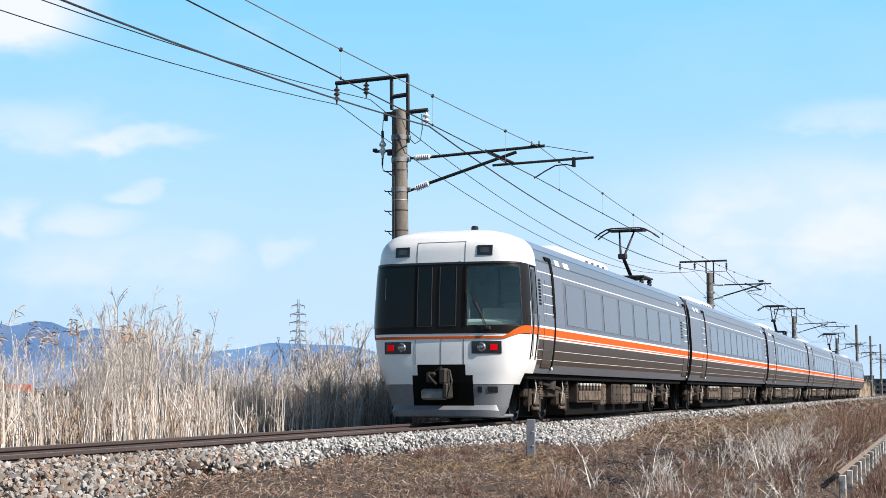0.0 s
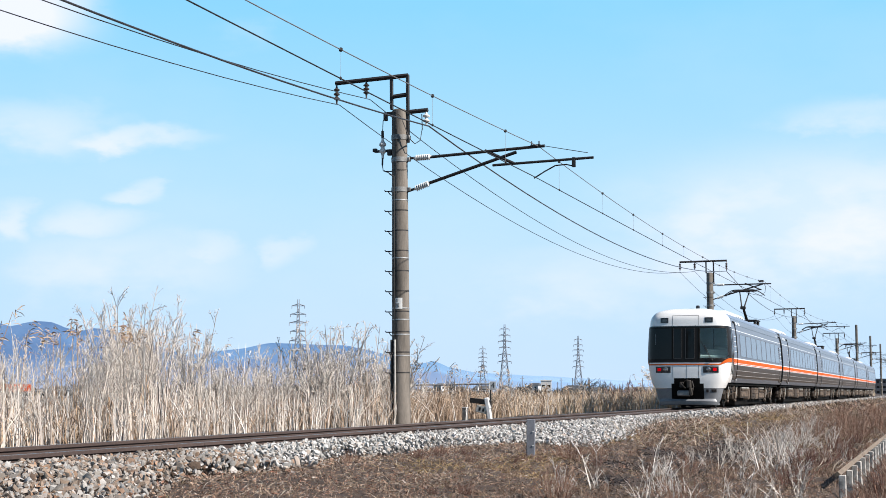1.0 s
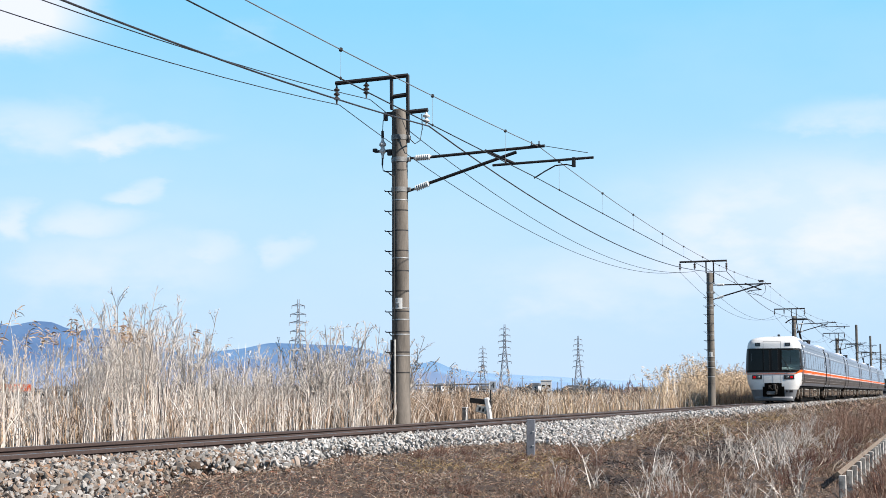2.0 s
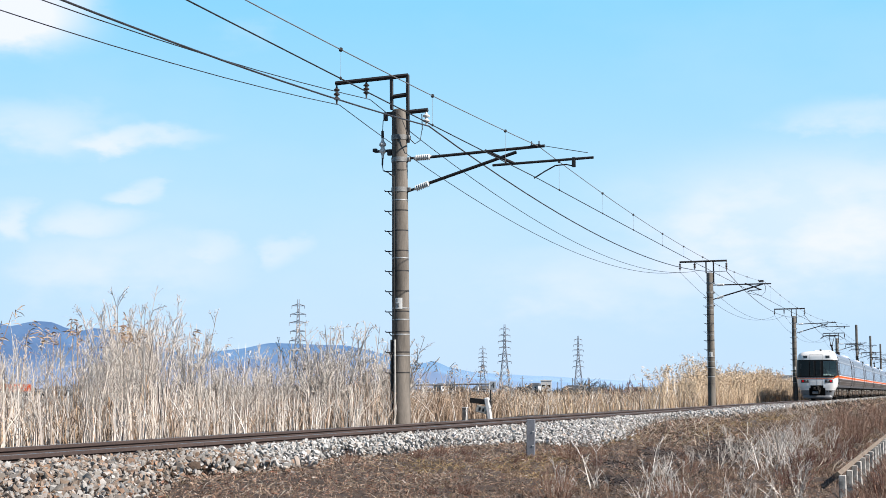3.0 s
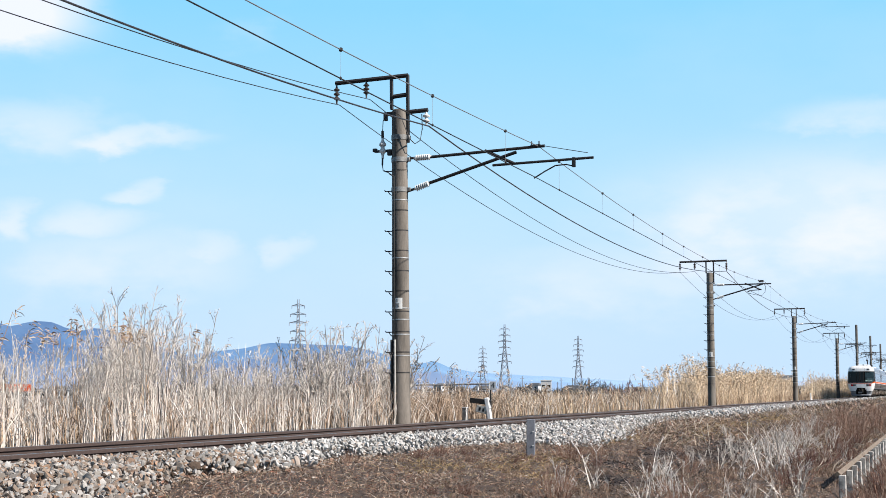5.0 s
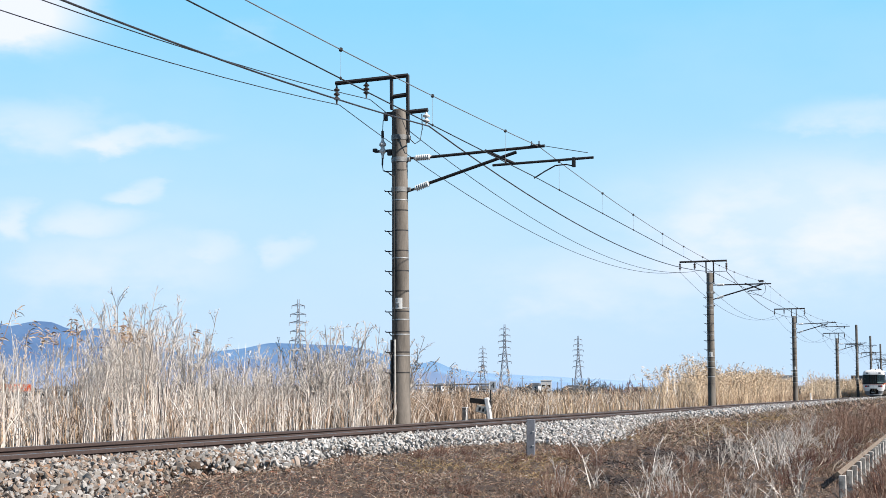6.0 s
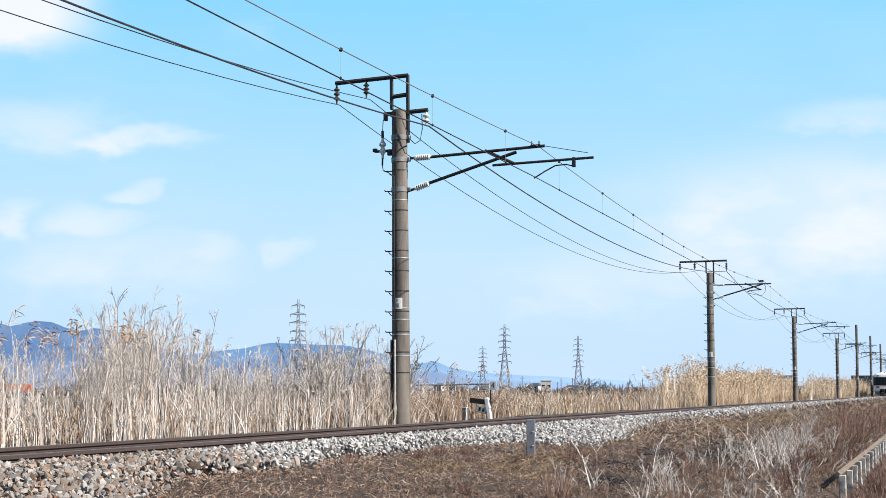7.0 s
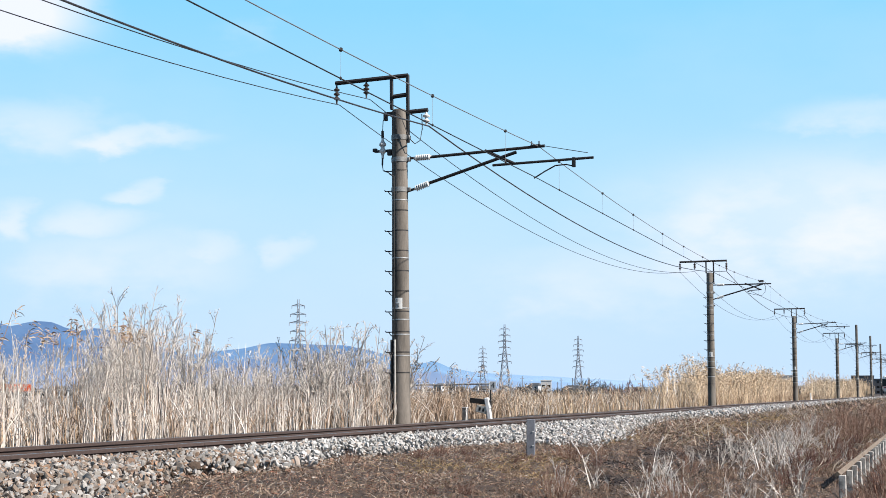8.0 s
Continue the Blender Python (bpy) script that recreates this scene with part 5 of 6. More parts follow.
def make_reeds():
    reed_bed("reeds", 5200, (-8.0, -2.95), (7.0, 31.0), (0.5, 0.95), (0.07, 1.2, 1.9), 0.1, STRAW, "dense pale dry reeds beside the track", r=0.0072, lean=0.06, leaves=1, blade=0.6)
    reed_bed("reeds", 1500, (-7.0, -3.1), (9.0, 32.0), (0.35, 0.75), (0.02, 0.9, 1.1), 0.0, TAN, "brown undergrowth among the pale reeds", r=0.008, lean=0.25, leaves=2, blade=0.8)
    reed_bed("reeds", 240, (-4.2, -3.0), (14.0, 36.0), (0.5, 0.9), (0.05, 0.9, 1.2), 0.0, STRAW[:3], "broken pale stalks leaning across the reeds", r=0.009, lean=0.55, leaves=0)
    reed_bed("reeds", 420, (-7.0, -4.6), (15.0, 24.5), (0.8, 1.15), (0.13, 1.7, 2.15), 1.0, PLUME, "brown reeds with feathery golden heads beside the track", r=0.008, lean=0.08, leaves=2, blade=0.8)
    # tan in the next two beds: brown stalks, and shade put into the palette
    reed_bed("reeds", 2300, (-9.5, -3.35), (30.5, 35.5), (0.6, 1.0), (0.03, 1.2, 1.6), 0.2, TAN + STRAW[:2], "pale dry reeds round the foot of a pole", lean=0.25, r=0.008)
    reed_bed("reeds", 4200, (-10.5, -4.5), (35.0, 46.0), (0.6, 1.0), (0.03, 1.2, 1.6), 0.2, TAN + STRAW[1:2], "tangled pale dry reeds beside the track", lean=0.25, r=0.008)
    reed_bed("reeds", 7500, (-16.0, -4.2), (44.0, 84.0), (0.6, 1.05), (0.04, 1.0, 1.3), 0.3, TAN + STRAW[:3] + GOLD[:2], "low brown dry reeds beside the track", r=0.011, lean=0.25)
    reed_bed("reeds", 7000, (-8.5, -4.4), (72.0, 108.0), (1.0, 1.5), (0.5, 1.5, 2.0), 0.95, GOLD, "tall golden reeds with feathery heads", r=0.010, lean=0.16, leaves=4, slant=(6.2, 7.45), rough=0.6)
    reed_bed("reeds", 15000, (-9.5, -4.4), (92.0, 175.0), (1.0, 1.5), (0.5, 1.5, 2.05), 0.95, GOLD, "golden reeds with feathery heads between two poles", r=0.013, lean=0.16, leaves=4, slant=(7.8, 10.7), rough=0.6)
    reed_bed("reeds", 15000, (-10.0, -4.2), (150.0, 360.0), (1.0, 1.6), (0.5, 1.6, 2.2), 0.95, GOLD, "golden reeds further along the track", r=0.020, lean=0.18, leaves=4, slant=(12.9, 22.0), rough=0.8)
    reed_bed("reeds", 6000, (-13.0, -4.0), (84.0, 230.0), (0.5, 0.85), (0.03, 0.9, 1.2), 0.3, TAN, "low brown reeds along the line", r=0.014)
    reed_bed("reeds", 6000, (-45.0, -10.0), (15.0, 110.0), (0.5, 0.85), (0.05, 0.9, 1.1), 0.3, TAN, "brown dry reeds on the fallow field", r=0.012, leaves=1)


make_reeds()


def bush_mesh(seed, height, spread, stems, twig, seeds=True, thick=1.0, forks=9, crook=0.10):
    """Leafless stems that fork twice, with small dry seed heads at the tips."""
    rng = np.random.default_rng(seed)

    def grow(p0, d, ln, wob, bend):
        t = np.linspace(0, 1, 5)[None, :, None]
        side = rng.normal(0, wob, (len(p0), 3))
        return p0[:, None] + d[:, None] * ln[:, None, None] * t + side[:, None] * (t ** 2) * ln[:, None, None] + np.array([0, 0, bend]) * (t ** 2) * ln[:, None, None]
    n = stems
    ang, tilt = rng.uniform(0, 2 * np.pi, n), np.abs(rng.normal(0, spread, n))
    p0 = np.stack([np.cos(ang) * 0.18 * rng.random(n), np.sin(ang) * 0.18 * rng.random(n), np.full(n, -0.05)], -1)
    d = np.stack([np.sin(tilt) * np.cos(ang), np.sin(tilt) * np.sin(ang), np.cos(tilt)], -1)
    ln = height * rng.uniform(0.6, 1.0, n)
    main = grow(p0, d, ln, crook, 0.02)
    items = [sweep(main, thick * np.linspace(0.0115, 0.005, 5)[None] * rng.uniform(0.7, 1.3, (n, 1)), 3)]

    def fork(parent, plen, count, lo, frac, r0, r1, out):
        m = len(parent) * count
        who = np.repeat(np.arange(len(parent)), count)
        at = rng.uniform(lo, 0.97, m) * 4
        i = np.minimum(at.astype(int), 3)
        fr = (at - i)[:, None]
        q0 = parent[who, i] * (1 - fr) + parent[who, i + 1] * fr
        axis = parent[who, i + 1] - parent[who, i]
        axis /= np.linalg.norm(axis, axis=1, keepdims=True)
        dd = axis + rng.normal(0, out, (m, 3)) + np.array([0, 0, 0.25])
        dd /= np.linalg.norm(dd, axis=1, keepdims=True)
        ll = plen[who] * frac * rng.uniform(0.4, 1.0, m) * (1.15 - at / 4 * 0.7)
        path = grow(q0, dd, ll, 0.15, 0.05)
        items.append(sweep(path, thick * np.linspace(r0, r1, 5)[None] * np.ones((m, 1)), 3))
        return path, ll
    b1, l1 = fork(main, ln, forks, 0.30, 0.34 if forks > 5 else 0.6, 0.0062, 0.0032, 0.5)
    b2, l2 = fork(b1, l1, twig, 0.3, 0.55, 0.0038, 0.0022, 0.5)
    if seeds:
        tips = np.concatenate([b2[:, -1], b1[:, -1]])
        tips = tips[rng.random(len(tips)) < 0.55]
        d = rng.normal(0, 1, tips.shape)
        d /= np.linalg.norm(d, axis=1, keepdims=True)
        q = np.stack([tips - d * 0.012, tips, tips + d * 0.012], 1)
        items.append(sweep(q, np.tile([0.003, 0.0105, 0.003], (len(q), 1)), 3))
    return merge(items)


def make_bushes():
    pale = surface("pale_dry_twigs", (0.50, 0.45, 0.38), (0.66, 0.61, 0.54), 0.85, grain=30, stain=3, dark=0.7, bump=0.0,
                   tone=0.8, palette=[(0.70, 0.65, 0.60), (0.56, 0.49, 0.43), (0.78, 0.75, 0.71), (0.38, 0.31, 0.26), (0.66, 0.60, 0.55)])
    grey = surface("grey_brown_twigs", (0.30, 0.25, 0.21), (0.48, 0.43, 0.38), 0.85, grain=30, stain=3, dark=0.7, bump=0.0,
                   tone=0.76, palette=[(0.40, 0.34, 0.29), (0.24, 0.18, 0.15), (0.56, 0.51, 0.46), (0.16, 0.11, 0.09), (0.32, 0.26, 0.22)])
    red = surface("red_brown_twigs", (0.24, 0.13, 0.09), (0.36, 0.21, 0.15), 0.85, grain=30, stain=3, dark=0.7, bump=0.0,
                  palette=[(0.30, 0.14, 0.09), (0.22, 0.10, 0.065), (0.38, 0.25, 0.17), (0.15, 0.07, 0.05), (0.48, 0.36, 0.28)])
    bleached = surface("bleached_stems", (0.56, 0.52, 0.48), (0.74, 0.71, 0.68), 0.85, grain=30, stain=3, dark=0.7, bump=0.0, tone=0.85,
                       palette=[(0.72, 0.68, 0.64), (0.58, 0.52, 0.47), (0.80, 0.78, 0.75), (0.42, 0.33, 0.27), (0.68, 0.63, 0.58)])
    russet = surface("russet_twigs", (0.17, 0.075, 0.055), (0.27, 0.13, 0.10), 0.85, grain=30, stain=3, dark=0.6, bump=0.0,
                     palette=[(0.21, 0.09, 0.07), (0.14, 0.058, 0.045), (0.29, 0.15, 0.11), (0.08, 0.035, 0.028), (0.34, 0.22, 0.17)])
    kinds = {}
    for key, args, mat in (("tall", (3, 2.7, 0.14, 12, 7), pale), ("tall_b", (4, 2.6, 0.18, 11, 7), pale), ("mid_b", (6, 2.0, 0.34, 9, 5), pale), ("airy", (15, 2.0, 0.30, 8, 5), grey), ("bushy", (16, 2.0, 0.34, 15, 7), pale),
                           ("low", (8, 0.62, 0.55, 9, 4, False, 0.5), pale), ("low_b", (9, 0.55, 0.8, 36, 4, False, 0.42), red),
                           ("antler", (12, 0.62, 0.5, 8, 1, False, 0.95, 3, 0.28), bleached), ("antler_b", (13, 0.55, 0.65, 7, 1, False, 0.95, 3, 0.35), bleached),
                           ("russet", (14, 0.55, 0.6, 30, 5, False, 0.5), russet)):
        v, f = bush_mesh(*args)
        me = quads("bush", v, f, mat, "", "").data
        bpy.data.objects.remove(bpy.data.objects["bush"])
        kinds[key] = me
    far = "leafless whitish bush with dry seed heads among the reeds"
    near = "low leafless whitish shrub on the bank beside the track"
    scrub = "dark brown scrub standing in the reeds"
    brown = "low tangle of red-brown dead stems on the bank"
    rows = [("low_b", 3.2, 21.6, 0.8, brown), ("low_b", 3.3, 23.0, 0.6, brown), ("low_b", 7.5, 23.0, 1.2, brown), ("low_b", 7.6, 26.0, 1.4, brown), ("low_b", 7.7, 30.0, 1.4, brown), ("low_b", 7.4, 20.4, 1.1, brown),
            ("low_b", 6.0, 45.0, 1.8, brown), ("low_b", 5.4, 50.0, 1.8, brown), ("low_b", 6.4, 55.0, 2.0, brown), ("low_b", 5.8, 62.0, 2.0, brown), ("low_b", 4.9, 57.0, 1.8, brown), ("low_b", 6.2, 70.0, 2.2, brown),
            ("low_b", 4.4, 16.0, 0.9, brown), ("low_b", 4.6, 48.0, 1.4, brown), ("low_b", 5.2, 78.0, 2.0, brown), ("low_b", 4.3, 66.0, 1.6, brown),
            ("low", 5.0, 40.0, 1.2, near), ("low", 4.75, 46.3, 1.3, near), ("low", 4.1, 17.4, 0.6, near), ("low", 6.3, 31.5, 1.1, near)]
    rnd = random.Random(4)
    # thick bleached stems in two drifts on the bank
    for i in range(13):
        x, y = rnd.gauss(5.35, 0.35), rnd.gauss(30.0, 2.2)
        rows.append((rnd.choice(("antler", "antler_b", "low")), x, y, rnd.uniform(0.8, 1.35), near))
    for i in range(9):
        x, y = rnd.gauss(4.9, 0.45), rnd.gauss(17.9, 0.8)
        rows.append((rnd.choice(("antler", "antler_b")), x, y, rnd.uniform(0.5, 0.8), near))
    for i in range(9):
        x, y = rnd.uniform(4.0, 6.4), rnd.uniform(20, 44)
        rows.append((rnd.choice(("antler", "low")), x, y, rnd.uniform(0.5, 0.9), near))
    # red-brown thickets beside the fence
    for i in range(16):
        y = rnd.uniform(19.5, 44)
        rows.append(("russet", rnd.uniform(7.15, 8.2) if i % 2 else rnd.uniform(6.0, 6.7), y, rnd.uniform(0.8, 1.3), "dense red-brown thicket beside the concrete fence"))
    rows += [("tall", -6.2, 24.9, 1.0, far), ("tall_b", -6.5, 25.3, 1.05, far), ("tall", -5.9, 24.5, 0.95, far), ("tall_b", -6.1, 25.9, 0.95, far), ("tall", -6.4, 27.6, 0.92, far)]
    rows += [("russet", -8.0, 79.0, 3.0, scrub), ("russet", -8.2, 82.0, 3.5, scrub), ("russet", -8.0, 85.0, 3.2, scrub), ("russet", -7.6, 87.0, 2.7, scrub)]
    rows += [("bushy", -4.4, 30.3, 1.0, far), ("bushy", -4.7, 31.6, 1.15, far), ("bushy", -4.3, 32.9, 1.1, far), ("bushy", -5.1, 29.2, 0.95, far), ("bushy", -4.9, 30.9, 1.1, far), ("bushy", -4.5, 34.6, 0.82, far), ("bushy", -5.6, 36.0, 1.0, far)]
    for i in range(34):
        y = rnd.uniform(13, 27)
        rows.append(("russet" if i % 3 else "low_b", ballast_edge(y) + rnd.uniform(0.3, 2.6), y, rnd.uniform(0.16, 0.36), "small red-brown tuft of dead weeds on the bank"))
    crown = [(14, 1.15), (20, 1.55), (22, 1.85), (23.2, 2.0), (23.7, 1.8), (24.2, 2.5), (25.2, 2.55), (26.0, 2.05), (26.6, 2.3), (27.3, 2.4), (28, 2.0), (29, 1.75), (30, 1.9), (31.5, 2.2), (33, 2.5), (36, 2.5), (38, 2.5), (42, 1.5)]
    for i in range(62):
        y = 14.5 + i * 0.44 + rnd.uniform(-0.3, 0.3)
        x = (-4.0 if y < 35 else -4.9) - 3.0 * rnd.random()
        k = rnd.choice(("tall", "tall_b")) if y < 28.5 else rnd.choice(("mid_b", "mid_b", "airy"))
        if y > 28.5 and i % 2:
            continue
        far_scale = (8.44 - x) / 14.44
        top = lerp_table(y / far_scale, crown) * rnd.uniform(0.72, 1.05)
        rows.append((k, x, y, (top + 0.3) * far_scale / (2.75 if "tall" in k else 2.1), far))
    for i in range(16):
        y = 45 + i * 2.9
        rows.append((rnd.choice(("airy", "mid_b", "mid_b")), -4.6 - 4 * rnd.random(), y, rnd.uniform(0.5, 0.72), far))
    for i in range(11):
        rows.append(("low", rnd.uniform(4.4, 6.6), rnd.uniform(19, 44), rnd.uniform(0.7, 1.35), near))
    for i in range(22):
        y = rnd.uniform(17, 60)
        rows.append(("low_b", rnd.uniform(4.6, 6.6) if i % 3 else rnd.uniform(7.2, 8.0), y, rnd.uniform(0.45, 0.85) * (1 + y / 70), brown))
    for key, x, y, s, label in rows:
        o = new("bush", kinds[key])
        o.matrix_basis = pose(x, y, ground_z(x, y) - 0.02, 0, 0, rnd.uniform(0, 360)) @ Matrix.Diagonal((s, s, s, 1))
        tagged(o, label, "bush", "bushes among the reeds" if x < 0 else "shrubs on the bank")


make_bushes()


ASH = ((3.84, 22.2, 0.45, 0.9), (4.37, 23.6, 0.5, 1.1), (4.33, 28.1, 0.5, 2.0), (4.17, 31.7, 0.5, 2.6), (3.81, 26.2, 0.4, 1.5), (4.2, 19.6, 0.4, 0.8))
OCHRE = ((2.9, 42.5, 0.5, 5.0), (2.5, 27.8, 0.35, 2.0), (2.8, 53.8, 0.5, 6.0), (3.2, 36.0, 0.35, 2.5), (5.4, 36.0, 0.5, 3.0), (5.8, 48.0, 0.6, 5.0), (3.0, 20.6, 0.35, 1.0), (3.3, 18.6, 0.5, 0.8), (2.6, 17.2, 0.3, 0.7))


def in_spots(x, y, spots):
    near = np.zeros(len(x))
    for cx, cy, rx, ry in spots:
        near = np.maximum(near, 1.35 * np.exp(-((x - cx) / rx) ** 2 - ((y - cy) / ry) ** 2))
    return near


def make_grass():
    def mat_of_blades(n, xr, yr, ln, r, up, clump, power=1.0, zone=None):
        x = RNG.uniform(*xr, n)
        y = yr[0] + (yr[1] - yr[0]) * RNG.random(n) ** power
        ed = np.array([ballast_edge(float(b)) for b in y])
        cl = np.array([noise.noise((float(a) * 0.9, float(b) * 0.6, 5.0)) for a, b in zip(x, y)])
        keep = (x > ed - 0.05 + RNG.normal(0, 0.15, n)) & (RNG.random(n) < 0.6 + clump * cl) & ((x < 6.74) | (x > 7.0))
        ash, ochre = in_spots(x, y, ASH), in_spots(x, y, OCHRE)
        dice = RNG.random(n)
        if zone == "ash":
            keep &= dice < ash
        elif zone == "ochre":
            keep &= dice < ochre
        else:
            keep &= dice > np.maximum(ash * 1.05, ochre * 0.8)
        x, y = x[keep], y[keep]
        n = len(x)
        z = ground_zs(x, y)
        ang = RNG.uniform(0, 2 * np.pi, n)
        L = RNG.uniform(*ln, n)
        u = np.clip(RNG.normal(up, 0.25, n), 0.03, 1.0)
        h = np.stack([np.cos(ang), np.sin(ang)], -1) * (L * np.sqrt(1 - np.minimum(u, 0.98) ** 2))[:, None]
        p = np.stack([x, y, z - 0.01], -1)
        t = np.linspace(0, 1, 4)
        path = np.stack([p[:, :1] + h[:, :1] * t, p[:, 1:2] + h[:, 1:] * t, p[:, 2:] + (L * u)[:, None] * (t * (1.5 - 0.6 * t * t))], -1)
        path[:, 1:] += RNG.normal(0, 0.012, (n, 3, 3)) * L[:, None, None] * 3
        path[..., 2] = np.maximum(path[..., 2], z[:, None] - 0.005)
        return sweep(path, RNG.uniform(*r, n)[:, None] * np.array([[0.8, 1.0, 0.7, 0.15]]), 2)
    brown = surface("dead_grass", (0.28, 0.20, 0.14), (0.42, 0.32, 0.23), 0.9, grain=20, stain=1.6, dark=0.5, bump=0.0,
                    palette=[(0.30, 0.15, 0.10), (0.40, 0.25, 0.18), (0.14, 0.062, 0.043), (0.58, 0.46, 0.36), (0.29, 0.105, 0.06), (0.68, 0.58, 0.50), (0.05, 0.028, 0.02), (0.42, 0.27, 0.19), (0.07, 0.036, 0.027), (0.52, 0.41, 0.32), (0.20, 0.165, 0.085)])
    v, f = merge([mat_of_blades(42000, (1.3, 6.9), (9.0, 32.0), (0.04, 0.13), (0.0014, 0.0035), 0.32, 0.35),
                  mat_of_blades(120000, (1.2, 6.9), (9.0, 34.0), (0.03, 0.085), (0.002, 0.005), 0.3, 0.1),
                  mat_of_blades(26000, (1.5, 6.9), (30.0, 75.0), (0.12, 0.34), (0.004, 0.009), 0.32, 0.35, 1.4),
                  mat_of_blades(12000, (1.5, 7.5), (70.0, 240.0), (0.2, 0.5), (0.012, 0.022), 0.4, 0.3, 1.4),
                  mat_of_blades(9000, (6.98, 9.5), (14.0, 70.0), (0.12, 0.4), (0.003, 0.007), 0.4, 0.3, 1.3)])
    quads("grass", v, f, brown, "matted brown dead grass on the bank", "grass")
    litter = surface("leaf_litter", (0.24, 0.145, 0.10), (0.42, 0.30, 0.22), 0.9, grain=20, stain=1.3, dark=0.5, stretch=(1.6, 0.8, 1), bump=0.0,
                     palette=[(0.30, 0.145, 0.10), (0.44, 0.29, 0.205), (0.10, 0.046, 0.033), (0.58, 0.48, 0.40), (0.34, 0.125, 0.07), (0.16, 0.075, 0.052), (0.70, 0.64, 0.58), (0.05, 0.03, 0.024), (0.48, 0.34, 0.24)])
    n = 90000
    x, y = RNG.uniform(1.2, 6.74, n), 9.0 + 36 * RNG.random(n) ** 1.5
    keep = (x > np.array([ballast_edge(float(b)) for b in y]) - 0.12 + RNG.normal(0, 0.1, n)) & (RNG.random(n) > in_spots(x, y, ASH) * 0.8)
    x, y = x[keep], y[keep]
    n = len(x)
    c = np.stack([x, y, ground_zs(x, y) + RNG.uniform(0.0, 0.045, n)], -1)
    a, b = RNG.normal(0, 1, (n, 3)), RNG.normal(0, 1, (n, 3))
    a[:, 2] *= 0.6
    a /= np.linalg.norm(a, axis=1, keepdims=True)
    b -= (a * b).sum(1, keepdims=True) * a
    b /= np.linalg.norm(b, axis=1, keepdims=True)
    long, wide = RNG.uniform(0.008, 0.040, n)[:, None], RNG.uniform(0.0015, 0.007, n)[:, None]
    v = np.stack([c - a * long, c + b * wide, c + a * long, c - b * wide * RNG.uniform(0.3, 1.0, (n, 1))], 1)
    drift = np.array([noise.noise((float(p) * 1.1, float(q) * 0.55, 31.0)) for p, q in zip(x, y)])
    v = v[RNG.random(n) < np.clip(0.8 + 1.0 * drift, 0.4, 1)]
    n = len(v)
    quads("leaf_litter", v, np.arange(4 * n).reshape(-1, 4), litter, "crumbled red-brown leaf litter on the bank", "leaf litter")
    char = surface("charred_grass", (0.02, 0.018, 0.02), (0.06, 0.05, 0.055), 0.9, grain=20, stain=1.5, dark=0.7, bump=0.0,
                   palette=[(0.022, 0.021, 0.026), (0.05, 0.046, 0.055), (0.013, 0.012, 0.013), (0.10, 0.075, 0.065), (0.05, 0.045, 0.05), (0.24, 0.19, 0.165)])
    v, f = merge([mat_of_blades(60000, (3.0, 5.2), (18.0, 38.0), (0.05, 0.15), (0.003, 0.007), 0.22, 0.1, zone="ash")])
    quads("grass", v, f, char, "charred dark patches of burnt grass on the bank", "grass")
    ochre = surface("ochre_grass", (0.34, 0.22, 0.10), (0.46, 0.33, 0.17), 0.9, grain=20, stain=0.9, dark=0.7, bump=0.0,
                    palette=[(0.40, 0.27, 0.13), (0.29, 0.175, 0.075), (0.52, 0.39, 0.22), (0.18, 0.105, 0.05), (0.30, 0.26, 0.10), (0.44, 0.28, 0.14)])
    v, f = merge([mat_of_blades(42000, (1.8, 7.0), (24.0, 70.0), (0.08, 0.20), (0.003, 0.007), 0.3, 0.1, zone="ochre"), mat_of_blades(40000, (1.8, 5.0), (14.5, 24.5), (0.04, 0.14), (0.0016, 0.004), 0.35, 0.1, zone="ochre")])
    quads("grass", v, f, ochre, "ochre tufts of dead grass on the bank", "grass")
    tuft = surface("tuft_grass", (0.20, 0.13, 0.09), (0.34, 0.24, 0.17), 0.9, grain=20, stain=0.9, dark=0.6, bump=0.0,
                   palette=[(0.19, 0.10, 0.068), (0.32, 0.22, 0.155), (0.10, 0.05, 0.035), (0.44, 0.34, 0.26), (0.25, 0.115, 0.075), (0.055, 0.032, 0.024), (0.36, 0.27, 0.20)])
    n = 1500
    cx, cy = RNG.uniform(1.9, 6.7, n), 9.5 + 46 * RNG.random(n) ** 1.3
    ok = np.array([a > ballast_edge(float(b)) + 0.1 for a, b in zip(cx, cy)]) & (in_spots(cx, cy, ASH) < 0.4)
    cx, cy = cx[ok], cy[ok]
    m = 34
    size = RNG.uniform(0.5, 1.15, len(cx))[:, None] * np.ones((1, m))
    ang, out = RNG.uniform(0, 2 * np.pi, size.shape), np.abs(RNG.normal(0, 0.55, size.shape))
    ln = size * RNG.uniform(0.06, 0.17, size.shape) * np.clip((cx - 1.2) / 2.6, 0.5, 1.3)[:, None]
    bx, by = cx[:, None] + RNG.normal(0, 0.05, size.shape), cy[:, None] + RNG.normal(0, 0.05, size.shape)
    bz = ground_zs(cx, cy)[:, None] - 0.02
    t = np.linspace(0, 1, 4)
    path = np.stack([bx[..., None] + (np.cos(ang) * np.sin(out) * ln)[..., None] * t ** 1.4, by[..., None] + (np.sin(ang) * np.sin(out) * ln)[..., None] * t ** 1.4,
                     bz[..., None] + (np.cos(np.minimum(out, 1.3)) * ln)[..., None] * (t * (1.35 - 0.45 * t))], -1).reshape(-1, 4, 3)
    wide = np.clip(path[:, 0, 1] / 22.0, 0.7, 2.2)
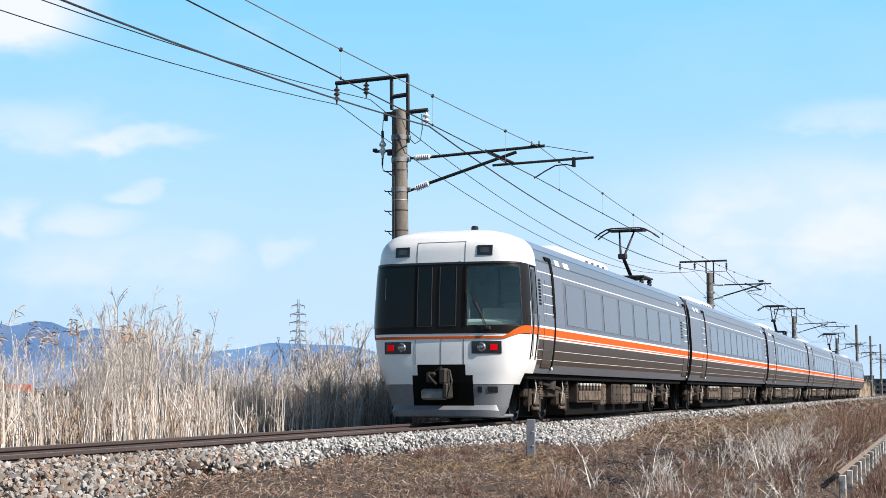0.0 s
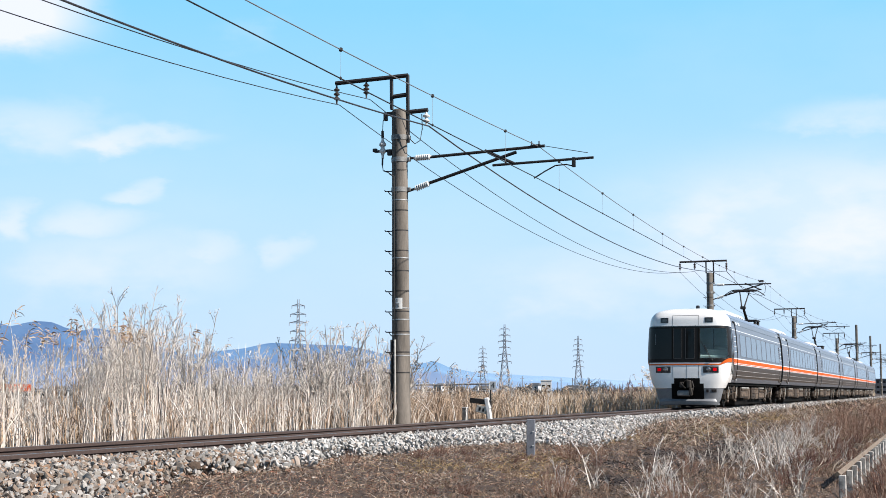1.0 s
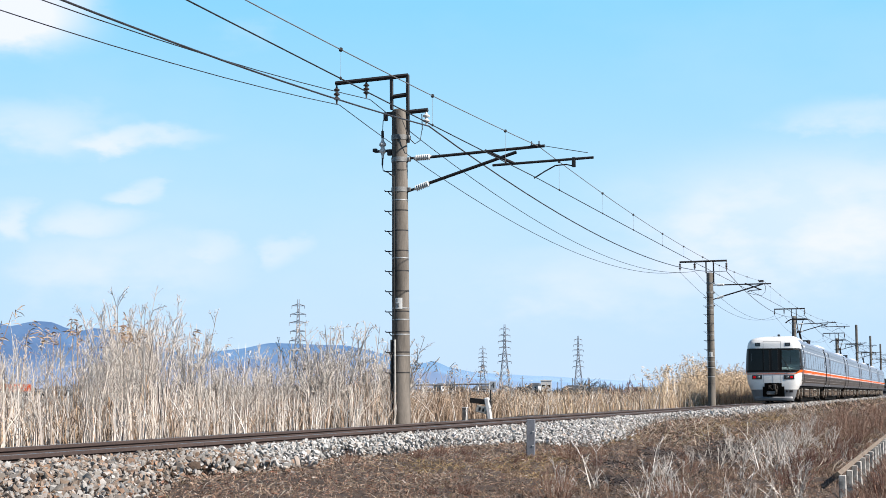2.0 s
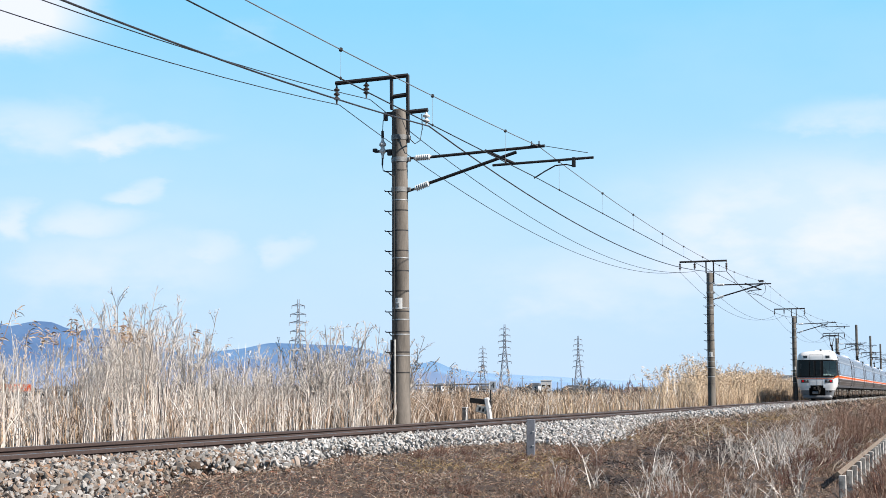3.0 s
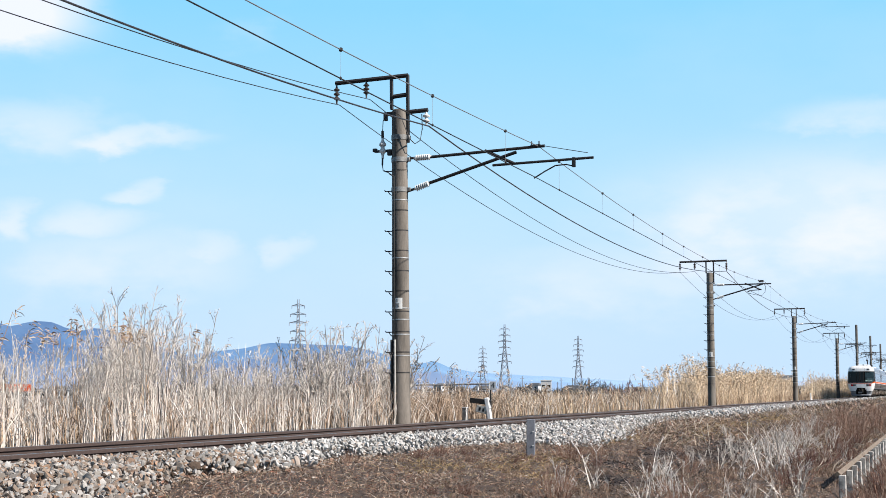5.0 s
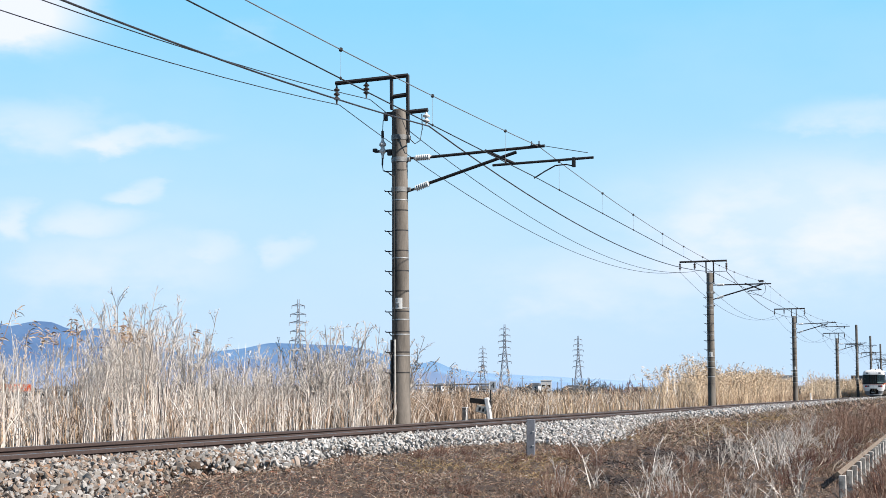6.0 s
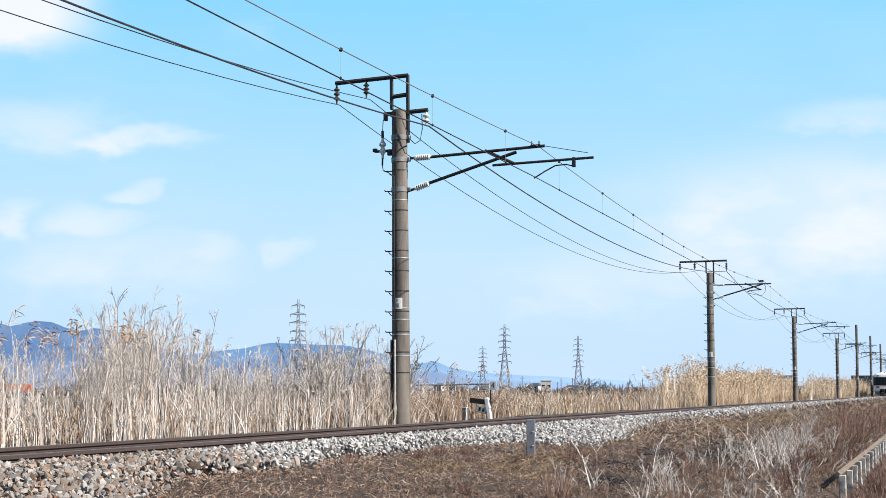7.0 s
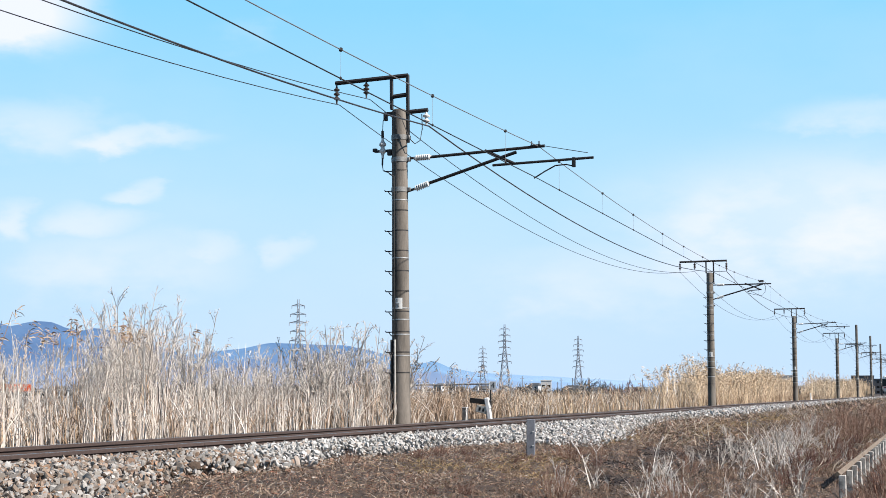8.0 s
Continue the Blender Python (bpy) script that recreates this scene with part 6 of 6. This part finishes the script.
    v, f = sweep(path, wide[:, None] * RNG.uniform(0.0016, 0.0042, len(path))[:, None] * np.array([[1.0, 0.9, 0.6, 0.15]]), 2)
    quads("grass", v, f, tuft, "standing tufts of dead brown grass on the bank", "grass")
    pale = surface("pale_stems", (0.52, 0.46, 0.38), (0.68, 0.62, 0.54), 0.85, grain=20, stain=1, dark=0.7, bump=0.0,
                   palette=[(0.52, 0.45, 0.37), (0.38, 0.29, 0.21), (0.60, 0.55, 0.48), (0.44, 0.34, 0.24)])
    v, f = merge([mat_of_blades(9000, (1.6, 6.9), (9.5, 30.0), (0.04, 0.16), (0.0014, 0.0032), 0.4, 0.6), mat_of_blades(2600, (2.0, 6.9), (28.0, 75.0), (0.2, 0.5), (0.005, 0.009), 0.6, 0.5)])
    quads("grass", v, f, pale, "scattered pale standing dead stems on the bank", "grass")


make_grass()


make_loose_stones()

# ---------------------------------------------------------------- trackside things
def sign_text(body, size, mat, name, parent, m):
    cu = bpy.data.curves.new(name, "FONT")
    cu.body, cu.size, cu.align_x, cu.align_y, cu.extrude = body, size, "CENTER", "CENTER", 0.002
    cu.materials.append(mat)
    ob = new(name, cu)
    ob.parent = parent
    ob.matrix_basis = m
    return ob


def make_trackside():
    # square marker post on the near bank
    x, y = 2.78, 20.9
    post = thing("marker_post", "short square grey post standing in the grass", "marker post", at=pose(x, y, ground_z(x, y), 0, 0.6, 12))
    bm = bmesh.new()
    box(bm, -0.062, 0.062, -0.05, 0.05, -0.2, 0.54, 0.008)
    part("shaft", bm, surface("grey_post_paint", (0.14, 0.15, 0.18), (0.20, 0.21, 0.245), 0.7, grain=40, stain=5, dark=0.7, bump=0.1), post)
    bm = bmesh.new()
    for z in (0.16, 0.36):
        lathe(bm, [(0, 0.012), (0.012, 0.012), (0.016, 0.006)], (0.03, -0.048, z), (0, -1, 0), 8)
    part("bolt", bm, GALV, post)
    # gradient post: a white pillar with two arms
    x, y = -3.45, 39.6
    g = thing("gradient_post", "white gradient post with a black arm and a white arm", "gradient post", at=pose(x, y, ground_z(x, y), 0, -9, 0) @ Matrix.Diagonal((0.82, 0.82, 0.82, 1)))
    bm = bmesh.new()
    box(bm, -0.08, 0.08, -0.07, 0.07, -0.2, 0.76, 0.03)
    part("pillar", bm, WHITE, g, "white concrete pillar")
    bm = bmesh.new()
    box(bm, -0.78, -0.06, -0.03, 0.02, 0.47, 0.64, 0.008)
    arm = part("arm", bm, BLACK, g, "black arm board")
    arm.matrix_basis = pose(0, 0, 0.02, 0, 16, 0)
    bm = bmesh.new()
    box(bm, -0.55, -0.05, -0.06, -0.03, 0.16, 0.40, 0.008)
    arm2 = part("arm", bm, CONCRETE_L, g, "pale grey arm board with dark marks")
    arm2.matrix_basis = pose(0, 0, 0.0, 0, 22, 0)
    for k in range(3):
        bm = bmesh.new()
        box(bm, -0.45 + 0.13 * k, -0.38 + 0.13 * k, -0.064, -0.06, 0.22, 0.34)
        part("mark", bm, BLACK, arm2)
    # low equipment stub beside it
    s = thing("cable_stub", "low grey cable terminal stub in the reeds", "cable terminal", at=pose(-4.05, 39.2, ground_z(-4.05, 39.2)))
    bm = bmesh.new()
    box(bm, -0.07, 0.07, -0.06, 0.06, -0.1, 0.38, 0.02)
    part("case", bm, GALV_D, s)
    bm = bmesh.new()
    box(bm, -0.085, 0.085, -0.075, 0.075, 0.37, 0.42, 0.02)
    part("cap", bm, GALV, s)
    # distance marker with a figure
    x, y = -3.85, 41.0
    k = thing("distance_marker", "dark post with a small grey plate numbered 4", "distance marker", at=pose(x, y, ground_z(x, y), 0, 0, 12) @ Matrix.Diagonal((0.8, 0.8, 0.92, 1)))
    bm = bmesh.new()
    box(bm, -0.03, 0.03, -0.03, 0.03, -0.2, 1.10, 0.006)
    part("shaft", bm, DARKSTEEL, k)
    bm = bmesh.new()
    box(bm, -0.02, 0.19, -0.05, -0.034, 0.90, 1.16, 0.004)
    part("plate", bm, GALV, k, "grey number plate")
    sign_text("4", 0.25, BLACK, "numeral", k, pose(0.085, -0.053, 1.03, 90, 0, 0))
    # white stakes
    for x, y, h in ((-7.0, 88.4, 2.25), (-6.5, 88.0, 1.75), (-3.4, 146.4, 0.7)):
        bm = bmesh.new()
        box(bm, -0.07, 0.07, -0.07, 0.07, -0.1, h, 0.03)
        o = part("stake", bm, WHITE)
        o.matrix_basis = pose(x, y, ground_z(x, y), 0, -4, 0)
        tagged(o, "white boundary stake standing in the reeds", "stake", "boundary stakes")


make_trackside()


def make_ditch_fence():
    """Low concrete fence along the ditch: pale posts under a worn top rail."""
    fence = thing("concrete_fence", "low concrete fence with pale posts and a stained top rail", "fence")
    bm = bmesh.new()
    box(bm, -0.02, 0.09, -0.045, 0.045, -0.4, 0.36, 0.012)
    first = part("post", bm, WORN, fence, "pale concrete post")
    y, k = 24.3, 0
    while y < 62:
        o = first if k == 0 else new("post", first.data)
        o.parent = fence
        x = 6.90 - 0.002 * (y - 22)
        o.matrix_basis = pose(x, y, -1.10 - 0.001 * (y - 22), 1.5 * math.sin(k * 2.3), 2 * math.sin(k * 1.3), 5 * math.sin(k * 1.7))
        if k:
            tagged(o, "pale concrete post")
            bm = bmesh.new()
            p, q = Vector((px, py, -0.76 - 0.001 * (py - 22))), Vector((x, y, -0.76 - 0.001 * (y - 22)))
            tube(bm, [p + Vector((-0.04, 0.004, 0.02)), q + Vector((-0.04, -0.004, 0.02))], 0.055, 4)
            part("top_rail", bm, STAINED, fence, "brown-stained concrete top rail")
        px, py = x, y
        y += 1.7
        k += 1


WORN = surface("worn_pale_concrete", (0.36, 0.34, 0.31), (0.76, 0.74, 0.70), 0.9, grain=14, stain=6, dark=0.35, bump=0.3)
STAINED = surface("stained_concrete", (0.13, 0.095, 0.068), (0.26, 0.205, 0.155), 0.9, grain=30, stain=3, dark=0.6, bump=0.25)
make_ditch_fence()

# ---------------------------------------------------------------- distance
HAZE_BLUE = glow("far_hills_haze", (0.24, 0.44, 0.80), 0.47)


def make_hills():
    """Hills at the edge of the plain; distance haze is painted into their blue glow."""
    nt = HAZE_BLUE.node_tree
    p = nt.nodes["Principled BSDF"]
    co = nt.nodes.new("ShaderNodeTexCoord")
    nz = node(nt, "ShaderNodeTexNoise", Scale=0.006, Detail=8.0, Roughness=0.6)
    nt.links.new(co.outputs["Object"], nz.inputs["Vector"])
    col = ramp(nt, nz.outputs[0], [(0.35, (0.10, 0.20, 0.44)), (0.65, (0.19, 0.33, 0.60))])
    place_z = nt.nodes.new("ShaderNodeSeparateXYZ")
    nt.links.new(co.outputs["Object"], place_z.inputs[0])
    # painted haze grows paler towards the foot of the hills
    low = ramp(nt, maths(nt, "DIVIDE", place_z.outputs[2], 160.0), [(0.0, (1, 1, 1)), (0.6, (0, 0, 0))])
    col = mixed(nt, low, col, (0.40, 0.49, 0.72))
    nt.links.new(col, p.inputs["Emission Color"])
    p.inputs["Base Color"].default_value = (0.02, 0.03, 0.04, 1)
    ridge = [(-50, 1.6), (-44, 2.0), (-37, 2.7), (-35.2, 2.6), (-34.7, 2.44), (-34.2, 2.58), (-33.7, 2.66), (-33.2, 2.63), (-32.75, 2.43), (-32.2, 2.28), (-31.7, 2.43), (-31.1, 2.34), (-30.2, 2.02),
             (-28.3, 1.42), (-27.1, 1.56), (-26.1, 1.68), (-25.1, 1.9), (-23.4, 1.84), (-22.1, 1.79), (-20.8, 1.51), (-19.6, 1.05), (-19.1, 1.14), (-18.7, 1.21), (-18.2, 0.97), (-17.1, 0.75), (-14.9, 0.64),
             (-11.7, 0.46), (-4, 0.40), (6, 0.4), (20, 0.6), (40, 0.8)]
    verts, faces = [], []
    D = 4200.0
    n = 360
    for i in range(n + 1):
        az = -50 + 90 * i / n
        e = lerp_table(az, ridge) + 0.02 * noise.noise((az * 1.1, 0, 0)) + 0.03 * noise.noise((az * 4.0, 1, 0))
        a = radians(az)
        h = D * math.tan(radians(e)) + 0.5
        d = Vector((math.sin(a), math.cos(a), 0))
        verts += [d * (D - 350) + Vector((0, 0, -12)), d * (D - 150) + Vector((0, 0, h * 0.6)), d * D + Vector((0, 0, h)), d * (D + 250) + Vector((0, 0, -12))]
    for i in range(n):
        for k in range(3):
            a = 4 * i + k
            faces.append((a, a + 4, a + 5, a + 1))
    joined("backdrop_hills", [tuple(v) for v in verts], faces, HAZE_BLUE, "hazy blue hills on the horizon", "hills", "structure", smooth=True)


make_hills()


def place(az, dist):
    a = radians(az)
    return EYE[0] + dist * math.sin(a), dist * math.cos(a)


def pylon_thing():
    p = thing("transmission_tower", "grey steel lattice transmission tower far across the plain", "transmission tower", "transmission towers")
    H = 45.0

    def half(z):
        return 3.6 - 2.9 * min(1.0, z / 30.0) - 0.35 * max(0.0, (z - 30.0) / 15.0)
    for sx in (-1, 1):
        for sy in (-1, 1):
            bm = bmesh.new()
            tube(bm, [(sx * half(z), sy * half(z), z) for z in (-1, 10, 20, 30, 38, H)], 0.26, 5, 0.16)
            part("leg", bm, PYLON, p)
    bm = bmesh.new()
    zs = [0, 6, 11, 15.5, 19.5, 23, 26, 28.5, 31, 33.5, 36, 38.5, 41]
    for a, b in zip(zs, zs[1:]):
        for sx, sy, tx, ty in ((-1, -1, 1, -1), (1, -1, 1, 1), (1, 1, -1, 1), (-1, 1, -1, -1)):
            tube(bm, [(sx * half(a), sy * half(a), a), (tx * half(b), ty * half(b), b)], 0.11, 4)
            tube(bm, [(tx * half(a), ty * half(a), a), (sx * half(b), sy * half(b), b)], 0.11, 4)
    part("bracing", bm, PYLON, p, "crossed lattice bracing")
    for z, w in ((21, 4.4), (25.5, 4.0), (30, 3.6), (34, 4.2), (38, 3.6), (42, 3.0)):
        bm = bmesh.new()
        for s in (-1, 1):
            tube(bm, [(0, 0, z + 0.9), (s * w, 0, z)], 0.17, 4)
            tube(bm, [(0, 0, z - 0.1), (s * w, 0, z)], 0.17, 4)
            tube(bm, [(s * w, 0, z), (s * w, 0, z - 1.4)], 0.16, 4)
        part("crossarm", bm, PYLON, p)
    return p


PYLON = surface("tower_steel", (0.24, 0.28, 0.34), (0.33, 0.37, 0.43), 0.6, 0.3, grain=0.5, stain=0.1, dark=0.85, bump=0.0)


def make_pylons():
    first = pylon_thing()
    spots = ((-24.11, 700, 20), (-16.14, 955, 25), (-13.31, 1155, 22), (-16.99, 1395, 24))
    for i, (az, d, turn) in enumerate(spots):
        x, y = place(az, d)
        m = pose(x, y, -0.8, 0, 0, turn)
        if i == 0:
            first.matrix_basis = m
        else:
            copy_thing(first, m)


make_pylons()


def gable_house(w, d, h, roof, wall_mat, roof_mat, label, category="house"):
    t = thing("house", label, category, "houses across the plain")
    bm = bmesh.new()
    box(bm, -w / 2, w / 2, -d / 2, d / 2, -0.5, h, 0.05)
    part("wall", bm, wall_mat, t)
    bm = bmesh.new()
    if roof > 0:
        pts = [(-w / 2 - 0.5, -d / 2 - 0.5, h), (w / 2 + 0.5, -d / 2 - 0.5, h), (w / 2 + 0.5, d / 2 + 0.5, h), (-w / 2 - 0.5, d / 2 + 0.5, h), (-w / 2 + d * 0.25, 0, h + roof), (w / 2 - d * 0.25, 0, h + roof)]
        v = [bm.verts.new(q) for q in pts]
        for f in ((0, 1, 5, 4), (1, 2, 5), (2, 3, 4, 5), (3, 0, 4), (3, 2, 1, 0)):
            bm.faces.new([v[i] for i in f])
    else:
        box(bm, -w / 2 - 0.2, w / 2 + 0.2, -d / 2 - 0.2, d / 2 + 0.2, h, h + 0.5, 0.05)
    part("roof", bm, roof_mat, t)
    nwin = max(2, int(w / 3))
    for fl in range(max(1, int(h / 2.8))):
        for i in range(nwin):
            bm = bmesh.new()
            x = -w / 2 + w * (i + 0.5) / nwin
            z = 0.9 + 2.8 * fl
            box(bm, x - 0.7, x + 0.7, -d / 2 - 0.04, -d / 2 + 0.02, z, z + 1.1)
            part("window", bm, GLASS_DARK, t)
    return t


def make_far_buildings():
    pale = surface("pale_plaster", (0.38, 0.38, 0.38), (0.48, 0.48, 0.47), 0.85, grain=3, stain=0.4, dark=0.8, bump=0.05)
    tan = surface("tan_siding", (0.36, 0.31, 0.26), (0.45, 0.40, 0.34), 0.85, grain=3, stain=0.4, dark=0.8, bump=0.05)
    grey = surface("grey_cladding", (0.07, 0.08, 0.10), (0.10, 0.11, 0.13), 0.7, grain=3, stain=0.4, dark=0.8, bump=0.05)
    tile = surface("dark_roof_tiles", (0.07, 0.075, 0.085), (0.12, 0.125, 0.135), 0.7, grain=2, stain=0.3, dark=0.8, bump=0.1)
    white = surface("white_cladding", (0.55, 0.56, 0.57), (0.62, 0.63, 0.64), 0.6, grain=2, stain=0.3, dark=0.9, bump=0.0)
    rnd = random.Random(12)
    kinds = [gable_house(9, 7, 3.2, 2.0, pale, tile, "pale plastered house with a dark tiled hipped roof"), gable_house(12, 8, 3.4, 2.3, tan, tile, "tan house with a dark tiled hipped roof"),
             gable_house(14, 9, 4.2, 0, white, white, "low white flat-roofed shed"), gable_house(8, 7, 5.6, 1.6, white, tile, "two-storey white house with a dark roof")]
    used = set()
    az = -37.0
    while az < 3.0:
        k = rnd.choice((0, 0, 1, 1, 2, 3))
        d = rnd.uniform(850, 1250)
        x, y = place(az, d)
        if x < -25 or y > 1400:
            m = pose(x, y, -0.8, 0, 0, rnd.choice((-20, 0, 15, 70)))
            if k in used:
                copy_thing(kinds[k], m)
            else:
                kinds[k].matrix_basis = m
                used.add(k)
        az += rnd.uniform(0.35, 1.5)
    for k in range(4):
        if k not in used:
            x, y = place(-25 + k, 600)
            kinds[k].matrix_basis = pose(x, y, -0.8)
    # larger blocks near the far end of the line
    for az, d, w, dd, h, mat, label in ((-2.75, 850, 12, 12, 10.0, grey, "dark grey industrial block with a roof stack"), (-2.2, 870, 10, 12, 8.4, grey, "dark grey industrial block"), (-14.55, 700, 5, 6, 6.6, white, "white three-storey block among low houses"),
                                        (-5.9, 560, 12, 9, 7.2, white, "white flat-roofed block near the line"), (-4.9, 620, 16, 9, 3.6, white, "low white flat-roofed block"), (-4.55, 700, 14, 9, 3.0, white, "low white flat-roofed shed")):
        b = gable_house(w, dd, h, 0, mat, mat, label, "building")
        x, y = place(az, d)
        b.matrix_basis = pose(x, y, -0.8, 0, 0, -az)
    bm = bmesh.new()
    x, y = place(-2.95, 848)
    lathe(bm, [(0, 0.7), (14.5, 0.6)], (0, 0, -1), (0, 0, 1), 10)
    o = part("chimney", bm, grey)
    o.matrix_basis = pose(x, y, -0.8)
    tagged(o, "dark industrial chimney beside the grey block", "chimney")
    # thin utility poles on the plain
    bm = bmesh.new()
    lathe(bm, [(0, 0.20), (9.0, 0.14)], (0, 0, -1), (0, 0, 1), 8)
    box(bm, -0.9, 0.9, -0.08, 0.08, 6.9, 7.05)
    first = part("utility_pole", bm, CONCRETE)
    tagged(first, "thin concrete utility pole far across the plain", "utility pole", "utility poles on the plain")
    for i in range(22):
        az = -36 + 33 * rnd.random()
        x, y = place(az, rnd.uniform(560, 950))
        o = first if i == 0 else copy_thing(first, pose(0, 0, 0))
        o.matrix_basis = pose(x, y, -0.8, 0, 0, rnd.uniform(0, 90))


make_far_buildings()


def make_far_trees():
    """Bare trees and hedges along the far edge of the plain."""
    twig = surface("far_bare_trees", (0.10, 0.10, 0.10), (0.17, 0.16, 0.15), 0.9, grain=0.5, stain=0.1, dark=0.8, bump=0.0)
    rng = np.random.default_rng(21)
    items = []
    for i in range(230):
        az = -38 + 35.5 * rng.random()
        d = rng.uniform(450, 800)
        x, y = place(az, d)
        if x > -14:
            continue
        h = rng.uniform(2.0, 4.2) if rng.random() < 0.85 else rng.uniform(5, 8)
        w = h * rng.uniform(0.5, 1.4)
        m = 60
        p0 = np.stack([x + rng.normal(0, w * 0.25, m), y + rng.normal(0, w * 0.25, m), -0.8 + h * rng.uniform(0.0, 0.45, m)], -1)
        p2 = p0 + np.stack([rng.normal(0, w * 0.3, m), rng.normal(0, w * 0.3, m), h * rng.uniform(0.15, 0.55, m)], -1)
        q = np.stack([p0, (p0 + p2) / 2 + rng.normal(0, 0.15, (m, 3)), p2], 1)
        items.append(sweep(q, np.tile([0.14, 0.10, 0.05], (m, 1)), 3))
        items.append(sweep(np.array([[[x, y, -1.5], [x, y, h * 0.3], [x + 0.1, y, h * 0.7]]]), np.array([[0.25, 0.2, 0.1]]), 4))
    v, f = merge(items)
    quads("trees", v, f, twig, "far line of bare grey trees and hedges", "trees")


make_far_trees()


def make_guard_rail():
    """White road guard rail beyond the reeds."""
    g = thing("guard_rail", "white pipe guard rail along a road beyond the reeds", "guard rail")
    p0, p1 = Vector((-34.5, 60, -0.12)), Vector((-9.6, 60, 0.19))
    n = 50
    bm = bmesh.new()
    lathe(bm, [(0, 0.03), (1.68, 0.03)], (0, 0, -1.0), (0, 0, 1), 8)
    first = part("post", bm, WHITE, g)
    for i in range(n + 1):
        o = first if i == 0 else new("post", first.data)
        o.parent = g
        p = p0.lerp(p1, i / n)
        o.location = p + Vector((0, 0, 0.1))
    for z in (0.42, 0.72):
        bm = bmesh.new()
        tube(bm, [p0 + Vector((0, 0, z)), p1 + Vector((0, 0, z))], 0.04, 6)
        part("rail", bm, GALV, g)
    b = thing("road_barrier", "orange-red road barrier board beyond the reeds", "road barrier", at=pose(-32.4, 59.2, -0.35, 0, 0, 25))
    bm = bmesh.new()
    box(bm, -0.75, 0.75, -0.03, 0.03, 0.95, 1.30, 0.01)
    part("board", bm, surface("orange_red_board", (0.75, 0.10, 0.03), (0.8, 0.14, 0.05), 0.5, grain=20, bump=0.0), b)
    for x in (-0.6, 0.6):
        bm = bmesh.new()
        tube(bm, [(x, 0, -0.3), (x, 0, 1.2)], 0.03, 6)
        part("leg", bm, GALV, b)


make_guard_rail()


def nose_y(t):
    """Way of the train's end along the track, gently gathering speed."""
    return 25.08 + 26.45 * t + 0.59 * t * t


def motions():
    for car, at in CARS:
        walk(car, [(0.5 * k, pose(0, nose_y(0.5 * k) + at, 0)) for k in range(17)])


motions()
